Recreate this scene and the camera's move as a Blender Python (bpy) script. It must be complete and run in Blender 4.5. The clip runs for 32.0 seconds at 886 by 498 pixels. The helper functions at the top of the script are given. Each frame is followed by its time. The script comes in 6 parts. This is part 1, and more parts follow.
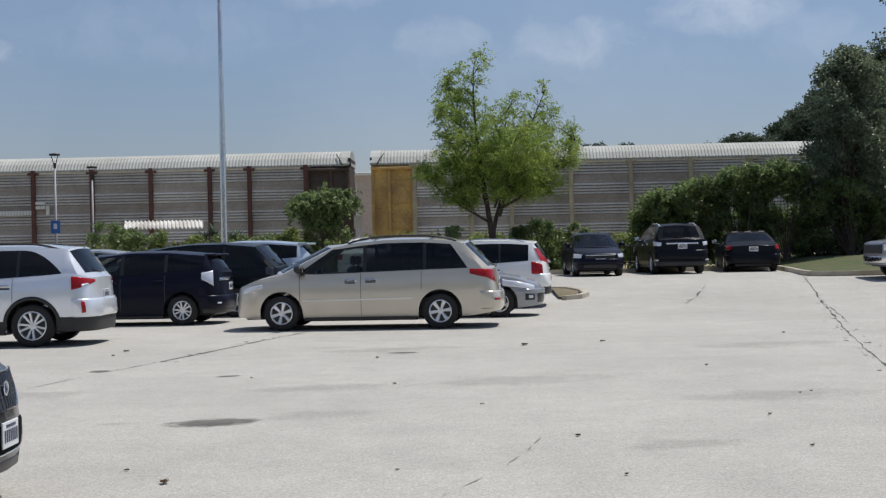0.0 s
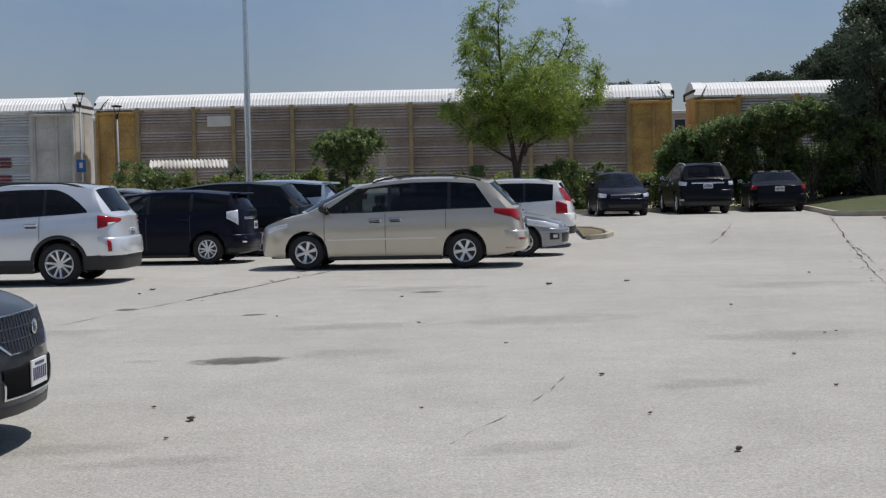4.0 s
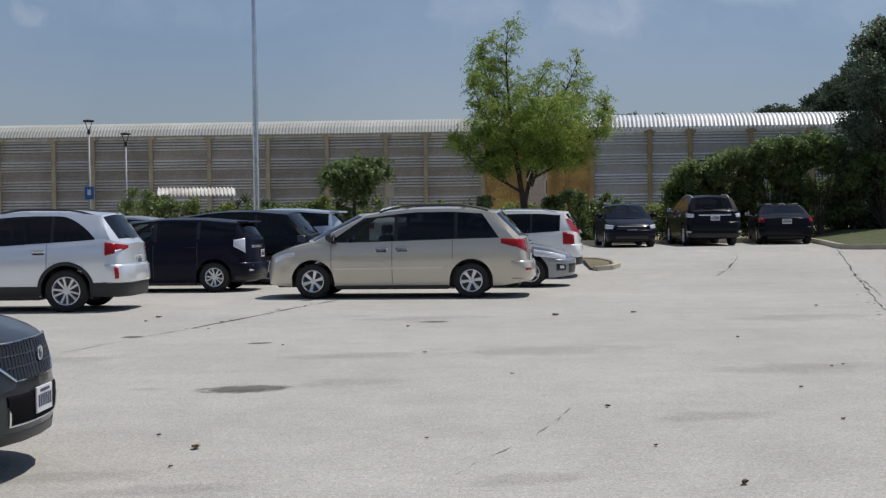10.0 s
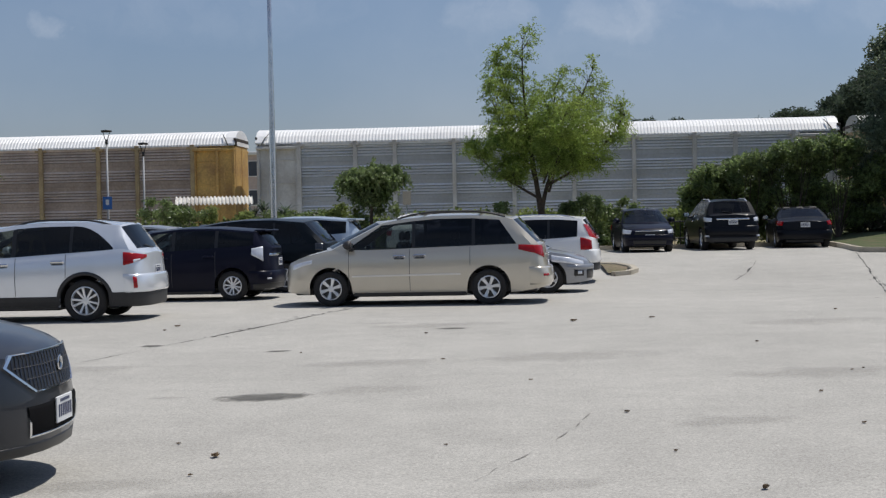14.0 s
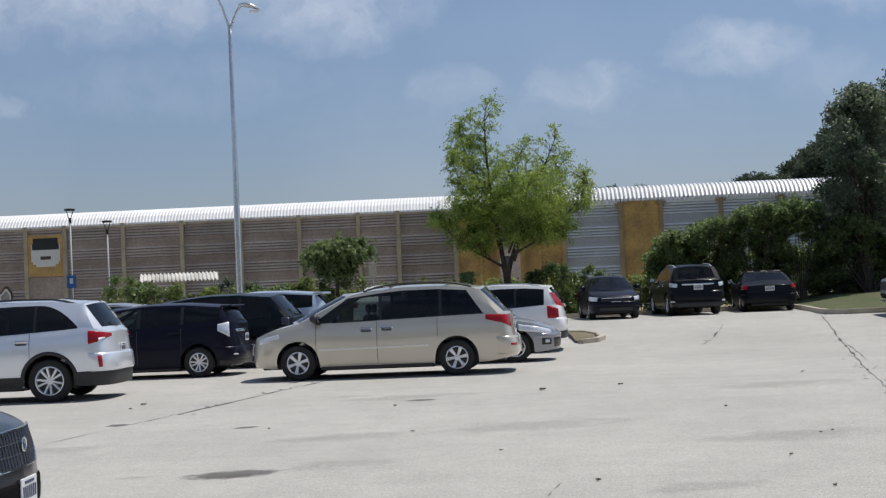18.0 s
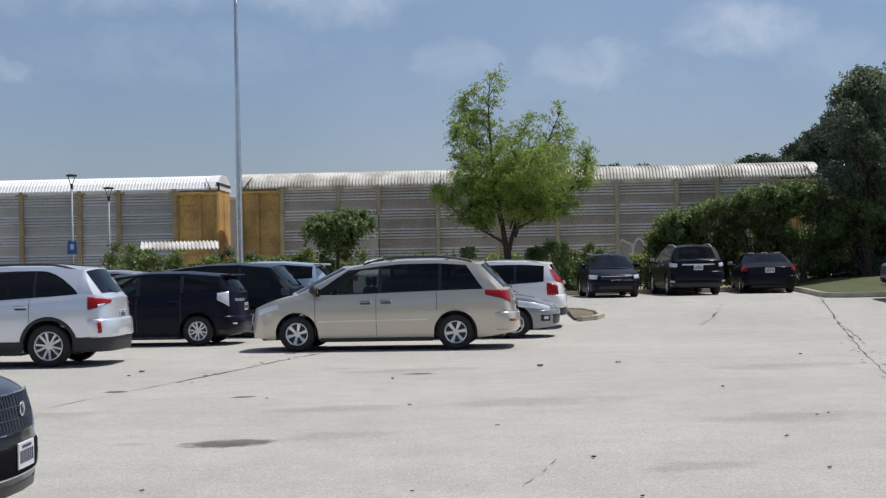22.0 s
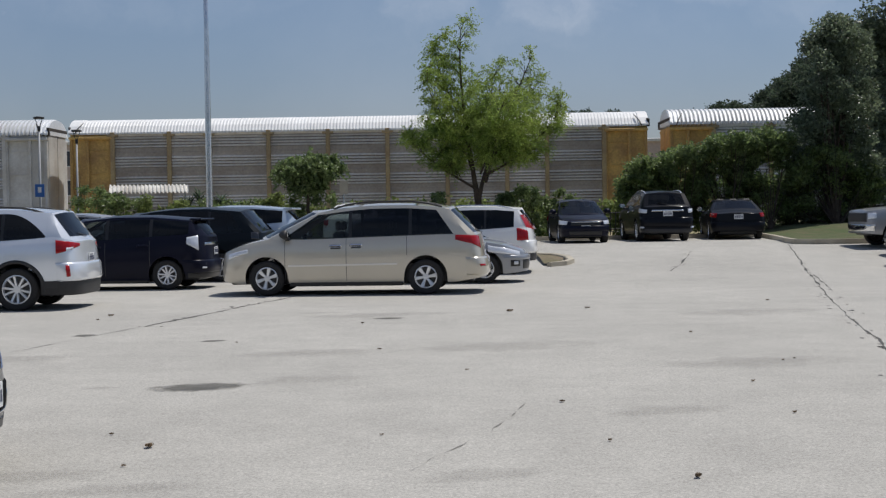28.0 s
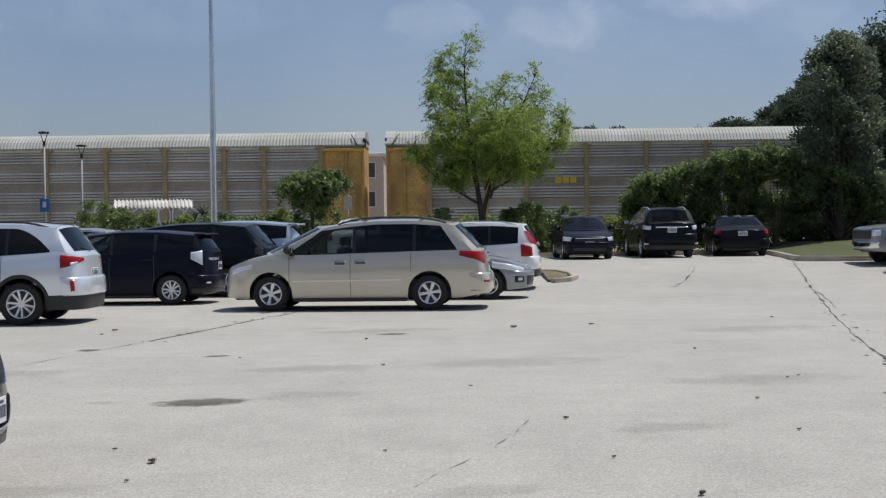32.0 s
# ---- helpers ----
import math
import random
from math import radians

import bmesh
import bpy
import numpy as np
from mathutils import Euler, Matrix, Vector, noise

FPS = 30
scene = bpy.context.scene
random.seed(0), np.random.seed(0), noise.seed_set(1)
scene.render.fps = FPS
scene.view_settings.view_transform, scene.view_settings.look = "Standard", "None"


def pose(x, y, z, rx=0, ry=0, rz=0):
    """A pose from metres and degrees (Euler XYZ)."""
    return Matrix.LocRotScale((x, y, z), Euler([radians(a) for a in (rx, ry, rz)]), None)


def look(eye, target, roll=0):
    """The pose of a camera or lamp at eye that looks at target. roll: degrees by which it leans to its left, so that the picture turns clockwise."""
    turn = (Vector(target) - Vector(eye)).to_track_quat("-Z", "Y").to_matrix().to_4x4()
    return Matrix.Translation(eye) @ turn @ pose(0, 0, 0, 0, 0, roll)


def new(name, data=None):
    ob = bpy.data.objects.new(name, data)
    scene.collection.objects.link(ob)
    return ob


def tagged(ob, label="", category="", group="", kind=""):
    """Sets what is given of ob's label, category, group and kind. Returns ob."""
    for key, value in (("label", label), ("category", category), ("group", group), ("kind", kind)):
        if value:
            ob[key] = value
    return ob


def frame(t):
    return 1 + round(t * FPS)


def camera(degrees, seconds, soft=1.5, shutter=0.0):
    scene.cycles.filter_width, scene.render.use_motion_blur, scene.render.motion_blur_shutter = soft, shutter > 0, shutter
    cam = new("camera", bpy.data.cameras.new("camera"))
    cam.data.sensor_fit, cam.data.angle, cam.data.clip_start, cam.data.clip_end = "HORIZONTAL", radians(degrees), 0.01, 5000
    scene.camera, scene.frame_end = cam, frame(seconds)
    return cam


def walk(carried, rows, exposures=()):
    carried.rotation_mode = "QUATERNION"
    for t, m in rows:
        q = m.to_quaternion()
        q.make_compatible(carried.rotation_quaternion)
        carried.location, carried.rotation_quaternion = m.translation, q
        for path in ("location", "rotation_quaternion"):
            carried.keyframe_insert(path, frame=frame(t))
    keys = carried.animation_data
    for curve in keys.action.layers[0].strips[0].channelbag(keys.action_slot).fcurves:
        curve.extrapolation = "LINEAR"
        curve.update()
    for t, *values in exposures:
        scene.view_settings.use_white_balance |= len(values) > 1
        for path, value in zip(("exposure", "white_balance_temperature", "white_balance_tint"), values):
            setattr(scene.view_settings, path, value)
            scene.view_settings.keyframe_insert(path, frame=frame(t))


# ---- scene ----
# camera on foot in the car park: seconds, turn, tilt and lean in degrees
EYE = (0.0, 0.0, 1.55)


def aim(turn, tilt, lean):
    return pose(*EYE, 0, 0, turn) @ pose(0, 0, 0, 90 + tilt) @ pose(0, 0, 0, 0, 0, lean)


cam = camera(36.2, 32.0, soft=1.3)
WALK = [
    (0, -0.000, -0.119, -1.200), (0.5, -0.047, -0.552, -1.199), (1, 0.002, -1.008, -1.305), (1.5, 0.018, -1.427, -1.251),
    (2, 0.039, -1.608, -1.088), (2.5, 0.289, -1.833, -1.219), (3, 0.614, -2.133, -1.256), (3.5, 0.964, -2.416, -1.262),
    (5.5, 1.177, -3.012, -0.656), (6, 1.019, -2.981, -0.268), (6.5, 0.752, -2.990, -0.077), (7, 0.619, -2.833, -0.047),
    (7.5, 0.601, -2.511, -0.210), (8, 0.729, -2.219, -0.310), (8.5, 0.911, -1.945, -0.628), (9, 1.127, -1.718, -0.719),
    (9.5, 1.272, -1.534, -0.712), (10, 1.346, -1.391, -0.672), (10.5, 1.509, -1.252, -0.770), (11, 1.626, -1.151, -0.847),
    (11.5, 1.705, -1.071, -0.837), (12, 1.742, -1.084, -0.819), (12.5, 1.698, -1.066, -1.008), (13, 1.698, -1.050, -0.965),
    (13.5, 1.861, -1.104, -1.127), (15.5, 3.746, -0.986, -1.250), (16, 4.884, -0.847, -1.729), (16.5, 5.640, -0.536, -2.257),
    (17, 5.541, 0.001, -2.273), (17.5, 1.951, 0.602, -2.411), (18, 0.562, 1.858, -2.461), (18.5, 1.104, 2.545, -2.159),
    (19, 1.672, 2.232, -1.681), (19.5, 1.471, 0.686, -1.553), (20, 1.135, 0.417, -1.369), (20.5, 0.894, 0.411, -1.249),
    (21, 0.755, 0.569, -1.162), (21.5, 0.678, 0.725, -1.224), (22, 0.631, 0.779, -1.140), (22.5, 0.604, 0.701, -0.993),
    (23, 0.625, 0.624, -1.021), (23.5, 0.530, 0.556, -1.105), (24, 0.330, 0.245, -1.313), (24.5, 0.039, -0.367, -1.552),
    (25, -0.230, -0.973, -1.738), (25.5, -0.527, -1.432, -1.518), (27.5, -0.577, -1.742, -1.023), (28, -0.583, -1.569, -0.872),
    (28.5, -0.581, -1.321, -0.853), (29, -0.549, -1.193, -0.846), (29.5, -0.519, -1.076, -0.708), (30, -0.478, -1.039, -0.663),
    (30.5, -0.417, -1.028, -0.721), (31, -0.371, -1.006, -0.663), (31.5, -0.386, -0.990, -0.563), (32, -0.420, -0.896, -0.700),
]
STOPS = [(0, 0.0), (1.5, -0.02), (3, -0.14), (5.5, -0.32), (7, -0.33), (9, -0.26), (11, -0.18), (13.5, -0.16), (16, -0.1), (17.5, -0.06), (19, 0.05), (20, 0.01), (25, 0.0), (27.5, -0.2), (29, -0.2), (31, -0.18), (32, -0.1)]
walk(cam, [(t, aim(a, b, c)) for t, a, b, c in WALK], STOPS)

# ---------------------------------------------------------------- light
SUN = Vector((0.38, 0.26, 1.0)).normalized()
sun = new("sun", bpy.data.lights.new("sun", "SUN"))
sun.data.energy, sun.data.angle, sun.data.color = 4.0, radians(0.53), (1.0, 0.96, 0.9)
sun.matrix_basis = look(SUN * 200, (0, 0, 0))

world = bpy.data.worlds.new("sky")
scene.world = world
world.use_nodes = True
wn, wl = world.node_tree.nodes, world.node_tree.links
wn.clear()


def wnode(kind, **vals):
    n = wn.new(kind)
    for k, v in vals.items():
        n.inputs[k].default_value = v
    return n


sky = wn.new("ShaderNodeTexSky")
sky.sky_type, sky.sun_disc = "NISHITA", False
sky.sun_elevation = math.asin(SUN.z)
sky.sun_rotation = math.atan2(SUN.x, SUN.y)
sky.air_density, sky.dust_density, sky.ozone_density = 1.0, 0.5, 2.6
coord = wn.new("ShaderNodeTexCoord")


def wmath(op, a, b=None, kind="ShaderNodeMath"):
    n = wn.new(kind)
    n.operation = op
    for slot, v in ((0, a), (1, b)):
        if v is None:
            continue
        if isinstance(v, bpy.types.NodeSocket):
            wl.new(v, n.inputs[slot])
        else:
            n.inputs[slot].default_value = v
    return n.outputs["Value" if kind == "ShaderNodeMath" else "Vector"]


# clouds: (sideways, up, half width, half height, strength) on a plane one metre ahead
CLOUDS = [(-0.24, 0.25, 0.22, 0.06, 1.0), (-0.09, 0.222, 0.09, 0.045, 0.95), (0.215, 0.172, 0.062, 0.026, 0.85), (0.1, 0.15, 0.055, 0.024, 0.62), (0.005, 0.153, 0.045, 0.02, 0.5),
          (-0.325, 0.152, 0.018, 0.013, 0.5), (0.31, 0.225, 0.07, 0.03, 0.7), (0.05, 0.135, 0.2, 0.03, 0.22), (-0.2, 0.165, 0.17, 0.03, 0.22), (0.28, 0.15, 0.06, 0.03, 0.3)]
split = wn.new("ShaderNodeSeparateXYZ")
wl.new(coord.outputs["Generated"], split.inputs["Vector"])
ahead = wmath("MAXIMUM", split.outputs["Y"], 0.05)
flat = wn.new("ShaderNodeCombineXYZ")
wl.new(wmath("DIVIDE", split.outputs["X"], ahead), flat.inputs["X"])
wl.new(wmath("DIVIDE", split.outputs["Z"], ahead), flat.inputs["Y"])
curl = wnode("ShaderNodeTexNoise", Scale=26.0, Detail=7.0, Roughness=0.6)
wl.new(flat.outputs["Vector"], curl.inputs["Vector"])
bent = wmath("ADD", flat.outputs["Vector"], wmath("MULTIPLY", wmath("SUBTRACT", curl.outputs["Color"], (0.5, 0.5, 0.5), "ShaderNodeVectorMath"), (0.07, 0.035, 0), "ShaderNodeVectorMath"), "ShaderNodeVectorMath")
puff = wnode("ShaderNodeTexNoise", Scale=34.0, Detail=8.0, Roughness=0.6)
wl.new(bent, puff.inputs["Vector"])
patchy = wnode("ShaderNodeMapRange", **{"From Min": 0.3, "From Max": 0.68, "To Min": 0.35, "To Max": 1.0})
wl.new(puff.outputs["Fac"], patchy.inputs["Value"])
cover = None
for cu, cv, ca, cb, strong in CLOUDS:
    off = wmath("MULTIPLY", wmath("SUBTRACT", bent, (cu, cv, 0), "ShaderNodeVectorMath"), (1 / ca, 1 / cb, 0), "ShaderNodeVectorMath")
    far = wn.new("ShaderNodeVectorMath")
    far.operation = "LENGTH"
    wl.new(off, far.inputs[0])
    soft_edge = wnode("ShaderNodeMapRange", **{"From Min": 1.25, "From Max": 0.25, "To Min": 0.0, "To Max": strong})
    soft_edge.interpolation_type = "SMOOTHSTEP"
    wl.new(far.outputs["Value"], soft_edge.inputs["Value"])
    cover = soft_edge.outputs["Result"] if cover is None else wmath("MAXIMUM", cover, soft_edge.outputs["Result"])
# high thin cloud over the rest of the sky
veil = wnode("ShaderNodeTexNoise", Scale=5.0, Detail=8.0, Roughness=0.55)
wl.new(coord.outputs["Generated"], veil.inputs["Vector"])
spread = wnode("ShaderNodeMapRange", **{"From Min": 0.42, "From Max": 0.72, "To Min": 0.03, "To Max": 0.3})
wl.new(veil.outputs["Fac"], spread.inputs["Value"])
high = wnode("ShaderNodeMapRange", **{"From Min": 0.22, "From Max": 0.4, "To Min": 0.3, "To Max": 1.0})
wl.new(split.outputs["Z"], high.inputs["Value"])
cover = wmath("MAXIMUM", wmath("MULTIPLY", wmath("MULTIPLY", cover, patchy.outputs["Result"]), 0.5), wmath("MULTIPLY", spread.outputs["Result"], high.outputs["Result"]))
mix = wn.new("ShaderNodeMix")
mix.data_type = "RGBA"
mix.inputs["B"].default_value = (11.0, 11.6, 12.8, 1)
back = wnode("ShaderNodeBackground", Strength=0.0705)
out = wn.new("ShaderNodeOutputWorld")
wl.new(cover, mix.inputs["Factor"])
tone = wn.new("ShaderNodeVectorMath")
tone.operation = "MULTIPLY"
haze = wn.new("ShaderNodeMix")
haze.data_type = "RGBA"
haze.inputs["A"].default_value, haze.inputs["B"].default_value = (0.87, 0.84, 0.98, 1), (1.12, 1.11, 1.17, 1)
climb = wnode("ShaderNodeMapRange", **{"From Min": 0.04, "From Max": 0.2})
wl.new(split.outputs["Z"], climb.inputs["Value"])
wl.new(climb.outputs["Result"], haze.inputs["Factor"])
wl.new(haze.outputs["Result"], tone.inputs[1])
wl.new(sky.outputs["Color"], tone.inputs[0])
wl.new(tone.outputs["Vector"], mix.inputs["A"])
wl.new(mix.outputs["Result"], back.inputs["Color"])
wl.new(back.outputs["Background"], out.inputs["Surface"])

# ---------------------------------------------------------------- materials
def mat(name, colour, rough=0.6, metal=0.0, spread=0.12, scale=3.0, fine=40.0, bump=0.0, second=None, coat=0.0, blotch=0.5, each=0.0, spec=0.5):
    """A surface with a coarse stain and a fine grain; second: the colour of the stains; each: how much every piece differs."""
    m = bpy.data.materials.new(name)
    m.use_nodes = True
    n, k = m.node_tree.nodes, m.node_tree.links
    b = n["Principled BSDF"]
    b.inputs["Roughness"].default_value, b.inputs["Metallic"].default_value = rough, metal
    b.inputs["Coat Weight"].default_value, b.inputs["Coat Roughness"].default_value = coat, 0.06
    b.inputs["Specular IOR Level"].default_value = spec
    c = n.new("ShaderNodeTexCoord")
    a1, a2 = n.new("ShaderNodeTexNoise"), n.new("ShaderNodeTexNoise")
    a1.inputs["Scale"].default_value, a1.inputs["Detail"].default_value = scale, 6
    a2.inputs["Scale"].default_value, a2.inputs["Detail"].default_value = fine, 4
    for a in (a1, a2):
        k.new(c.outputs["Object"], a.inputs["Vector"])
    r1 = n.new("ShaderNodeMapRange")
    r1.inputs["From Min"].default_value, r1.inputs["From Max"].default_value = 0.5 - 0.25 * blotch, 0.5 + 0.25 * blotch
    k.new(a1.outputs["Fac"], r1.inputs["Value"])
    mx = n.new("ShaderNodeMix")
    mx.data_type = "RGBA"
    two = second or tuple(max(0.0, x * (1 - 1.5 * spread)) for x in colour)
    mx.inputs["A"].default_value, mx.inputs["B"].default_value = (*colour, 1), (*two, 1)
    k.new(r1.outputs["Result"], mx.inputs["Factor"])
    r2 = n.new("ShaderNodeMapRange")
    r2.inputs["From Min"].default_value, r2.inputs["From Max"].default_value = 0.3, 0.7
    r2.inputs["To Min"].default_value, r2.inputs["To Max"].default_value = 1 - spread, 1 + spread
    k.new(a2.outputs["Fac"], r2.inputs["Value"])
    value = r2.outputs["Result"]
    if each:
        oi, r3, mm = n.new("ShaderNodeObjectInfo"), n.new("ShaderNodeMapRange"), n.new("ShaderNodeMath")
        r3.inputs["To Min"].default_value, r3.inputs["To Max"].default_value = 1 - each, 1 + each
        k.new(oi.outputs["Random"], r3.inputs["Value"])
        mm.operation = "MULTIPLY"
        k.new(value, mm.inputs[0]), k.new(r3.outputs["Result"], mm.inputs[1])
        value = mm.outputs["Value"]
    sc = n.new("ShaderNodeVectorMath")
    sc.operation = "SCALE"
    k.new(mx.outputs["Result"], sc.inputs[0]), k.new(value, sc.inputs["Scale"])
    k.new(sc.outputs["Vector"], b.inputs["Base Color"])
    if bump:
        bp = n.new("ShaderNodeBump")
        bp.inputs["Strength"].default_value, bp.inputs["Distance"].default_value = bump, 0.02
        k.new(a2.outputs["Fac"], bp.inputs["Height"])
        k.new(bp.outputs["Normal"], b.inputs["Normal"])
    return m


def paint(name, colour, metal=0.0, rough=0.32, coat=0.7, spec=0.25):
    return mat(name, colour, rough, metal, spread=0.04, scale=1.2, fine=300, coat=coat, blotch=0.8, spec=spec)


def glass(name, tint, rough=0.02):
    m = bpy.data.materials.new(name)
    m.use_nodes = True
    n, k = m.node_tree.nodes, m.node_tree.links
    n.remove(n["Principled BSDF"])
    t, g, x, f = n.new("ShaderNodeBsdfTransparent"), n.new("ShaderNodeBsdfGlossy"), n.new("ShaderNodeMixShader"), n.new("ShaderNodeFresnel")
    t.inputs["Color"].default_value, g.inputs["Roughness"].default_value, f.inputs["IOR"].default_value = (*tint, 1), rough, 1.47
    k.new(f.outputs["Fac"], x.inputs["Fac"]), k.new(t.outputs["BSDF"], x.inputs[1]), k.new(g.outputs["BSDF"], x.inputs[2])
    k.new(x.outputs["Shader"], n["Material Output"].inputs["Surface"])
    return m


M = {}
M["tyre"] = mat("tyre_rubber", (0.022, 0.022, 0.023), 0.85, second=(0.026, 0.024, 0.022), spread=0.15)
M["void"] = mat("recess_black", (0.006, 0.006, 0.007), 0.95, spread=0.1, spec=0.1)
M["gap"] = mat("panel_gap", (0.09, 0.09, 0.09), 0.8, spread=0.1)
M["alloy"] = mat("alloy", (0.86, 0.87, 0.89), 0.25, 0.5, spread=0.05)
M["dark_chrome"] = mat("dark_chrome", (0.14, 0.14, 0.152), 0.25, 0.9, spread=0.05)
M["dark_plastic"] = mat("dark_plastic", (0.03, 0.03, 0.032), 0.55, spread=0.1)
M["black_trim"] = mat("black_trim", (0.017, 0.017, 0.018), 0.35, spread=0.1)
M["interior"] = mat("interior_cloth", (0.17, 0.16, 0.15), 0.9, spread=0.15)
M["chrome"] = mat("chrome", (0.78, 0.79, 0.8), 0.12, 1.0, spread=0.02)
M["glass"] = glass("window_glass", (0.34, 0.38, 0.37))
M["privacy"] = glass("privacy_glass", (0.09, 0.095, 0.11))
M["red_lens"] = mat("red_lens", (0.38, 0.006, 0.01), 0.15, spread=0.15, fine=25, coat=0.5, spec=0.2)
M["clear_lens"] = mat("clear_lens", (0.86, 0.89, 0.95), 0.12, 0.15, spread=0.15, fine=60, coat=1.0)
M["smoked_lens"] = mat("smoked_lens", (0.045, 0.048, 0.056), 0.08, 0.4, spread=0.3, fine=30, coat=1.0)
M["plate"] = mat("number_plate", (0.72, 0.73, 0.74), 0.45, spread=0.05)
M["plate_ink"] = mat("plate_ink", (0.06, 0.07, 0.13), 0.6)
M["asphalt_edge"] = mat("crack_filler", (0.085, 0.08, 0.075), 0.85, spread=0.2)
M["hairline"] = mat("hairline_crack", (0.24, 0.23, 0.21), 0.9, spread=0.2)
M["steel"] = mat("galvanised_pole", (0.76, 0.77, 0.78), 0.2, 0.85, spread=0.08, scale=2)
M["grey_pole"] = mat("grey_painted_pole", (0.42, 0.43, 0.44), 0.55, spread=0.08, scale=2)
M["concrete"] = mat("kerb_concrete", (0.50, 0.45, 0.36), 0.9, second=(0.36, 0.32, 0.25), spread=0.14, scale=1.4, bump=0.3)

# ---------------------------------------------------------------- mesh helpers
def mesh_of(name, verts, faces, material, smooth=False):
    me = bpy.data.meshes.new(name)
    me.from_pydata([tuple(v) for v in verts], [], [tuple(f) for f in faces])
    if material:
        me.materials.append(material)
    if smooth:
        me.polygons.foreach_set("use_smooth", [True] * len(me.polygons))
    me.update()
    return me


def part(name, data, parent, label="", at=None):
    ob = new(name, data)
    ob.parent = parent
    if at is not None:
        ob.matrix_basis = at
    return tagged(ob, label)


class Geo:
    """Vertices and faces gathered for one mesh."""

    def __init__(self):
        self.v, self.f = [], []

    def grid(self, rows, close=False, flip=False):
        base, w = len(self.v), len(rows[0])
        for r in rows:
            self.v.extend(tuple(p) for p in r)
        for i in range(len(rows) - 1):
            for j in range(w if close else w - 1):
                a, b = base + i * w + j, base + i * w + (j + 1) % w
                q = (a, b, b + w, a + w)
                self.f.append(q[::-1] if flip else q)
        return self

    def face(self, pts):
        base = len(self.v)
        self.v.extend(tuple(p) for p in pts)
        self.f.append(tuple(range(base, base + len(pts))))
        return self

    def box(self, x0, x1, y0, y1, z0, z1, e=0.0):
        """A box, its edges cut back by e."""
        bm = bmesh.new()
        bmesh.ops.create_cube(bm, size=1)
        bmesh.ops.transform(bm, matrix=Matrix.Translation(((x0 + x1) / 2, (y0 + y1) / 2, (z0 + z1) / 2)) @ Matrix.Diagonal((abs(x1 - x0), abs(y1 - y0), abs(z1 - z0), 1)), verts=bm.verts)
        if e:
            bmesh.ops.bevel(bm, geom=bm.edges[:], offset=e, segments=1, affect="EDGES", profile=0.5)
        bm.verts.index_update()
        base = len(self.v)
        self.v.extend(tuple(v.co) for v in bm.verts)
        self.f.extend(tuple(base + v.index for v in f.verts) for f in bm.faces)
        bm.free()
        return self

    def lathe(self, prof, n=24, axis="z", at=(0, 0, 0)):
        """prof: (radius, height) pairs, turned about an axis through at."""
        rows = []
        for r, h in prof:
            ring = []
            for i in range(n):
                a = 2 * math.pi * i / n
                p = (r * math.cos(a), r * math.sin(a), h)
                if axis == "y":
                    p = (p[0], h, p[1])
                elif axis == "x":
                    p = (h, p[0], p[1])
                ring.append((p[0] + at[0], p[1] + at[1], p[2] + at[2]))
            rows.append(ring)
        return self.grid(rows, close=True)

    def tube(self, pts, radii, n=7):
        rows = []
        for i, p in enumerate(pts):
            p = Vector(p)
            d = (Vector(pts[min(i + 1, len(pts) - 1)]) - Vector(pts[max(i - 1, 0)])).normalized()
            a = d.orthogonal().normalized()
            b = d.cross(a)
            if i and rows:
                ref = Vector(rows[-1][0]) - Vector(pts[i - 1])
                ref = (ref - d * ref.dot(d))
                if ref.length > 1e-6:
                    a = ref.normalized()
                    b = d.cross(a)
            rows.append([p + (a * math.cos(2 * math.pi * j / n) + b * math.sin(2 * math.pi * j / n)) * radii[i] for j in range(n)])
        self.grid(rows, close=True)
        self.face(rows[-1])
        return self

    def mesh(self, name, material, smooth=False):
        return mesh_of(name, self.v, self.f, material, smooth)


# ---------------------------------------------------------------- ground
def ease(t):
    t = min(1.0, max(0.0, t))
    return t * t * (3 - 2 * t)


def height(x, y):
    """The car park is level and rises a little towards its far end."""
    return 0.46 * ease((y - 31.5) / 13.0) - 0.06 * ease((y - 47) / 10)


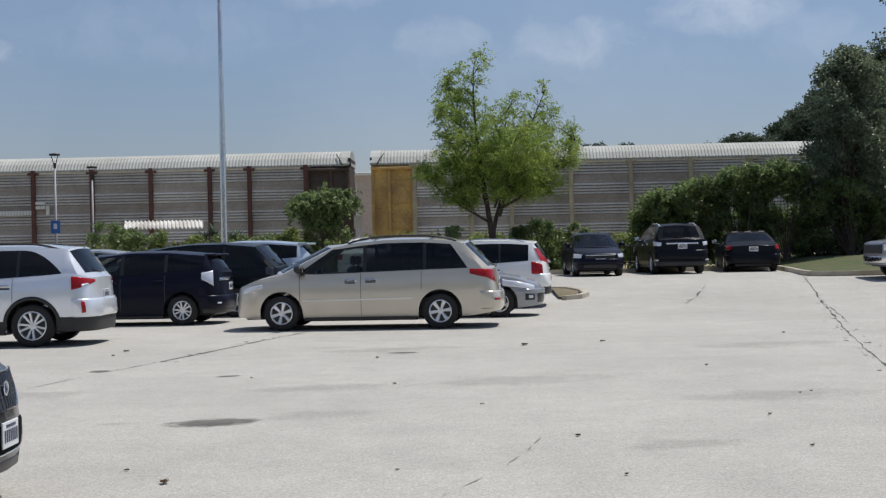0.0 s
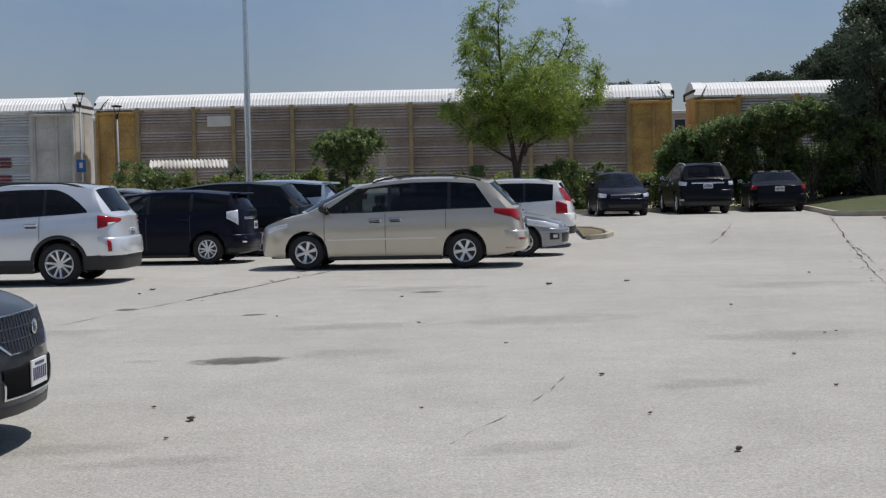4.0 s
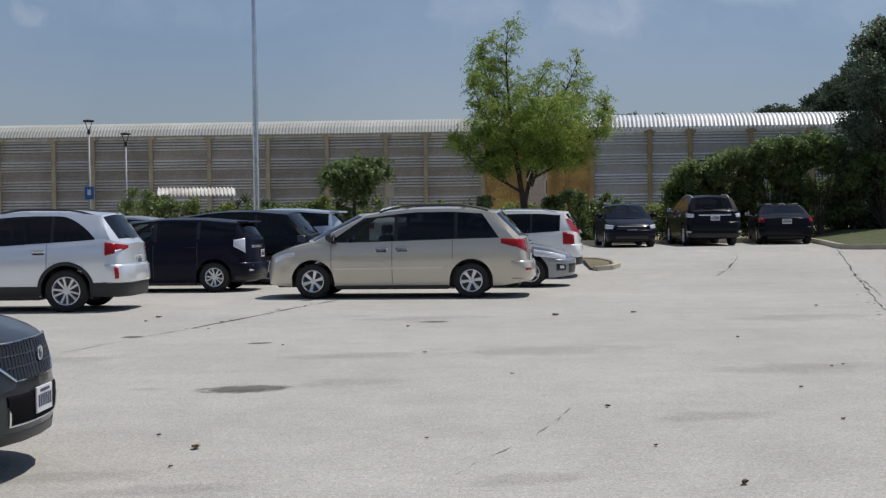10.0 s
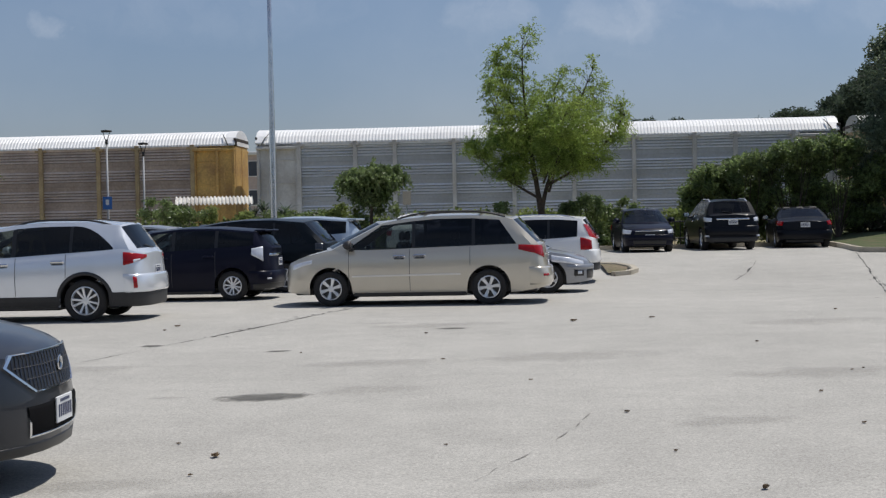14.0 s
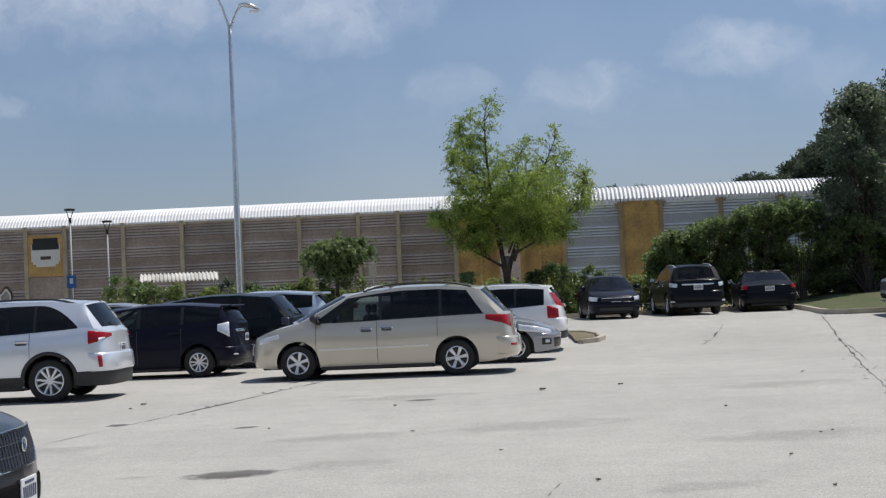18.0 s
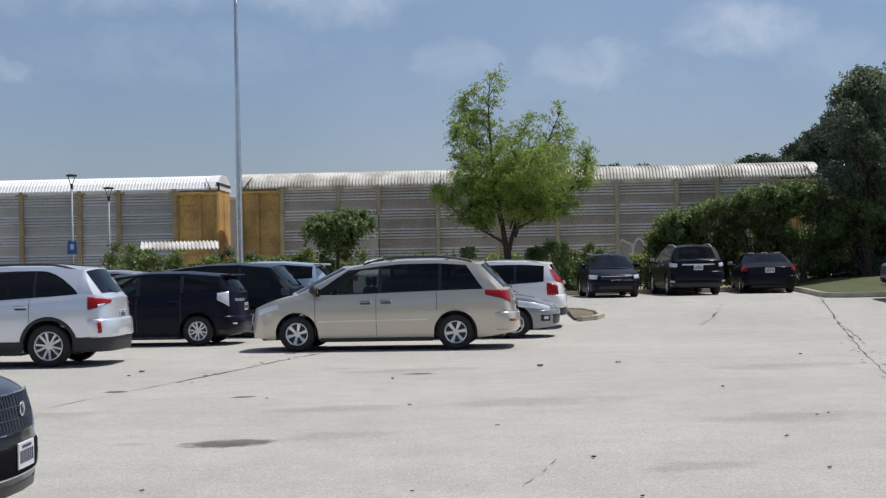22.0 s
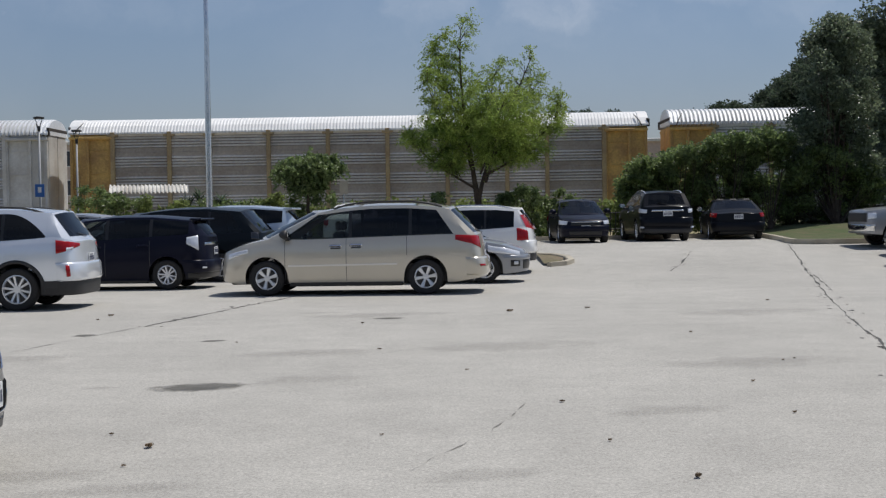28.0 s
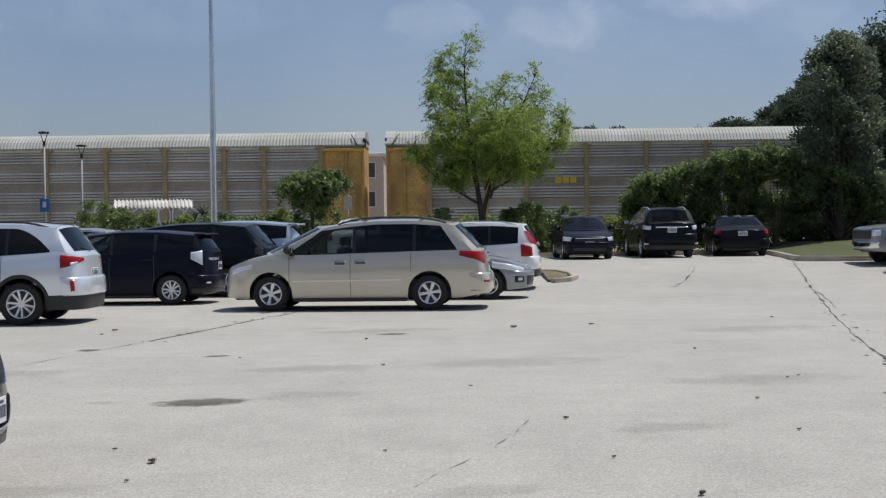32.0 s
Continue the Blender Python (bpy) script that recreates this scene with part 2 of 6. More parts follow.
def ground_material():
    m = bpy.data.materials.new("ground_surface")
    m.use_nodes = True
    n, k = m.node_tree.nodes, m.node_tree.links
    b = n["Principled BSDF"]
    b.inputs["Roughness"].default_value = 0.92
    b.inputs["Specular IOR Level"].default_value = 0.25
    c = n.new("ShaderNodeTexCoord")

    def tex(scale, detail=5, rough=0.55):
        t = n.new("ShaderNodeTexNoise")
        t.inputs["Scale"].default_value, t.inputs["Detail"].default_value, t.inputs["Roughness"].default_value = scale, detail, rough
        k.new(c.outputs["Object"], t.inputs["Vector"])
        return t.outputs["Fac"]

    def span(src, a, b2, c2, d):
        r = n.new("ShaderNodeMapRange")
        r.inputs["From Min"].default_value, r.inputs["From Max"].default_value = a, b2
        r.inputs["To Min"].default_value, r.inputs["To Max"].default_value = c2, d
        k.new(src, r.inputs["Value"])
        return r.outputs["Result"]

    def times(p, q):
        t = n.new("ShaderNodeMath")
        t.operation = "MULTIPLY"
        k.new(p, t.inputs[0]), k.new(q, t.inputs[1])
        return t.outputs["Value"]

    grit = tex(46, 5, 0.85)
    fleck = span(tex(17, 3, 0.7), 0.35, 0.7, 0.93, 1.1)
    v = times(fleck, times(times(span(tex(0.22), 0.3, 0.7, 0.9, 1.08), span(tex(1.7), 0.3, 0.7, 0.93, 1.06)), times(span(tex(9), 0.3, 0.7, 0.95, 1.05), span(grit, 0.3, 0.7, 0.5, 1.46))))
    s = n.new("ShaderNodeVectorMath")
    s.operation = "SCALE"
    s.inputs[0].default_value = (0.425, 0.41, 0.376)
    k.new(v, s.inputs["Scale"])
    k.new(s.outputs["Vector"], b.inputs["Base Color"])
    bp = n.new("ShaderNodeBump")
    bp.inputs["Strength"].default_value, bp.inputs["Distance"].default_value = 0.18, 0.006
    k.new(grit, bp.inputs["Height"])
    k.new(bp.outputs["Normal"], b.inputs["Normal"])
    return m


M["lot"] = ground_material()
xs = sorted(set([-3000, -1200, -500, -200, -100, -70] + list(range(-48, 49, 4)) + [70, 100, 200, 500, 1200, 3000]))
ys = sorted(set([-1500, -400, -100, -40, -20] + list(range(-10, 30, 4)) + [30 + 0.75 * i for i in range(42)] + [64, 70, 78, 90, 120, 200, 500, 1200, 4000]))
ground = new("ground", Geo().grid([[(x, y, height(x, y)) for x in xs] for y in ys]).mesh("ground", M["lot"], True))
tagged(ground, "worn pale asphalt car park with fine grit", "ground", kind="structure")

M["grass"] = mat("grass", (0.055, 0.082, 0.022), 0.95, second=(0.095, 0.092, 0.04), spread=0.3, scale=1.5, fine=25, bump=0.5)
M["soil"] = mat("soil", (0.2, 0.15, 0.1), 0.95, second=(0.13, 0.12, 0.06), spread=0.3, scale=0.8, fine=12, bump=0.6)
M["ballast"] = mat("ballast", (0.46, 0.43, 0.39), 0.95, spread=0.35, scale=2, fine=14, bump=0.8)


def sheet(name, x0, x1, y0, y1, lift, material, label, nx=20, ny=6):
    rows = [[(x0 + (x1 - x0) * i / nx, y, height(0, y) + lift) for i in range(nx + 1)] for y in [y0 + (y1 - y0) * j / ny for j in range(ny + 1)]]
    ob = new(name, Geo().grid(rows).mesh(name, material))
    return tagged(ob, label, "ground", kind="structure")
# ---------------------------------------------------------------- railway
TRACK_Y, TRACK_K, RAIL = 66.0, -0.025, 0.45
PITCH, SPEED, PHASE = 28.52, 24.92, -0.1608
M["rail"] = mat("rail_steel", (0.2, 0.15, 0.12), 0.5, 0.6, spread=0.2)


def track_point(x, across=0.0, z=0.0):
    return (x - across * TRACK_K, TRACK_Y + TRACK_K * x + across, z)


bed = Geo().grid([[track_point(x, a, z) for a, z in ((-3.6, 0.2), (-2.0, RAIL - 0.16), (2.0, RAIL - 0.16), (3.6, 0.2))] for x in range(-1500, 1501, 60)])
tagged(new("ballast_bed", bed.mesh("ballast_bed", M["ballast"])), "grey stone ballast under the railway track", "track bed", kind="structure")
for sg in (1, -1):
    g = Geo().grid([[track_point(x, sg * 0.75 + a, z) for a, z in ((-0.07, RAIL - 0.17), (-0.03, RAIL - 0.04), (-0.035, RAIL), (0.035, RAIL), (0.03, RAIL - 0.04), (0.07, RAIL - 0.17))] for x in range(-1500, 1501, 100)])
    tagged(new("rail", g.mesh("rail", M["rail"])), "worn steel railway rail on ballast", "rail", "rails of the track", "structure")

TRAIN = {
    "brown": mat("weathered_panel", (0.435, 0.392, 0.352), 0.6, 0.1, second=(0.33, 0.287, 0.25), spread=0.16, scale=0.7, fine=9, each=0.14),
    "dark": mat("sooty_panel", (0.4, 0.325, 0.275), 0.6, 0.1, second=(0.285, 0.225, 0.187), spread=0.18, scale=0.7, fine=9, each=0.14),
    "grey": mat("dull_zinc_panel", (0.49, 0.488, 0.48), 0.5, 0.2, second=(0.39, 0.383, 0.37), spread=0.12, scale=0.6, fine=9, each=0.1),
    "zinc": mat("bright_zinc_panel", (0.52, 0.54, 0.57), 0.45, 0.2, second=(0.42, 0.435, 0.45), spread=0.1, scale=0.6, fine=9, each=0.08),
    # paler panel colours for the rib crests: sky reflection put into the colour
    "brown_crest": mat("weathered_crest_shine", (0.9, 0.85, 0.78), 0.45, 0.1, second=(0.74, 0.68, 0.6), spread=0.12, scale=0.7, fine=9, each=0.14),
    "dark_crest": mat("sooty_crest_shine", (0.72, 0.62, 0.55), 0.5, 0.1, second=(0.54, 0.45, 0.39), spread=0.12, scale=0.7, fine=9, each=0.14),
    "grey_crest": mat("dull_zinc_crest_shine", (0.92, 0.92, 0.92), 0.35, 0.4, second=(0.8, 0.8, 0.79), spread=0.08, scale=0.6, fine=9, each=0.08),
    "zinc_crest": mat("bright_zinc_crest_shine", (0.95, 0.96, 0.97), 0.3, 0.4, second=(0.88, 0.89, 0.9), spread=0.06, scale=0.6, fine=9, each=0.06),
    "yellow": mat("yellow_steel", (0.64, 0.42, 0.135), 0.65, second=(0.42, 0.255, 0.1), spread=0.18, scale=0.9, fine=12, each=0.1),
    "tan": mat("tan_steel", (0.47, 0.37, 0.2), 0.65, second=(0.33, 0.24, 0.14), spread=0.14, scale=0.9, fine=12, each=0.1),
    "cream": mat("cream_steel", (0.55, 0.49, 0.36), 0.65, second=(0.4, 0.33, 0.23), spread=0.12, scale=0.9, fine=12, each=0.1),
    "white": mat("white_steel", (0.66, 0.66, 0.65), 0.55, second=(0.5, 0.48, 0.45), spread=0.08, scale=0.7, fine=10, each=0.06),
    "rust": mat("dark_red_steel", (0.15, 0.055, 0.045), 0.7, second=(0.1, 0.045, 0.035), spread=0.15, scale=0.9, fine=12, each=0.1),
    "umber": mat("dark_brown_steel", (0.055, 0.04, 0.035), 0.7, second=(0.09, 0.06, 0.045), spread=0.15, scale=0.9, fine=12, each=0.1),
    "roof_white": mat("white_roof", (0.9, 0.9, 0.89), 0.45, second=(0.82, 0.815, 0.8), spread=0.06, scale=0.4, fine=8),
    "roof_zinc": mat("zinc_roof", (0.88, 0.89, 0.9), 0.4, 0.15, second=(0.78, 0.785, 0.79), spread=0.08, scale=0.4, fine=8),
    "roof_grey": mat("dull_roof", (0.45, 0.46, 0.43), 0.7, 0.1, second=(0.37, 0.375, 0.345), spread=0.1, scale=0.4, fine=8),
    "roof_worn": mat("worn_white_roof", (0.72, 0.7, 0.64), 0.55, second=(0.46, 0.43, 0.38), spread=0.12, scale=0.9, fine=8, blotch=0.35),
    "frame": mat("train_frame", (0.06, 0.05, 0.045), 0.8, spread=0.2),
    "red": mat("red_sign", (0.5, 0.05, 0.05), 0.5, spread=0.06),
    "maroon": mat("maroon_sign", (0.22, 0.035, 0.045), 0.5, spread=0.06),
    "black": mat("black_sign", (0.02, 0.02, 0.022), 0.5, spread=0.06),
    "letter": mat("white_lettering", (0.78, 0.77, 0.74), 0.6, spread=0.05),
    "gold": mat("yellow_lettering", (0.68, 0.5, 0.08), 0.6, spread=0.05),
    "green": mat("green_spray_paint", (0.04, 0.26, 0.19), 0.6, spread=0.1),
    "lime": mat("lime_spray_paint", (0.3, 0.48, 0.2), 0.6, spread=0.1),
    "lemon": mat("yellow_spray_paint", (0.7, 0.58, 0.1), 0.6, spread=0.1),
    "band": mat("red_band", (0.2, 0.04, 0.06), 0.7, spread=0.1),
}
BAYS = [2.7, 1.9, 2.83, 2.83, 2.83, 2.83, 2.83, 1.9, 2.7]
DOOR, CAR_W, SILL, EAVE, TOP = 2.07, 1.52, 1.05, 5.1, 5.8
CAR_L = sum(BAYS) + 2 * DOOR
LEAD = -14.225
TRAIN_MESH = {}


def shared(key, make):
    if key not in TRAIN_MESH:
        TRAIN_MESH[key] = make()
    return TRAIN_MESH[key]


def panel_mesh(w, colour):
    """Four tiers; each has four proud ribs, their crests in a paler colour that paints on sky shine, above a plain
    perforated strip.
    """
    prof_, crest, low, pitch = [(0.0, SILL + 0.06)], [], SILL + 0.1, (EAVE - SILL - 0.28) / 4
    for tier in range(4):
        a = low + tier * pitch
        prof_ += [(0.0, a), (0.0, a + 0.15), (0.018, a + 0.165), (0.0, a + 0.19), (0.0, a + pitch - 0.56)]
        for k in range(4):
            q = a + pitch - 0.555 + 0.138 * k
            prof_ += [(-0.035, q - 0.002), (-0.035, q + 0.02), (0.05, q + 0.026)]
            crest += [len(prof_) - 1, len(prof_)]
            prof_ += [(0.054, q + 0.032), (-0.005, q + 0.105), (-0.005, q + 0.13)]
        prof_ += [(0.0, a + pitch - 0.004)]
    # the pale strip under the eave shares the crest colour
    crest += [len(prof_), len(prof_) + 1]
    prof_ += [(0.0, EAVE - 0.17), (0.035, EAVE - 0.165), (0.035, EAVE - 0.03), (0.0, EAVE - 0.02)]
    rows = [[(x, -dy, zz) for dy, zz in prof_] for x in (-w / 2 + 0.02, w / 2 - 0.02)]
    me = Geo().grid(rows, flip=True).mesh("panel", TRAIN[colour])
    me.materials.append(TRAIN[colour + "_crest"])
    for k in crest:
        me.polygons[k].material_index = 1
    return me


def roof_arc(grow=0.0):
    half_arc = [(1.64, EAVE - 0.08), (1.63, EAVE + 0.0), (1.36, EAVE + 0.31), (1.02, EAVE + 0.53), (0.55, EAVE + 0.66)]
    half_arc = [(y * (1 + grow), z + grow) for y, z in half_arc]
    return [(-y, z) for y, z in half_arc] + [(0, TOP + grow)] + half_arc[::-1]


def roof_end_mesh(colour):
    """The plain curved sheet that closes the ribbed roof at a wagon's end."""
    arc = roof_arc(0.03)
    rows = [[(x, y, z) for y, z in arc] for x in (-0.46, -0.44, 0.02, 0.03)]
    rows[0] = [(x, y * 0.96, z - 0.06) for x, y, z in rows[0]]
    g = Geo().grid(rows)
    g.face(rows[-1][::-1])
    return g.mesh("roof_end", TRAIN[colour])


def roof_mesh(colour, ribs):
    arc = roof_arc()
    rows, step = [], 0.2 if ribs > 2 else 0.155
    n = int(CAR_L / step)
    for i in range(n):
        for f, up in ((0.0, 0), (0.03, 1), (0.5, 1), (0.53, 0)) if ribs > 2 else ((0.0, 0), (0.18, 1), (0.5, 1), (0.68, 0)):
            x = -CAR_L / 2 + (i + f) * CAR_L / n
            k = 0.035 * up * ribs - (0.11 if ribs > 2 else 0.0)
            rows.append([(x, y * (1 + k * 0.6), z + k * (0.4 if z < EAVE else 1)) for y, z in arc])
    g = Geo().grid(rows)
    g.face(rows[0]), g.face(rows[-1][::-1])
    return g.mesh("roof", TRAIN[colour])


def end_doors(root, c, at, ladder):
    """Two door leaves set back between three posts, under a header beam."""
    h, top = DOOR / 2, EAVE - 0.05
    bands = Geo().box(-h + 0.16, 0.12, 0.04, 0.1, SILL - 0.1, top - 0.25, 0.015)
    for z in (SILL + 0.9, SILL + 2.1, SILL + 3.2):
        bands.box(-h + 0.17, 0.11, 0.0, 0.05, z, z + 0.05, 0.008)
    dr = part("end_door", shared(("door", c), lambda: bands.mesh("end_door", TRAIN[c])), root, "", at)
    part("door_leaf", shared(("leaf", c), lambda: Geo().box(0.22, h - 0.14, 0.0, 0.08, SILL - 0.1, top - 0.25, 0.015).mesh("door_leaf", TRAIN[c])), dr)
    post = shared(("door_post", c), lambda: Geo().box(-0.07, 0.07, -0.1, 0.1, SILL - 0.15, top - 0.2, 0.02).mesh("door_post", TRAIN[c]))
    for x in (-h + 0.1, 0.17, h - 0.09):
        part("door_post", post, dr, "", pose(x, 0, 0))
    part("header_beam", shared(("header", c), lambda: Geo().box(-h + 0.02, h, -0.2, 0.1, top - 0.26, top - 0.13, 0.02).box(-h + 0.05, h - 0.05, 0.0, 0.1, top - 0.14, top + 0.02, 0.01).mesh("header_beam", TRAIN[c])), dr)
    part("ladder", shared(("ladder", c), lambda: ladder.mesh("ladder", TRAIN[c])), dr)


def rail_car(n, roof, panels, posts, doors, right=None, signs=(), boards=(), short=()):
    """One covered car-carrying wagon. signs: (metres from its leading end, z, width, height, ground, marks)."""
    root = new("autorack_wagon")
    words = {"zinc": "bright zinc", "grey": "dull grey", "brown": "weathered brown", "dark": "sooty brown"}
    tagged(root, f"{words[panels]} ribbed covered wagon with {posts} posts and {doors} end doors", "rail wagon", "wagons of the train")
    x0 = -CAR_L / 2
    part("roof", shared(("roof", roof), lambda: roof_mesh(roof, {"roof_white": 0.4, "roof_grey": 0.45, "roof_zinc": 5.5}.get(roof, 1.5))), root, "ribbed sheet-metal roof")
    part("underframe", shared("under", lambda: Geo().box(x0 + 0.3, -x0 - 0.3, -CAR_W, CAR_W, SILL - 0.28, SILL + 0.1, 0.02).box(-7, 7, -0.5, 0.5, 0.45, SILL - 0.2, 0.05).mesh("underframe", TRAIN["frame"])), root, "sooty steel underframe")
    part("inner_wall", shared("inner", lambda: Geo().box(x0 + 0.4, -x0 - 0.4, -CAR_W + 0.15, CAR_W - 0.15, SILL + 0.05, EAVE + 0.1).mesh("inner_wall", TRAIN["frame"])), root)
    for sg in (1, -1):
        turn = pose(0, 0, 0, 0, 0, 0 if sg < 0 else 180)
        x, edges = x0 + DOOR, [x0 + DOOR]
        for i, w in enumerate(BAYS):
            colour = boards[i] if i < len(boards) and boards[i] else panels
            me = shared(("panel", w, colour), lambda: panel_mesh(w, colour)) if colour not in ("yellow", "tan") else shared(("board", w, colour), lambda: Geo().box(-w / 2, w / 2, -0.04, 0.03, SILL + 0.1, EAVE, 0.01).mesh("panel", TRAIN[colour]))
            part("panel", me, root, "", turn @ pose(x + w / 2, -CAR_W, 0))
            x += w
            edges.append(x)
        for i, e in enumerate(edges):
            low = SILL + 2.6 if i in short else SILL + 0.05
            me = shared(("post", posts, i in short), lambda: Geo().box(-0.1, 0.1, -0.15, 0.05, low, EAVE + 0.02, 0.015).box(-0.26, 0.26, -0.17, -0.02, EAVE - 0.2, EAVE - 0.1, 0.01).mesh("post", TRAIN[posts]))
            part("post", me, root, "", turn @ pose(e, -CAR_W, 0))
        for j in (-1, 1):
            c = doors if j * -sg < 0 else (right or doors)
            at = turn @ pose(j * (-x0 - DOOR / 2), -CAR_W, 0) @ Matrix.Diagonal((j, 1, 1, 1))
            lad = Geo()
            for q in range(7):
                lad.box(DOOR / 2 - 0.5, DOOR / 2 - 0.16, -0.16, -0.13, SILL + 0.2 + 0.42 * q, SILL + 0.24 + 0.42 * q)
            lad.box(DOOR / 2 - 0.52, DOOR / 2 - 0.49, -0.16, -0.13, SILL, SILL + 3).box(DOOR / 2 - 0.17, DOOR / 2 - 0.14, -0.16, -0.13, SILL, SILL + 3)
            end_doors(root, c, at, lad)
    for k, c in ((-1, doors), (1, right or doors)):
        part("end_wall", shared(("end", c), lambda: Geo().box(-0.12, 0.0, -1.4, -0.03, SILL, EAVE + 0.15, 0.02).box(-0.12, 0.0, 0.03, 1.4, SILL, EAVE + 0.15, 0.02).mesh("end_wall", TRAIN[c])), root, "", pose(k * -x0, 0, 0, 0, 0, 0 if k > 0 else 180))
        at_end = pose(k * -x0, 0, 0, 0, 0, 0 if k > 0 else 180)
        part("roof_end", shared(("roof_end", roof), lambda: roof_end_mesh(roof)), root, "", at_end)
        part("roof_end_bracket", shared("bracket", lambda: Geo().box(-0.05, 0.04, -1.55, 1.55, EAVE + 0.15, EAVE + 0.3, 0.01).tube([(-0.3, -1.72, EAVE - 0.05), (-0.42, -1.62, EAVE + 0.2), (-0.62, -1.3, EAVE + 0.5)], [0.03, 0.026, 0.018], 6).tube([(-0.3, 1.72, EAVE - 0.05), (-0.42, 1.62, EAVE + 0.2), (-0.62, 1.3, EAVE + 0.5)], [0.03, 0.026, 0.018], 6).box(-0.02, 0.1, -1.6, -1.46, EAVE - 0.1, EAVE + 0.28, 0.02).mesh("roof_end_bracket", TRAIN["frame"])), root, "", at_end)
        part("coupler", shared("coupler", lambda: Geo().box(-0.3, 0.62, -0.13, 0.13, 0.75, 0.98, 0.04).box(0.4, 0.64, -0.2, 0.2, 0.7, 1.02, 0.05).mesh("coupler", TRAIN["frame"])), root, "", pose(k * -x0, 0, 0, 0, 0, 0 if k > 0 else 180))
        bogie = part("bogie", shared("bogie", lambda: Geo().box(-1.3, 1.3, -1.12, -0.98, 0.42, 0.68, 0.05).box(-0.45, 0.45, -1.16, -0.96, 0.3, 0.82, 0.05).box(-1.3, 1.3, 0.98, 1.12, 0.42, 0.68, 0.05).box(-0.2, 0.2, -1.1, 1.1, 0.5, 0.78, 0.03).mesh("bogie", TRAIN["frame"])), root, "", pose(k * (-x0 - 3.4), 0, 0))
        for ax in (-0.88, 0.88):
            part("wheelset", shared("wheelset", lambda: Geo().lathe([(0.08, -0.7), (0.36, -0.7), (0.46, -0.69), (0.44, -0.82), (0.3, -0.83), (0.0, -0.82)], 20, "y").lathe([(0.08, -0.7), (0.08, 0.7)], 10, "y").lathe([(0.0, 0.82), (0.3, 0.83), (0.44, 0.82), (0.46, 0.69), (0.36, 0.7), (0.08, 0.7)], 20, "y").mesh("wheelset", TRAIN["frame"])), bogie, "", pose(ax, 0, 0.44))
    for a, z, w, h, ground_, marks in signs:
        y = -CAR_W - 0.07
        sx = LEAD + a
        if ground_:
            sgn = part("sign", Geo().box(sx - w / 2, sx + w / 2, y - 0.015, y + 0.02, z - h / 2, z + h / 2).mesh("sign", TRAIN[ground_]), root, "painted company board with plain bars")
        split = []
        for mx, mz, mw, mh, c in marks:
            n_ = int(mw / max(0.12, mh * 0.62))
            if n_ >= 3 and 0.14 <= mh <= 0.45 and c in ("letter", "gold"):
                split += [(mx - mw / 2 + (k + 0.5) * mw / n_, mz, mw / n_ * 0.8, mh, c) for k in range(n_)]
            else:
                split.append((mx, mz, mw, mh, c))
        for d_, (mx, mz, mw, mh, c) in enumerate(split):
            if mw == mh and mw >= 0.5:
                part("sign_mark", Geo().lathe([(0.0, y - 0.03), (mw * 0.5, y - 0.03), (mw * 0.5, y)], 20, "y", (sx + mx, 0, z + mz)).mesh("sign_mark", TRAIN[c]), sgn if ground_ else root, "round emblem")
                continue
            part("sign_mark", Geo().box(sx + mx - mw / 2, sx + mx + mw / 2, y - 0.028 - 0.002 * d_, y - 0.006, z + mz - mh / 2, z + mz + mh / 2).mesh("sign_mark", TRAIN[c]), sgn if ground_ else root)
    return root, n


def graffiti(car, a, width, colours, seed):
    """Overlapping sprayed shapes on the lower panels of a wagon; no words."""
    root, _ = car
    rnd = random.Random(seed)
    n = max(3, int(width / 0.62))
    for k in range(n):
        cx, cz = LEAD + a + (k + 0.5 - n / 2) * width / n, 1.75 + rnd.uniform(-0.08, 0.1)
        rx, rz = width / n * rnd.uniform(0.5, 0.62), rnd.uniform(0.42, 0.58)
        for layer, c in enumerate(colours):
            grow, y = 1.0 - 0.22 * layer, -CAR_W - 0.072 - 0.006 * layer - 0.0015 * k
            pts = []
            for i in range(22):
                q = 2 * math.pi * i / 22
                f = grow * (1 + 0.3 * noise.noise((math.cos(q) * 1.6 + k * 3, math.sin(q) * 1.6, seed)))
                pts.append((cx + rx * f * math.cos(q), cz + rz * f * math.sin(q) * (1 + 0.2 * math.cos(3 * q + k))))
            g = Geo().face([(x, y, z) for x, z in pts])
            g.grid([[(x, y, z), (x, y + 0.01, z)] for x, z in pts + pts[:1]])
            part("spray_paint", g.mesh("spray_paint", TRAIN[c]), root, "sprayed graffiti shape without words" if not layer else "")


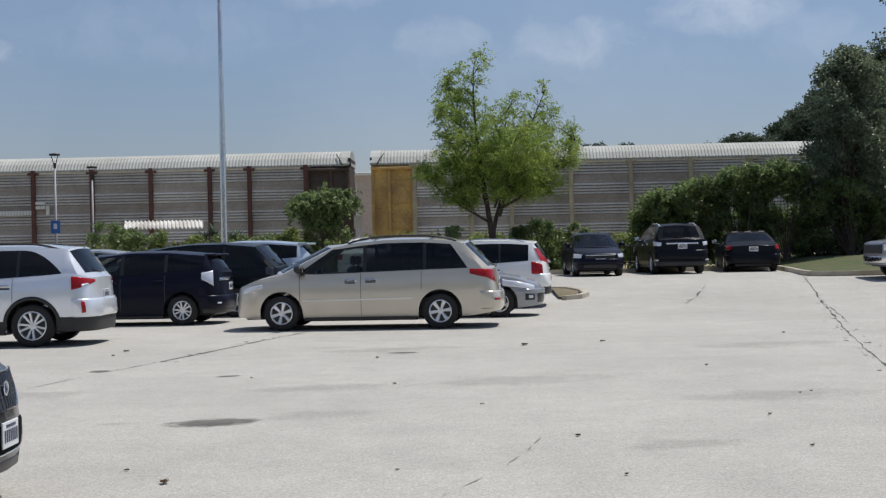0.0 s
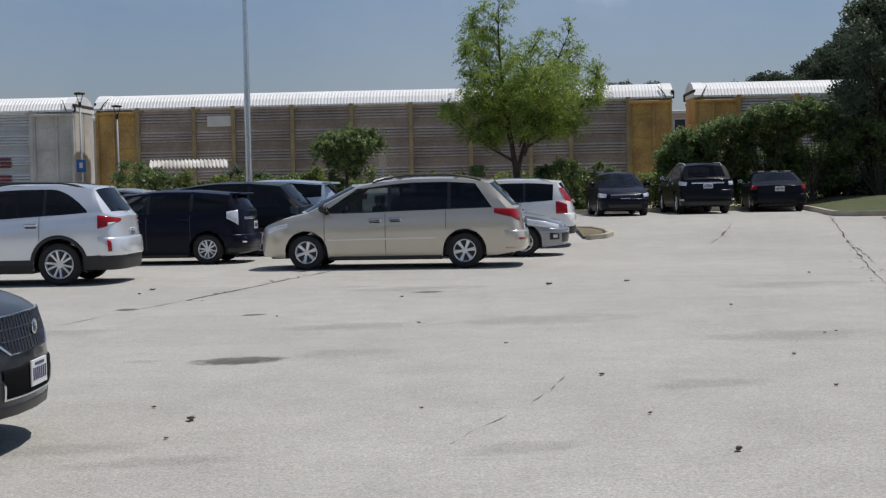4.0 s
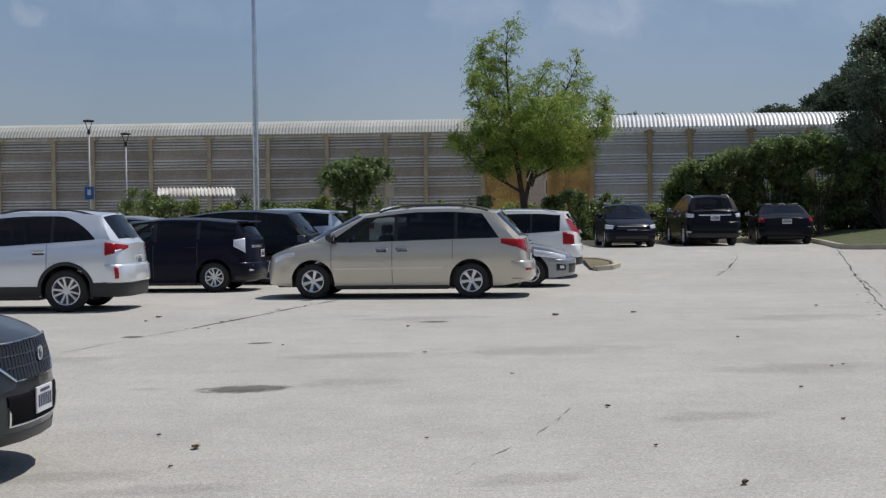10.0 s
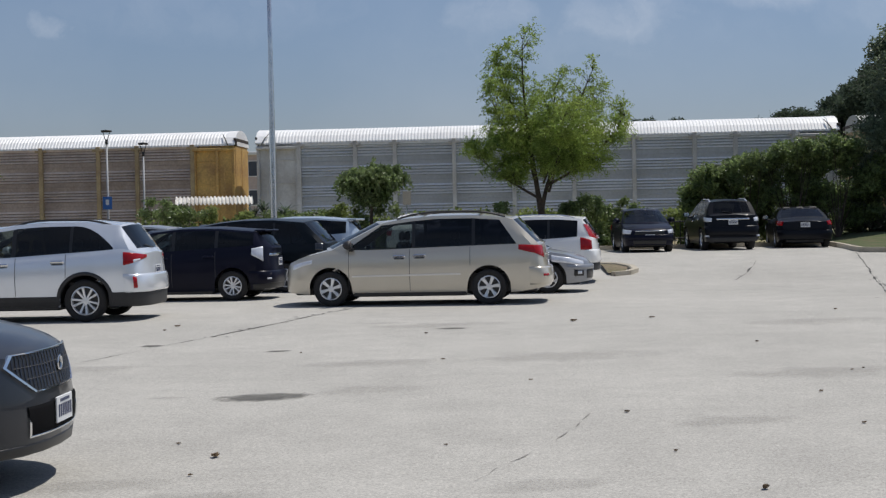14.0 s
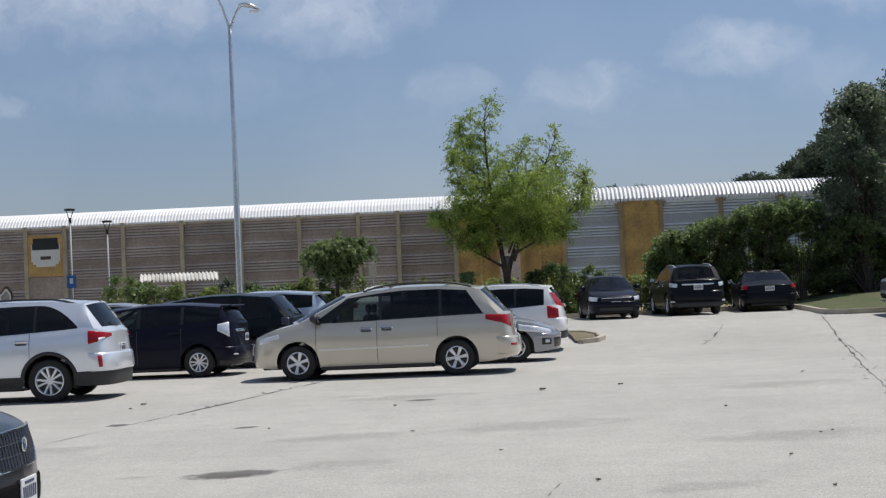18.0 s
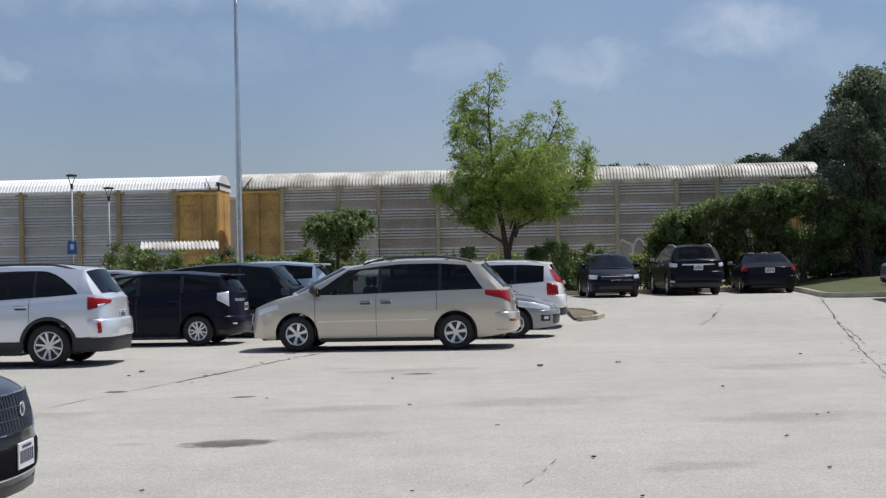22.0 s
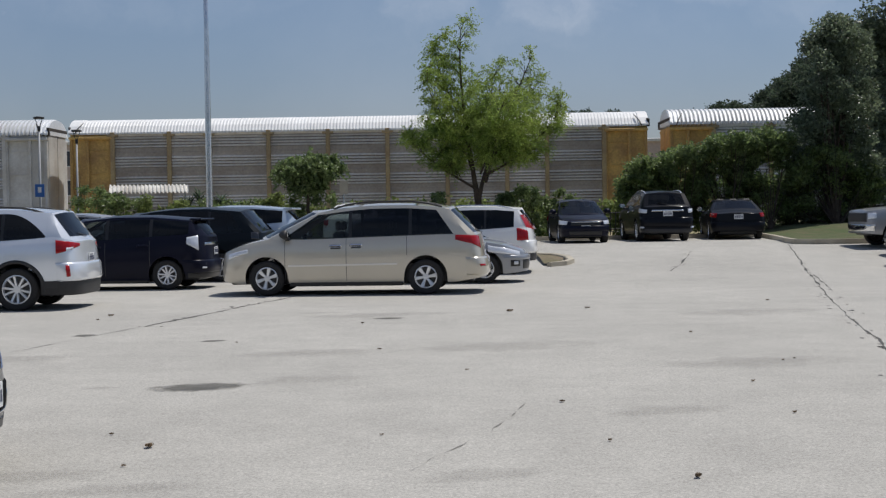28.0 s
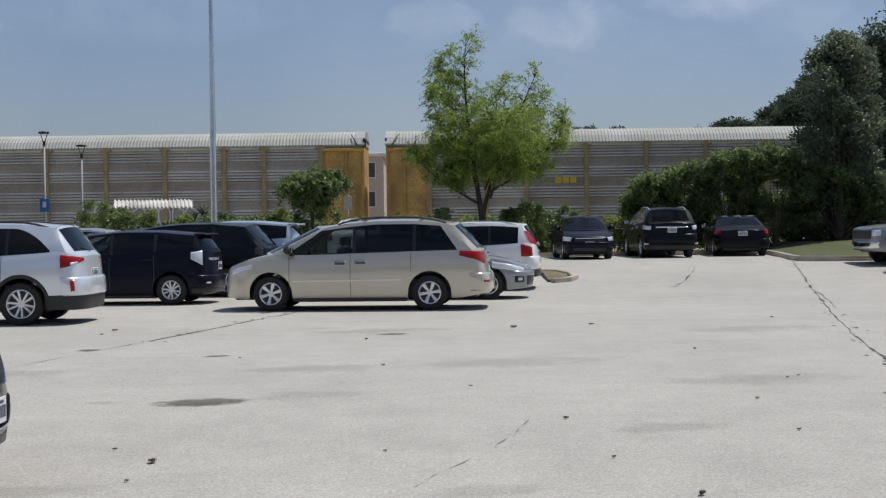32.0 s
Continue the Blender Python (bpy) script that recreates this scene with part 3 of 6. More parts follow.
BAR2 = ((0, 0.2, 2.1, 0.28, "letter"), (-0.3, -0.22, 1.5, 0.28, "letter"))
CARS = [
    rail_car(-2, "roof_grey", "brown", "rust", "umber"),
    rail_car(-1, "roof_grey", "brown", "rust", "umber", signs=((12.4, 3.3, 3.0, 0.9, None, ((-0.6, -0.2, 1.9, 0.22, "letter"), (0.75, 0.05, 0.75, 0.16, "letter"), (0.75, 0.25, 0.5, 0.12, "letter"), (1.1, -0.1, 0.16, 0.4, "letter"))),)),
    rail_car(0, "roof_grey", "brown", "cream", "yellow"),
    rail_car(1, "roof_grey", "dark", "rust", "umber", signs=((8.4, 3.3, 2.7, 1.5, "umber", ((-0.2, 0.4, 2.0, 0.24, "letter"), (0.4, 0.4, 0.5, 0.34, "letter"), (0.5, -0.1, 1.3, 0.14, "letter"), (0.5, -0.35, 1.4, 0.14, "letter"))),)),
    rail_car(2, "roof_white", "zinc", "white", "white", signs=((8.3, 4.52, 2.75, 0.85, "maroon", ((-0.8, 0, 0.5, 0.5, "letter"), (0.35, 0, 1.6, 0.34, "letter"))), *((13.6, z, 22.5, 0.11, "band", ()) for z in (1.62, 1.8, 1.98, 2.44, 2.62, 2.8)))),
    rail_car(3, "roof_white", "dark", "tan", "yellow", signs=((6.5, 4.4, 1.2, 0.5, "letter", ()),)),
    rail_car(4, "roof_white", "brown", "yellow", "yellow", signs=((8.6, 3.35, 2.7, 0.9, "red", BAR2),), short=(2, 7)),
    rail_car(5, "roof_worn", "brown", "cream", "yellow", signs=((8.4, 3.4, 2.7, 1.9, "umber", ((-0.4, 0.5, 1.4, 0.24, "letter"), (-0.3, 0.15, 2.0, 0.1, "letter"), (-0.1, -0.15, 1.9, 0.1, "letter"), (0.95, 0.45, 0.6, 0.12, "letter"), (1.15, 0.2, 0.12, 0.45, "letter"), (0.75, 0.2, 0.12, 0.3, "letter"))),), short=(2,)),
    rail_car(6, "roof_grey", "brown", "cream", "yellow"),
    rail_car(7, "roof_worn", "brown", "tan", "yellow", signs=((8.0, 3.3, 2.6, 0.9, "tan", ((-0.3, 0.22, 1.8, 0.09, "umber"), (-0.2, 0.0, 2.0, 0.05, "umber"), (-0.1, -0.15, 2.0, 0.05, "umber"), (0.85, 0.3, 0.5, 0.1, "umber"), (0.65, 0.15, 0.1, 0.2, "umber"), (1.05, 0.1, 0.1, 0.3, "umber"))),)),
    rail_car(8, "roof_grey", "brown", "cream", "yellow"),
    rail_car(9, "roof_zinc", "grey", "tan", "yellow", signs=((8.3, 3.5, 2.4, 0.8, None, ((-0.7, -0.1, 0.7, 0.4, "black"), (0.0, 0.1, 0.45, 0.5, "black"), (0.55, 0.0, 0.7, 0.35, "black"))),)),
    rail_car(10, "roof_white", "brown", "tan", "yellow", signs=((8.4, 3.5, 1.4, 0.4, None, ((-0.45, 0, 0.2, 0.3, "umber"), (-0.12, 0.02, 0.3, 0.26, "umber"), (0.25, -0.02, 0.24, 0.24, "umber"), (0.5, 0.02, 0.14, 0.3, "umber"))),)),
    rail_car(11, "roof_white", "dark", "tan", "yellow", right="yellow", signs=((8.6, 3.4, 1.6, 0.6, None, ((-0.5, 0, 0.4, 0.4, "gold"), (0, 0, 0.4, 0.4, "gold"), (0.5, 0, 0.4, 0.4, "gold"))),)),
    rail_car(12, "roof_white", "zinc", "white", "white"),
    rail_car(13, "roof_grey", "grey", "tan", "tan", signs=((8.5, 3.4, 1.6, 0.6, None, ((-0.5, 0, 0.4, 0.4, "gold"), (0, 0, 0.4, 0.4, "gold"), (0.5, 0, 0.4, 0.4, "gold"))),)),
    rail_car(14, "roof_zinc", "grey", "tan", "yellow", signs=((8.4, 3.5, 2.6, 0.75, "red", ((0, 0.15, 2.2, 0.16, "letter"), (0, -0.15, 2.0, 0.16, "letter"))),)),
    rail_car(15, "roof_white", "dark", "cream", "yellow", signs=((6.2, 3.7, 1.85, 2.0, "yellow", ((0, 0.15, 1.4, 0.85, "letter"), (0, -0.335, 1.25, 0.13, "letter"), (0, -0.46, 0.95, 0.13, "letter"), (0, 0.72, 1.2, 0.26, "black"), (0, 0.44, 1.3, 0.3, "black"), (0, -0.1, 0.5, 0.16, "umber"))), (6.2, 1.9, 1.85, 1.5, "dark", ()))),
    rail_car(16, "roof_zinc", "zinc", "tan", "yellow", boards=(None, "yellow", None, None, None, None, None, "yellow"), signs=((19.4, 3.7, 2.3, 0.32, "maroon", ((0, 0, 1.9, 0.1, "letter"),)),)),
    rail_car(17, "roof_white", "grey", "tan", "yellow", signs=((8.6, 3.6, 1.7, 0.5, None, ((-0.5, 0, 0.3, 0.3, "black"), (0, 0, 0.5, 0.3, "black"), (0.6, 0, 0.12, 0.4, "black"))),), short=(2, 3, 7)),
    rail_car(18, "roof_white", "grey", "tan", "yellow", signs=((8.4, 3.5, 2.4, 0.9, "tan", ((-0.6, 0, 0.45, 0.5, "umber"), (0, 0, 0.45, 0.5, "umber"), (0.6, 0, 0.45, 0.5, "umber"))),), short=(3,)),
    rail_car(19, "roof_worn", "brown", "cream", "yellow", short=(2,)),
    rail_car(20, "roof_zinc", "grey", "tan", "yellow"),
    rail_car(21, "roof_grey", "brown", "tan", "yellow"),
    rail_car(22, "roof_zinc", "zinc", "tan", "yellow", boards=(None, "yellow", None, None, None, None, None, "yellow"), signs=((19.4, 3.7, 2.3, 0.32, "maroon", ((0, 0, 1.9, 0.1, "letter"),)),)),
    rail_car(23, "roof_zinc", "grey", "white", "white", signs=((16.0, 3.6, 0.7, 0.5, "red", ()),)),
    rail_car(24, "roof_white", "brown", "tan", "yellow"),
    rail_car(25, "roof_zinc", "grey", "tan", "yellow", signs=((11.4, 3.6, 0.6, 0.5, "red", ()),)),
    rail_car(26, "roof_grey", "brown", "umber", "umber", signs=((8.7, 3.5, 2.6, 0.85, "maroon", ((-0.4, 0, 0.6, 0.4, "letter"), (0.4, 0, 0.9, 0.4, "letter"))),)),
    rail_car(27, "roof_grey", "brown", "tan", "yellow", signs=((8.6, 3.6, 2.7, 1.7, "maroon", ((-0.2, 0.55, 1.9, 0.26, "letter"), (-0.35, 0, 1.6, 0.26, "letter"), (-0.3, -0.55, 1.7, 0.26, "letter"))),)),
    rail_car(28, "roof_grey", "brown", "tan", "yellow", signs=((9.0, 3.3, 1.3, 0.5, None, ((-0.35, 0, 0.3, 0.3, "gold"), (0, 0, 0.3, 0.3, "gold"), (0.35, 0, 0.3, 0.3, "gold"))),)),
    rail_car(29, "roof_white", "grey", "tan", "yellow"),
]
for n, a, w, colours, sd in ((13, 10.2, 9.4, ("letter", "rust", "grey"), 5), (15, 3.2, 2.6, ("rust", "letter", "brown"), 8), (19, 20.5, 4.0, ("letter", "brown"), 1), (20, 16.8, 3.2, ("lemon", "umber"), 2), (21, 14.0, 5.0, ("letter", "green"), 3), (22, 9.8, 3.4, ("letter", "lime"), 4), (27, 17.5, 5.0, ("letter", "brown"), 6)):
    graffiti(CARS[n + 2], a, w, colours, sd)
# seconds, metres by which the train runs ahead of an even pace
PACE = [(0, 0.75), (4, 0.45), (8, 0.3), (11, 0.0), (13, -0.4), (16, -0.45), (18.6, -0.65), (20.8, -0.58), (22, 0.05), (24, 0.33), (27.5, 0.32), (30, 0.45), (32, 0.8)]
HEADING = math.degrees(math.atan(TRACK_K))


def motions():
    for wagon, n in CARS:
        walk(wagon, [(t, pose(*track_point((PHASE + n + 0.5) * PITCH - SPEED * t + e, 0, RAIL), 0, 0, HEADING)) for t, e in PACE])
# ---------------------------------------------------------------- plants
def line(pts, x):
    return float(np.interp(x, [p[0] for p in pts], [p[1] for p in pts]))


def leaf_material(name, colour, other, rough=0.55, spec=0.3):
    m = mat(name, colour, rough, second=other, spread=0.3, scale=0.9, fine=3.0, blotch=0.7, spec=spec)
    n, k = m.node_tree.nodes, m.node_tree.links
    b, o = n["Principled BSDF"], n["Material Output"]
    t, x = n.new("ShaderNodeBsdfTranslucent"), n.new("ShaderNodeMixShader")
    src = b.inputs["Base Color"].links[0].from_socket
    isl, mr, sc = n.new("ShaderNodeNewGeometry"), n.new("ShaderNodeMapRange"), n.new("ShaderNodeVectorMath")
    mr.inputs["To Min"].default_value, mr.inputs["To Max"].default_value = 0.65, 1.4
    k.new(isl.outputs["Random Per Island"], mr.inputs["Value"])
    sc.operation = "SCALE"
    k.new(src, sc.inputs[0]), k.new(mr.outputs["Result"], sc.inputs["Scale"])
    k.new(sc.outputs["Vector"], b.inputs["Base Color"]), k.new(sc.outputs["Vector"], t.inputs["Color"])
    x.inputs["Fac"].default_value = 0.55
    k.new(b.outputs["BSDF"], x.inputs[1]), k.new(t.outputs["BSDF"], x.inputs[2]), k.new(x.outputs["Shader"], o.inputs["Surface"])
    return m


M["leaf_light"] = leaf_material("light_green_leaf", (0.34, 0.42, 0.1), (0.22, 0.31, 0.08))
M["leaf_olive"] = leaf_material("olive_leaf", (0.26, 0.31, 0.1), (0.17, 0.22, 0.07))
M["leaf_straw"] = leaf_material("dry_weed", (0.27, 0.21, 0.13), (0.17, 0.15, 0.08))
M["leaf_mid"] = leaf_material("green_leaf", (0.22, 0.28, 0.11), (0.14, 0.2, 0.075), 0.42, 0.6)
M["leaf_dark"] = leaf_material("dark_leaf", (0.19, 0.23, 0.145), (0.125, 0.165, 0.1), 0.38, 0.75)
M["leaf_far"] = leaf_material("far_leaf", (0.08, 0.11, 0.07), (0.06, 0.085, 0.055))
M["bark"] = mat("bark", (0.1, 0.075, 0.055), 0.95, second=(0.06, 0.045, 0.035), spread=0.25, scale=4, fine=25, bump=0.8)


def foliage(lobes, per, size, material, rnd, droop=0.3, wisp=False):
    """Small folded leaves strewn through lobes: (x, y, z, rx, ry, rz)."""
    v, f = [], []
    for lx, ly, lz, rx, ry, rz in lobes:
        vol = max(rx * rz, 0.05)
        for _ in range(int(per * vol)):
            d = Vector((rnd.gauss(0, 1), rnd.gauss(0, 1), rnd.gauss(0, 1))).normalized()
            q = min(1.05, abs(rnd.gauss(0, 0.5))) if wisp else rnd.random() ** 0.42
            wob = 0.72 + 0.5 * noise.noise((d.x * 2.1 + lx, d.y * 2.1 + ly, d.z * 2.1 + lz))
            c = Vector((lx + d.x * rx * q * wob * 1.25, ly + d.y * ry * q * wob * 1.25, lz + d.z * rz * q * wob * 1.25))
            a = Vector((rnd.gauss(0, 1), rnd.gauss(0, 1), rnd.gauss(0, 0.6) - droop)).normalized()
            b = a.orthogonal().normalized()
            b = (Matrix.Rotation(rnd.random() * 6.28, 3, a) @ b)
            l, w = size * rnd.uniform(0.7, 1.35), size * rnd.uniform(0.28, 0.45)
            nrm = a.cross(b) * w * 0.35
            base = len(v)
            v += [c - a * l / 2, c + b * w + nrm, c + a * l / 2, c - b * w + nrm]
            f += [(base, base + 1, base + 2), (base, base + 2, base + 3)]
    return mesh_of("crown", v, f, material)


def plant(name, at, lobes, per, size, material, label, category, trunk=0.12, fork=0.4, seed=1, twigs=3, lean=(0, 0), each=1, wisp=False, droop=0.3):
    rnd = random.Random(seed)
    root = new(name)
    tagged(root, label, category)
    z0 = height(at[0], at[1])
    root.matrix_basis = pose(at[0], at[1], z0)
    if trunk:
        top = max(l[2] for l in lobes)
        base = fork * min(l[2] for l in lobes) + 0.2
        g = Geo()
        fk = Vector((lean[0], lean[1], base))
        g.tube([(0, 0, -0.15), (0.02, 0, 0.12), (lean[0] * 0.5, lean[1] * 0.5, base * 0.5), fk], [trunk * 1.5, trunk * 1.1, trunk, trunk * 0.9], 9)
        part("trunk", g.mesh("trunk", M["bark"], True), root)
        for l in lobes[::each]:
            c = Vector(l[:3])
            mid = fk.lerp(c, 0.5) + Vector((rnd.uniform(-0.15, 0.15), rnd.uniform(-0.15, 0.15), -0.1))
            g = Geo().tube([fk - Vector((0, 0, 0.15)), fk.lerp(mid, 0.5), mid, c, c + Vector((0, 0, l[5] * 0.6))], [trunk * 0.5, trunk * 0.38, trunk * 0.26, trunk * 0.14, 0.006], 6)
            for _ in range(twigs):
                d = Vector((rnd.uniform(-1, 1) * l[3], rnd.uniform(-1, 1) * l[4], rnd.uniform(-0.6, 1) * l[5])) * 0.85
                s0 = mid.lerp(c, rnd.uniform(0.3, 1))
                g.tube([s0, s0 + d * 0.5 + Vector((0, 0, 0.08)), c + d], [trunk * 0.16, trunk * 0.1, 0.006], 5)
            part("limb", g.mesh("limb", M["bark"], True), root)
    part("crown", foliage(lobes, per, size, material, rnd, droop, wisp), root)
    return root


def clump(w, h, d, n, seed, low=0.0, small=0.55):
    """Lobes that fill a rough mound w wide, h high and d deep."""
    rnd = random.Random(seed)
    out = []
    for i in range(n):
        f = rnd.uniform(0.06, 0.86)
        x = rnd.uniform(-0.5, 0.5) * (1 - 0.45 * f)
        z = low + f * (h - low) * (1 - 1.2 * x * x)
        r = rnd.uniform(0.6, 1.0) * small
        out.append((x * w, rnd.uniform(-0.5, 0.5) * d, max(z, r * 0.6), r, r, r * rnd.uniform(0.7, 1.0)))
    return out


def mound(w, h, d, n, seed, small=0.5):
    """Lobes under a broad, flattened dome that reaches down to the ground."""
    rnd = random.Random(seed)
    out = []
    for i in range(n):
        x = rnd.uniform(-0.5, 0.5)
        r = rnd.uniform(0.55, 1.0) * small
        top = h * (1 - 0.42 * abs(2 * x) ** 3.2) * (1 + 0.1 * noise.noise((x * 5, seed, 0)))
        z = max(r * 0.55, (top - 0.72 * r) * (1 - 0.85 * rnd.random() ** 1.7))
        out.append((x * w, rnd.uniform(-0.5, 0.5) * d, z, r, r, r * rnd.uniform(0.7, 0.95)))
    return out


def undercut(lobes, h, back):
    """Draws the low lobes back, so that the crown hangs over them."""
    return [(x, y + back * max(0.0, 1 - z / h), z, a, b, c) for x, y, z, a, b, c in lobes]


def outline_crown(edge, n, seed, r0, r1, deep=0.42, rise=1.0):
    """Lobes inside an outline given as (z, least x, most x)."""
    rnd = random.Random(seed)
    out = []
    for _ in range(n):
        z = edge[0][0] + (edge[-1][0] - edge[0][0]) * rnd.random() ** rise
        a, b = line(tuple((q[0], q[1]) for q in edge), z), line(tuple((q[0], q[2]) for q in edge), z)
        r = min(rnd.uniform(r0, r1), 0.5 * (b - a) + 0.15)
        x = rnd.uniform(a + 0.6 * r, b - 0.6 * r) if b - a > 1.3 * r else 0.5 * (a + b)
        out.append((x, rnd.uniform(-1, 1) * deep * (b - a), z, r, r, r * rnd.uniform(0.65, 0.95)))
    return out


def bezier(p, n):
    """A smooth way through four control points."""
    a, b, c, d = (Vector(q) for q in p)
    return [a * (1 - t) ** 3 + b * 3 * t * (1 - t) ** 2 + c * 3 * t * t * (1 - t) + d * t ** 3 for t in (k / n for k in range(n + 1))]


def sprays(tips, size, material, rnd):
    """Feathery hanging sprays: fine leaflets along drooping twigs. tips: (place, way, reach, leaflets)."""
    v, f = [], []
    for at, way, reach, count in tips:
        for _ in range(max(1, count // 14)):
            d = (way + Vector((rnd.gauss(0, 0.75), rnd.gauss(0, 0.75), rnd.gauss(0.05, 0.55)))).normalized()
            o = at + Vector((rnd.gauss(0, 0.13), rnd.gauss(0, 0.13), rnd.gauss(0, 0.1))) * reach * 2
            length = reach * rnd.uniform(0.6, 1.25)
            for k in range(14):
                t = (k + rnd.random()) / 14
                c = o + d * length * t + Vector((rnd.gauss(0, 0.03), rnd.gauss(0, 0.03), -0.55 * length * t * t + rnd.gauss(0, 0.03)))
                a = Vector((rnd.gauss(0, 0.7) + d.x * 0.5, rnd.gauss(0, 0.7) + d.y * 0.5, rnd.gauss(-0.55, 0.5))).normalized()
                b = Matrix.Rotation(rnd.random() * 6.28, 3, a) @ a.orthogonal().normalized()
                l, w = size * rnd.uniform(0.7, 1.4), size * rnd.uniform(0.17, 0.27)
                nrm = a.cross(b) * w * 0.3
                base = len(v)
                v += [c - a * l / 2, c + b * w + nrm, c + a * l / 2, c - b * w + nrm]
                f += [(base, base + 1, base + 2), (base, base + 2, base + 3)]
    return mesh_of("crown", v, f, material)


def feathery_tree(x, y, label):
    """A young tree with two leaders from a low fork and hanging feathery sprays."""
    rnd = random.Random(14)
    root = new("tree")
    tagged(root, label, "tree")
    root.matrix_basis = pose(x, y, height(x, y))
    part("trunk", Geo().tube([(0.02, 0, -0.15), (0.0, 0, 0.15), (0.02, 0, 0.8), (0.0, 0, 1.45), (-0.1, 0, 2.1)], [0.22, 0.17, 0.14, 0.13, 0.1], 10).mesh("trunk", M["bark"], True), root)
    limbs = [((-0.1, 0, 2.05), (-0.3, 0.1, 3.6), (-0.75, 0.0, 6.0), (-0.55, 0, 7.85), 0.1), ((0.03, 0, 1.5), (0.15, 0.1, 2.6), (1.1, 0.2, 4.6), (2.0, 0.1, 6.65), 0.09),
             ((0.0, 0, 1.9), (-0.6, -0.2, 2.3), (-1.4, -0.4, 2.6), (-2.5, -0.5, 3.7), 0.06), ((0.2, 0, 2.4), (1.0, -0.4, 2.8), (2.2, -0.5, 3.4), (3.1, -0.5, 4.9), 0.06),
             ((-0.2, 0, 2.6), (-0.4, 0.9, 3.2), (-0.3, 1.6, 4.3), (-0.4, 1.9, 5.6), 0.055), ((0.3, 0, 2.2), (0.5, -0.8, 2.8), (0.6, -1.6, 3.6), (0.8, -2.0, 4.8), 0.055),
             ((-0.25, 0, 3.0), (-0.9, -0.4, 3.8), (-1.5, -0.7, 4.6), (-1.9, -0.7, 6.1), 0.05), ((0.6, 0.1, 3.2), (1.0, 0.9, 4.0), (1.5, 1.3, 4.7), (2.2, 1.4, 5.7), 0.05),
             ((-0.4, 0, 4.2), (-0.9, 0.3, 5.2), (-1.4, 0.3, 6.2), (-1.6, 0.2, 7.3), 0.04), ((0.1, 0, 2.5), (0.5, -0.5, 3.4), (0.5, -0.6, 4.6), (0.55, -0.5, 5.9), 0.045)]
    edge = ((2.6, -1.2, 2.2), (3.1, -2.7, 2.5), (3.8, -2.85, 2.8), (4.3, -2.6, 3.3), (5.0, -2.2, 3.4), (5.9, -2.15, 3.0), (6.5, -2.0, 2.5), (7.15, -1.85, 2.25), (7.2, -1.85, 0.5), (7.8, -1.3, 0.1), (8.2, -1.0, 0.0))
    left, right = tuple((e[0], e[1]) for e in edge), tuple((e[0], e[2]) for e in edge)
    tips = []
    for *ctrl, thick in limbs:
        pts = bezier(ctrl, 14)
        limb = part("limb", Geo().tube(pts, [thick * (1 - 0.86 * k / 14) for k in range(15)], 7).mesh("limb", M["bark"], True), root)
        twigs = Geo()
        for k in range(4, 15):
            p = pts[k]
            tang = (pts[k] - pts[k - 1]).normalized()
            for _ in range(3):
                a = rnd.uniform(0, 6.28)
                out = Vector((math.cos(a), 0.8 * math.sin(a), rnd.uniform(-0.1, 0.5))) + tang * 0.5
                q = p + out.normalized() * rnd.uniform(0.45, 1.15) * (1.0 if p.z < 6 else 0.62)
                q.x = min(max(q.x, line(left, q.z) + 0.25), line(right, q.z) - 0.25)
                if q.z < 2.75:
                    q.z = 2.75 + rnd.uniform(0, 0.3)
                if (q - p).length > 1.3:
                    q = p + (q - p).normalized() * 0.6
                m = p.lerp(q, 0.5) + Vector((0, 0, 0.1))
                twigs.tube([p, m, q], [0.016, 0.011, 0.004], 4)
                thin = 1.0 if q.z < 5.2 else 0.62
                if rnd.random() < 0.94:
                    tips.append((q, (q - p).normalized() * 0.6, 0.42, int(rnd.uniform(130, 240) * thin)))
                    tips.append((m, Vector((0, 0, 0.1)), 0.34, int(rnd.uniform(60, 130) * thin)))
        tagged(part("twig_spray", twigs.mesh("twig_spray", M["bark"]), limb), kind="stuff")
    for _ in range(60):
        z = rnd.uniform(2.95, 5.3)
        tips.append((Vector((rnd.uniform(line(left, z) * 0.75, line(right, z) * 0.85), rnd.uniform(-1.9, 1.2), z)), Vector((0, 0, 0)), 0.48, rnd.randint(150, 300)))
    part("crown", sprays([(p, d, r, int(c * (1.45 if p.z < 4.4 else 1.1))) for p, d, r, c in tips], 0.082, M["leaf_light"], rnd), root)


feathery_tree(1.85, 50.5, "slender light green tree with an airy feathery crown")


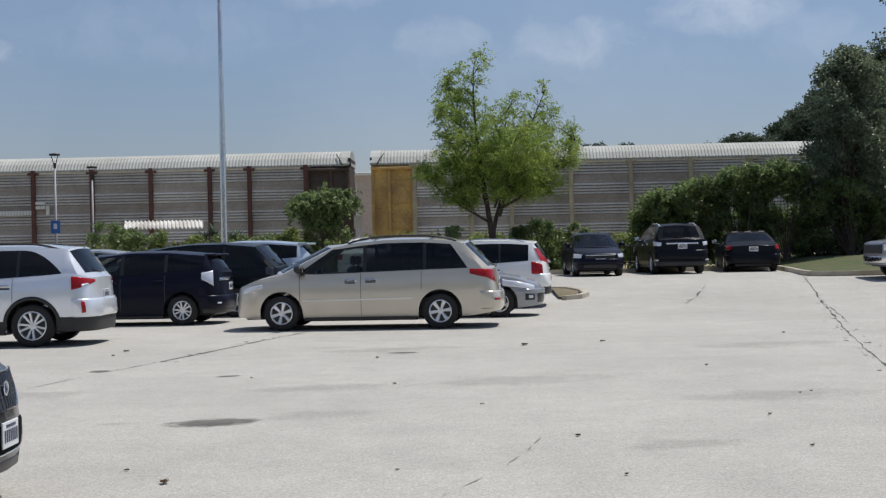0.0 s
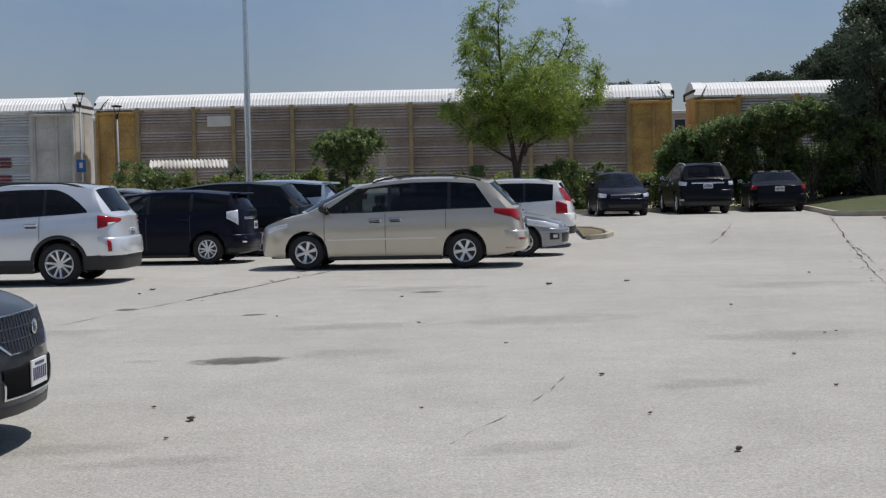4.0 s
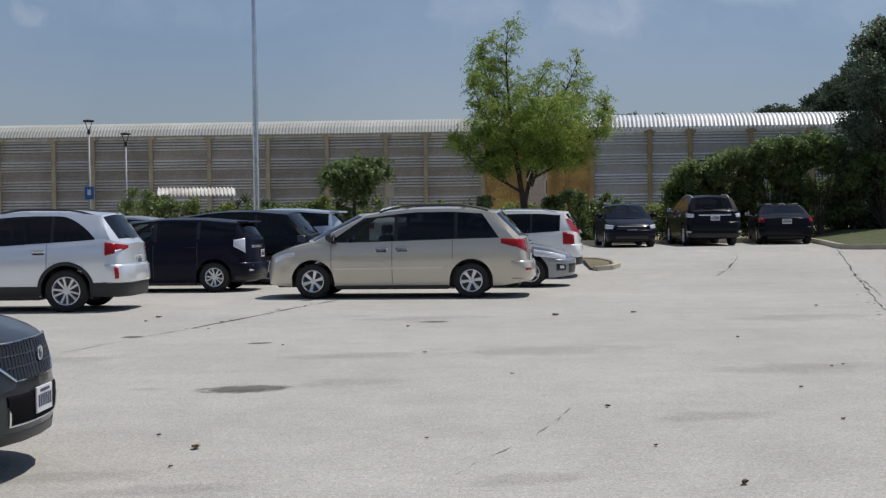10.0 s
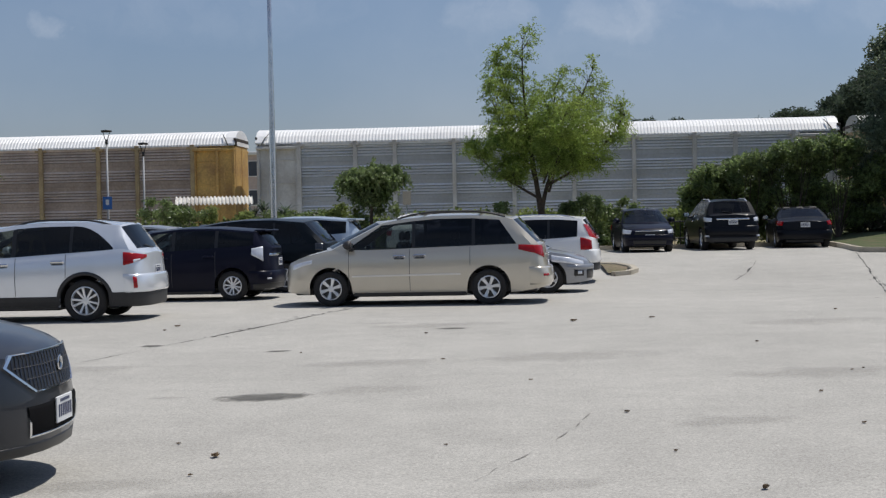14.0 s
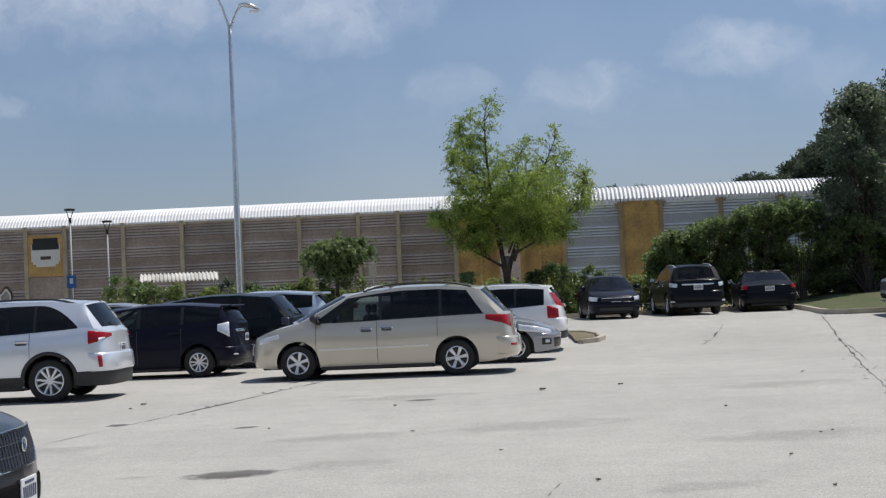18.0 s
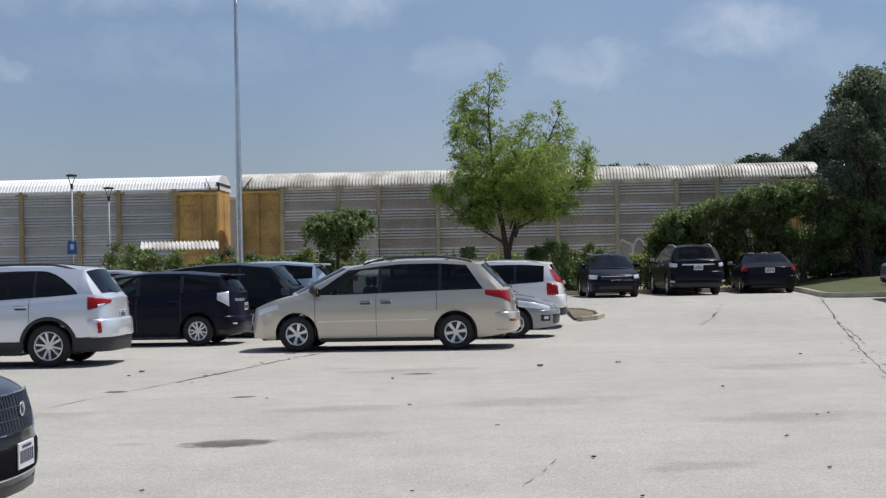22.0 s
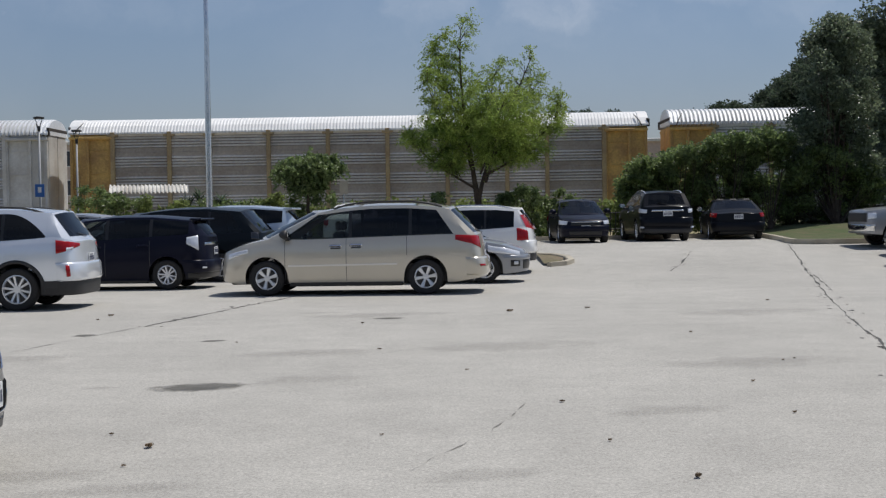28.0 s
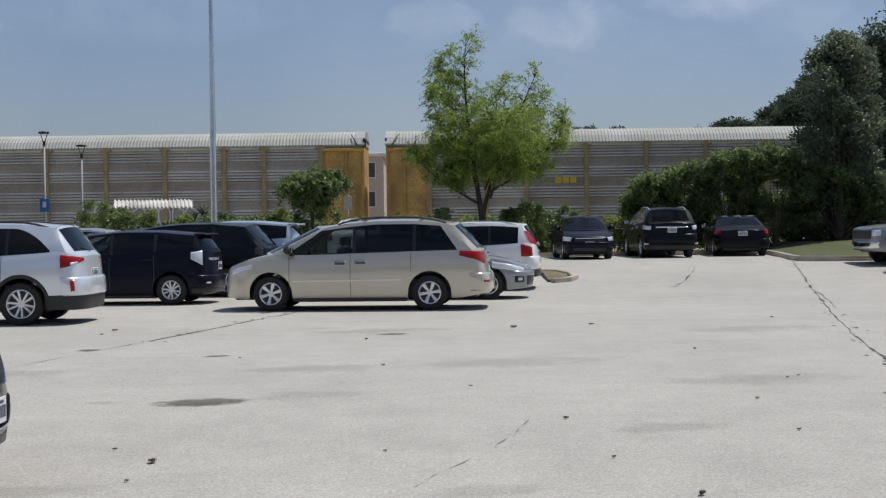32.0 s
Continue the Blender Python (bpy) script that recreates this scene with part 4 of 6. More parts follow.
def drooping_tree(x, y, label):
    """A small tree whose long leaves hang from an umbrella of arching twigs."""
    rnd = random.Random(9)
    root = new("small_tree")
    tagged(root, label, "tree")
    root.matrix_basis = pose(x, y, height(x, y))
    part("trunk", Geo().tube([(0, 0, -0.1), (0.02, 0, 0.6), (-0.05, 0, 1.3), (0.0, 0, 2.0)], [0.1, 0.075, 0.065, 0.05], 9).mesh("trunk", M["bark"], True), root)
    tips = []
    for k in range(26):
        a, out = k * 2.4, (0.25 + 0.75 * (k / 25) ** 0.6) * rnd.uniform(0.85, 1.12)
        end = Vector((1.02 * out * math.cos(a), 0.8 * out * math.sin(a), 3.1 - 0.28 * out * out + 0.16 * math.cos(a) * out + rnd.uniform(-0.1, 0.1)))
        way = bezier(((0, 0, 1.7), (end.x * 0.2, end.y * 0.2, 2.6), (end.x * 0.7, end.y * 0.7, end.z + 0.15), end), 6)
        part("limb", Geo().tube(way, [0.028, 0.024, 0.02, 0.016, 0.012, 0.009, 0.005], 5).mesh("limb", M["bark"], True), root)
        for p in way[3:]:
            tips.append((p, Vector((math.cos(a), math.sin(a), -0.5)) * 0.5, 0.36, 170))
        tips.append((end, Vector((math.cos(a) * 0.7, math.sin(a) * 0.7, -0.5)), 0.5, 170))
        tips.append((way[3] - Vector((0, 0, 0.2)), Vector((0, 0, -0.9)), 0.42, 220))
        tips.append((Vector((end.x * 0.35, end.y * 0.35, 2.4)), Vector((0, 0, -0.9)), 0.4, 120))
    part("crown", sprays(tips, 0.17, M["leaf_mid"], rnd), root)


drooping_tree(-4.4, 50.0, "small dark green tree with drooping leaves")
TALL_EDGE = ((0.3, -1.9, 2.0), (3.6, -2.2, 2.0), (4.8, -1.9, 1.9), (5.6, -1.75, 1.8), (6.6, -1.45, 1.7), (7.4, -1.25, 1.5), (7.9, -0.95, 1.2), (8.3, -0.45, 0.6))
plant("tall_tree", (16.0, 53.0), undercut(outline_crown(TALL_EDGE, 135, 12, 0.45, 0.8, 0.4), 5.0, 2.6), 1050, 0.125, M["leaf_dark"], "tall dark green tree leafy to the ground", "tree", trunk=0.16, fork=0.3, seed=13, each=8)
plant("tall_tree", (21.4, 57.0), clump(6.6, 15.0, 3.8, 110, 22, 0.0, 1.25), 800, 0.15, M["leaf_dark"], "tall dark green tree beside the lawn", "tree", trunk=0.2, fork=0.3, seed=23, each=4)
for i, (x, w, h) in enumerate(((8.6, 2.0, 3.3), (9.9, 2.4, 3.55), (11.6, 2.8, 4.1), (13.3, 2.8, 4.25), (15.8, 3.6, 3.6))):
    plant("shrub", (x, 52.3 + 0.3 * (i % 2)), undercut(mound(w, h, 2.0, 95, 31 + i, 0.48), h, 2.2), 1500, 0.125, M["leaf_mid"], "large dense dark green shrub behind parked cars", "shrub", trunk=0.05, fork=0.2, seed=42 + i, each=5)
for i, (x, w, h, c) in enumerate(((-12.5, 1.7, 2.3, "leaf_mid"), (-11.3, 2.4, 2.1, "leaf_mid"), (-9.9, 2.4, 2.05, "leaf_olive"), (-8.3, 2.2, 1.85, "leaf_mid"), (-6.9, 2.2, 1.8, "leaf_mid"), (-5.6, 2.2, 2.0, "leaf_olive"), (-3.9, 2.2, 1.9, "leaf_mid"), (-1.7, 2.4, 1.5, "leaf_olive"), (0.4, 2.0, 1.85, "leaf_mid"), (3.5, 2.1, 2.1, "leaf_mid"), (4.8, 1.8, 1.95, "leaf_mid"))):
    plant("shrub", (x, 50.4 + 0.3 * (i % 2)), mound(w, h, 1.2, 24, 70 + i, 0.36), 1900, 0.11, M[c], "low bushy green shrub at the edge of the car park", "shrub", trunk=0.04, fork=0.2, seed=80 + i, each=3)


def airy_tree(x, y, label):
    """A small open tree: bare limbs that fan out under a thin, flat-topped veil of leaves."""
    rnd = random.Random(92)
    root = new("tree")
    tagged(root, label, "tree")
    root.matrix_basis = pose(x, y, height(x, y))
    part("trunk", Geo().tube([(0, 0, -0.12), (0.0, 0, 0.15), (0.03, 0, 0.7), (-0.02, 0, 1.35)], [0.2, 0.14, 0.115, 0.1], 10).mesh("trunk", M["bark"], True), root)
    tips = []
    for k in range(11):
        a = k * 2.4
        out = 0.5 + 1.7 * (k / 10) ** 0.7
        end = Vector((out * math.cos(a), 0.75 * out * math.sin(a), 3.95 - 0.16 * out * out + rnd.uniform(-0.25, 0.2)))
        way = bezier(((0, 0, 1.25), (end.x * 0.3, end.y * 0.3, 1.9), (end.x * 0.65, end.y * 0.65, 2.9), end), 10)
        limb = part("limb", Geo().tube(way, [0.065 * (1 - 0.88 * q / 10) for q in range(11)], 6).mesh("limb", M["bark"], True), root)
        twigs = Geo()
        for q in range(5, 11):
            for _ in range(3):
                b = rnd.uniform(0, 6.28)
                tip = way[q] + Vector((math.cos(b), math.sin(b), rnd.uniform(-0.1, 0.45))).normalized() * rnd.uniform(0.3, 0.75)
                twigs.tube([way[q], way[q].lerp(tip, 0.5) + Vector((0, 0, 0.06)), tip], [0.013, 0.009, 0.004], 4)
                tips.append((tip, (tip - way[q]).normalized() * 0.5, 0.4, rnd.randint(60, 135)))
        tagged(part("twig_spray", twigs.mesh("twig_spray", M["bark"]), limb), kind="stuff")
    part("crown", sprays(tips, 0.1, M["leaf_olive"], rnd), root)


airy_tree(-21.3, 50.0, "small thin-leaved tree at the edge of the car park")


def spiky_plant(x, y, tufts, seed):
    """Stiff pointed blades that fan out of short stems."""
    rnd = random.Random(seed)
    root = new("spiky_plant")
    tagged(root, "dark spiky plant with stiff pointed blades", "plant", "spiky plants on the verge")
    root.matrix_basis = pose(x, y, height(x, y))
    for dx, h in tufts:
        stem = part("stem", Geo().tube([(dx, 0, -0.05), (dx + 0.02, 0, h * 0.5), (dx, 0, h)], [0.06, 0.05, 0.04], 6).mesh("stem", M["bark"], True), root)
        v, f = [], []
        for _ in range(46):
            a, up = rnd.uniform(0, 6.28), rnd.uniform(-0.25, 1.5)
            d = Vector((math.cos(a), math.sin(a), up)).normalized()
            b = d.cross(Vector((0, 0, 1))).normalized() * 0.022
            o, length = Vector((dx, 0, h + rnd.uniform(-0.3, 0.0))), rnd.uniform(0.4, 0.62)
            n_ = len(v)
            v += [o - b, o + b, o + d * length * 0.6 + b + Vector((0, 0, 0.01)), o + d * length - Vector((0, 0, 0.05)), o + d * length * 0.6 - b]
            f += [(n_, n_ + 1, n_ + 2, n_ + 4), (n_ + 4, n_ + 2, n_ + 3)]
        part("blade_tuft", mesh_of("blade_tuft", v, f, M["leaf_far"]), stem)


spiky_plant(-8.75, 51.0, ((-0.25, 1.6), (0.15, 1.85), (0.4, 1.5)), 4)
spiky_plant(-8.0, 51.2, ((-0.1, 1.5), (0.2, 1.75)), 5)


def tall_weeds():
    rnd = random.Random(3)
    straw = [(rnd.uniform(-40, -13), rnd.uniform(51.0, 54.5), height(0, 52) + rnd.uniform(0.1, 0.8), 0.7, 0.5, 0.4) for _ in range(120)]
    tagged(new("dry_weeds", foliage(straw, 420, 0.15, M["leaf_straw"], rnd, -0.7)), "dry brown weeds on the bank below the railway", "weeds", kind="stuff")
    lobes = [(rnd.uniform(-14, 8), rnd.uniform(51.8, 53.5), height(0, 52) + rnd.uniform(0.2, 1.3), 0.6, 0.4, 0.45) for _ in range(215)]
    tagged(new("tall_weeds", foliage(lobes, 420, 0.16, M["leaf_olive"], rnd, -0.6)), "tall uncut weeds on the verge below the railway", "weeds", kind="stuff")


tall_weeds()
# ---------------------------------------------------------------- road vehicles
def lerp(a, b, t):
    return a + (b - a) * t


WIDTHS = [(0, 0.92), (0.1, 0.955), (0.3, 0.985), (0.55, 1.0), (0.78, 0.992), (0.9, 0.968), (1, 0.93)]


def wheel_meshes(r, width, spokes, rim_share, metal):
    t = r * rim_share
    h = width / 2
    tyre = Geo().lathe([(t, -h * 0.8), (t + 0.02, -h), (r * 0.93, -h), (r * 0.99, -h * 0.75), (r, -h * 0.3), (r, h * 0.3), (r * 0.99, h * 0.75), (r * 0.93, h), (t + 0.02, h), (t, h * 0.8)], 36, "y").mesh("tyre", M["tyre"], True)
    g = Geo().lathe([(t, -h * 0.8), (t, h * 0.82), (t - 0.018, h * 0.86), (t - 0.024, h * 0.6), (t - 0.026, h * 0.3)], 36, "y")
    g.lathe([(0.0, h * 0.62), (r * 0.16, h * 0.6), (r * 0.19, h * 0.4), (r * 0.19, -h * 0.2)], 16, "y")
    for i in range(spokes):
        a = 2 * math.pi * i / spokes + (0.06 if spokes == 10 and i % 2 else -0.06 if spokes == 10 else 0)
        wi, wo = r * (0.28 / spokes + 0.03), r * ((0.56 if spokes == 10 else 0.74) / spokes + 0.01)
        rows = []
        for rad, wd, y in ((r * 0.12, wi, h * 0.56), (t * 0.6, (wi + wo) / 2, h * 0.62), (t - 0.012, wo, h * 0.72)):
            ca, sa = math.cos(a), math.sin(a)
            rows.append([(rad * ca - s * sa, yy, rad * sa + s * ca) for s, yy in ((-wd, y - 0.05), (-wd * 0.75, y), (wd * 0.75, y), (wd, y - 0.05))])
        g.grid(rows)
    rim = g.mesh("rim", metal)
    disc = Geo().lathe([(0.0, h * 0.25), (t - 0.024, h * 0.25), (t - 0.024, -0.03)], 24, "y").mesh("brake_disc", M["black_trim"])
    return tyre, rim, disc


def vehicle(name, s, body, label, category, m):
    """One road vehicle from its sizes, standing at the pose m (x forward, origin on the ground amidships)."""
    root = new(name)
    tagged(root, label, category)
    L, W, H, gc, r = s["L"], s["W"], s["H"], s.get("gc", 0.24), s.get("r", 0.33)
    RF, RR, nf, nr = s.get("RF", 0.55), s.get("RR", 0.32), s.get("nf", 2.7), s.get("nr", 3.4)
    ra = r + s.get("arch", 0.075)
    fw, sh = s["fo"], s["shoulder"]
    axles = (fw, fw + s["wb"])
    lf, lr = s.get("lean_front", 0.12), s.get("lean_rear", 0.1)

    def X(d):
        return L / 2 - d

    def half(d):
        for e, R, n in ((d, RF, nf), (L - d, RR, nr)):
            if e < R:
                return W / 2 * max(0.0, 1 - (1 - max(e, 0) / R) ** n) ** (1 / n)
        return W / 2

    def prof(z, zs):
        return line(WIDTHS, (z - gc) / max(0.05, zs - gc))

    def lean(d, z):
        k = max(0.0, z - 0.5)
        return -lf * k * max(0.0, 1 - d / 0.7) + lr * k * max(0.0, 1 - (L - d) / 0.6) - 0.1 * max(0, 0.4 - z) * (max(0.0, 1 - d / 0.5) - max(0.0, 1 - (L - d) / 0.4))

    def side(d, z):
        return half(d) * prof(z, line(sh, d))

    ds = []
    for i in range(11):
        a = math.radians(9 * i)
        ds += [RF * (1 - math.cos(a) ** (2 / nf)), L - RR * (1 - math.cos(a) ** (2 / nr))]
    for w in axles:
        ds += [w - ra * math.cos(math.pi * i / 16) for i in range(17)]
        ds += [w - ra - 0.012, w + ra + 0.012]
    ds += list(np.linspace(RF, L - RR, 22))
    ds = sorted(set(round(min(L, max(0.0, d)), 4) for d in ds))

    def zbot(d):
        z = gc + 0.05 * max(0, 1 - d / 0.5) + 0.1 * max(0, 1 - (L - d) / 0.6)
        for w in axles:
            if abs(d - w) < ra:
                z = max(z, r + math.sqrt(ra * ra - (d - w) ** 2))
        return z

    ab, rf, rr, db = s["cabin"]
    vs = [0, 0.1, 0.24, 0.4, 0.56, 0.7, 0.8, 0.88, 0.945, 0.98, 1]
    shell = Geo()
    for sg in (1, -1):
        rows = []
        for d in ds:
            zs, zb = line(sh, d), zbot(d)
            rows.append([(X(d) + lean(d, zb + v * (zs - zb)), sg * half(d) * prof(zb + v * (zs - zb), zs), zb + v * (zs - zb)) for v in vs])
        shell.grid(rows, flip=sg < 0)
    ch = s.get("crown", 0.05)
    for lo, hi in ((0, ab + 0.12), (s.get("deck", db) - 0.02, L)):
        rows = []
        for d in [x for x in ds if lo <= x <= hi] + ([hi] if lo == 0 else []):
            zs, w = line(sh, d), half(d) * 0.93
            rows.append([(X(d) + lean(d, zs), w * t, zs + ch * (1 - abs(t) ** 2.4) * min(1.0, half(d) / (W * 0.42))) for t in np.linspace(1, -1, 13)])
        if len(rows) > 1:
            shell.grid(rows)
    me = shell.mesh("body", body, True)
    me.set_sharp_from_angle(angle=radians(38))
    part("body", me, root)

    # cabin: frame, roof and panes
    wr, roof = s.get("wr", 0.76) * W / 2, s["roof"]
    cf, cr_, crown = s.get("cf", 0.16), s.get("cr", 0.07), s.get("roof_crown", 0.05)

    def wall(u, v, sg):
        b = lerp(ab, db, u)
        t = min(max(b, rf + 0.5 * u), rr - s.get("tail", 0.5) * (1 - u))
        zb, zt = line(sh, b) - 0.012, line(roof, t)
        yb, yt = half(b) * 0.93 - 0.004, wr * min(1.0, half(t) / (W / 2) + 0.03)
        return (X(lerp(b, t, v)) + lean(b, zb) * (1 - v), sg * (lerp(yb, yt, v ** 1.25) + 0.03 * v * (1 - v)), lerp(zb, zt, v))

    def screen(front, t, v):
        u = 0.0 if front else 1.0
        p, c = wall(u, v, 1), (cf if front else -cr_)
        k = 1 - abs(t) ** 2.2
        zc = ch if front else (ch if s.get("deck") else 0.0)
        return (p[0] + c * k, p[1] * t, p[2] + lerp(zc * k, crown * k, v))

    vl, vh = s.get("pane", (0.05, 0.9))
    frame_geo, panes = Geo(), []
    us, glass_u = [0.0], s["windows"]
    for a, b in glass_u:
        us += [a, b]
    us.append(1.0)
    pillars = []
    for sg in (1, -1):
        for i in range(len(us) - 1):
            u0, u1 = us[i], us[i + 1]
            last = s.get("taper") and i == len(us) - 3
            ns = 10 if last else 3
            sub = [lerp(u0, u1, k / ns) for k in range(ns + 1)]
            tops = [lerp(vh, vl + 0.05, (k / ns) ** 2.4) if last else vh for k in range(ns + 1)]
            for v0, v1, n in ((0, vl, 1), (vl, vh, 4), (vh, 1, 2)):
                rows = [[wall(u, lerp(tp if v0 == vh else v0, tp if v1 == vh else v1, k / n), sg) for k in range(n + 1)] for u, tp in zip(sub, tops)]
                if v0 == vl and (u0, u1) in glass_u:
                    panes.append(("side_window", Geo().grid(rows, flip=sg < 0), M["privacy"] if u0 > s.get("tint_from", 0.36) else M["glass"]))
                elif v0 == vl and 0 < i < len(us) - 2:
                    pillars.append(Geo().grid(rows, flip=sg < 0))
                else:
                    frame_geo.grid(rows, flip=sg < 0)
    for g in pillars:
        part("pillar", g.mesh("pillar", M["black_trim"], True), root, "black window pillar")
    for front, tm, v0, v1 in ((True, 0.94, 0.06, 0.95), (False, s.get("rear_share", 0.86), s.get("rear_from", 0.12), s.get("rear_to", 0.9))):
        ts = [-1, -tm] + [tm * k for k in (-0.75, -0.5, -0.25, 0, 0.25, 0.5, 0.75)] + [tm, 1]
        vv = [0, v0, lerp(v0, v1, 0.33), lerp(v0, v1, 0.66), v1, 1]
        pane = Geo()
        for i in range(len(ts) - 1):
            for j in range(len(vv) - 1):
                cell = [[screen(front, ts[i], vv[j]), screen(front, ts[i], vv[j + 1])], [screen(front, ts[i + 1], vv[j]), screen(front, ts[i + 1], vv[j + 1])]]
                (pane if 0 < i < len(ts) - 2 and 0 < j < len(vv) - 2 else frame_geo).grid(cell, flip=front)
        panes.append(("windshield" if front else "rear_window", pane, M["glass"] if front else M["privacy"]))
    rows = []
    for k in np.linspace(0, 1, 12):
        row = []
        for t in np.linspace(1, -1, 11):
            q = 1 - abs(t) ** 2.2
            d = lerp(rf - cf * q, rr + cr_ * q, k)
            e = min(max(d, rf), rr)
            row.append((X(d), wr * min(1.0, half(min(e, rr)) / (W / 2) + 0.03) * t, line(roof, e) + crown * q))
        rows.append(row)
    frame_geo.grid(rows)
    fm = frame_geo.mesh("cabin_frame", body, True)
    bm = bmesh.new()
    bm.from_mesh(fm)
    bmesh.ops.remove_doubles(bm, verts=bm.verts, dist=0.0015)
    bm.to_mesh(fm)
    bm.free()
    fm.set_sharp_from_angle(angle=radians(32))
    part("cabin_frame", fm, root)
    for nm, g, mt in panes:
        part(nm, g.mesh(nm, mt, True), root, "dark tinted glass" if mt is M["privacy"] else "")

    # underbody, liners, seats
    part("underbody", Geo().box(X(L - 0.25), X(0.25), -W / 2 + 0.3, W / 2 - 0.3, gc - 0.02, 0.62, 0.03).mesh("underbody", M["black_trim"]), root)
    part("sill", Geo().box(X(axles[1] - ra - 0.02), X(axles[0] + ra + 0.02), -W / 2 + 0.07, W / 2 - 0.07, gc - 0.055, gc + 0.06, 0.015).mesh("sill", M["black_trim"]), root, "dark sill")
    for w in axles:
        for sg in (1, -1):
            rows = []
            for i in range(17):
                a = math.pi * i / 16
                d, z = w - ra * math.cos(a), max(gc, r + ra * math.sin(a))
                y = side(d, z)
                rows.append([(X(d), sg * (y - 0.003), z), (X(d), sg * (y - 0.34), z)])
            part("wheel_liner", Geo().grid(rows, flip=sg > 0).mesh("wheel_liner", M["black_trim"], True), root)
    for d, n in s.get("seats", ()):
        for k in range(n):
            y = (k - (n - 1) / 2) * (1.35 / n)
            g = Geo().box(X(d + 0.52), X(d), y - 0.25, y + 0.25, 0.6, 0.78, 0.05).box(X(d + 0.6), X(d + 0.46), y - 0.24, y + 0.24, 0.72, 1.2, 0.05).box(X(d + 0.6), X(d + 0.5), y - 0.13, y + 0.13, 1.21, 1.4, 0.04)
            part("seat", g.mesh("seat", M["interior"]), root)
    part("dashboard", Geo().box(X(ab + 0.75), X(ab + 0.1), -W / 2 + 0.22, W / 2 - 0.22, 0.62, line(sh, ab + 0.2) - 0.02, 0.05).mesh("dashboard", M["interior"]), root)

    # wheels
    for u0, u1, v0, v1 in s.get("pillar_lights", ()):
        for sg in (1, -1):
            rows = []
            for k in range(7):
                v = lerp(v0, v1, k / 6)
                a, b = Vector(wall(u0, v, sg)), Vector(wall(u1, v, sg))
                c = Vector(screen(False, sg * 0.9, v))
                o = Vector((0, sg * 0.015, 0))
                rows.append([a - o, a + o, b + o + Vector((-0.02, 0, 0)), c + Vector((-0.025, 0, 0)), c + Vector((0.03, 0, 0))])
            part("taillight", Geo().grid(rows, flip=sg > 0).mesh("taillight", M["red_lens"]), root, "tall red taillight")
    tyre, rim, disc = wheel_meshes(r, s.get("tw", 0.22), s.get("spokes", 5), s.get("rim", 0.64), M["alloy"])
    for w in axles:
        for sg in (1, -1):
            wh = part("wheel", tyre, root, "black rubber tyre on an alloy rim", pose(X(w), sg * (W / 2 - 0.125), r, 0, 0, 0 if sg > 0 else 180) @ pose(0, 0, 0, 0, 17 * w))
            part("rim", rim, wh), part("brake_disc", disc, wh)

    # things on the skin
    def skin(end, a, z, off=0.006):
        R, n = (RF, nf) if end > 0 else (RR, nr)
        q = math.radians(min(abs(a), 90))
        d = R * (1 - math.cos(q) ** (2 / n)) + max(0, abs(a) - 90) * 0.01
        d = d if end > 0 else L - d
        zs = line(sh, d)
        y = half(d) * prof(min(z, zs), zs)
        nx, ny = math.cos(q) * end, math.sin(q)
        return (X(d) + lean(d, z) + nx * off, math.copysign(1, a) * (y + ny * off), z)

    def patch(nm, end, a0, a1, z0, z1, material, parent=root, lab="", off=0.008, n=7, fade=False):
        """A panel that follows the skin; z0 and z1 are pairs, at a0 and at a1."""
        g, rows, full = Geo(), [], off
        for i in range(n + 1):
            t = i / n
            off = full * (1 - abs(2 * t - 1) ** 6) if fade else full
            a, b, c = lerp(a0, a1, t), lerp(z0[0], z0[1], t), lerp(z1[0], z1[1], t)
            rows.append([skin(end, a, b, -0.02)] + [skin(end, a, lerp(b, c, k), off * (1 if 0 < k < 1 else 0.5)) for k in (0, 0.12, 0.5, 0.88, 1)] + [skin(end, a, c, -0.02)])
        g.grid(rows, flip=(end > 0) == (a1 > a0))
        g.face([rows[0][k] for k in range(7)]), g.face([rows[-1][k] for k in range(7)])
        return part(nm, g.mesh(nm, material, True), parent, lab)

    for nm, end, a0, a1, z0, z1, mt, lab in s.get("patches", ()):
        for sg in (1, -1):
            patch(nm, end, sg * a0, sg * a1, z0, z1, M[mt], root, lab, {"rear_reflector": 0.06, "reverse_lamp": 0.018, "fog_lamp": 0.02, "lamp_brow": 0.016}.get(nm, 0.012))
    for nm, end, a, z0, z1, mt, lab in s.get("centred", ()):
        patch(nm, end, -a, a, z0, z1, M[mt], root, lab, n=12)

    for nm, end, a, z0, z1, off in s.get("bumpers", ()):
        patch(nm, end, -a, a, (z0, z0), (z1, z1), body, root, "body-coloured bumper", off, 16, True)

    if s.get("mesh_grille"):
        ring, inner = [], []
        for a, z in ((-31, 0.83), (31, 0.83), (35, 0.765), (18, 0.6), (-18, 0.6), (-35, 0.765)):
            ring.append((a, z))
        cz = 0.72

        def walk_ring(k, off):
            pts = []
            for i in range(6):
                (a0, z0), (a1, z1) = ring[i], ring[(i + 1) % 6]
                for t in range(6):
                    a, z = lerp(a0, a1, t / 6), lerp(z0, z1, t / 6)
                    pts.append(skin(1, a * k, cz + (z - cz) * k, off))
            return pts

        gr = part("grille", Geo().grid([walk_ring(k, 0.004) for k in (0.98, 0.7, 0.4, 0.05)], close=True).mesh("grille", M["black_trim"]), root, "black mesh grille")
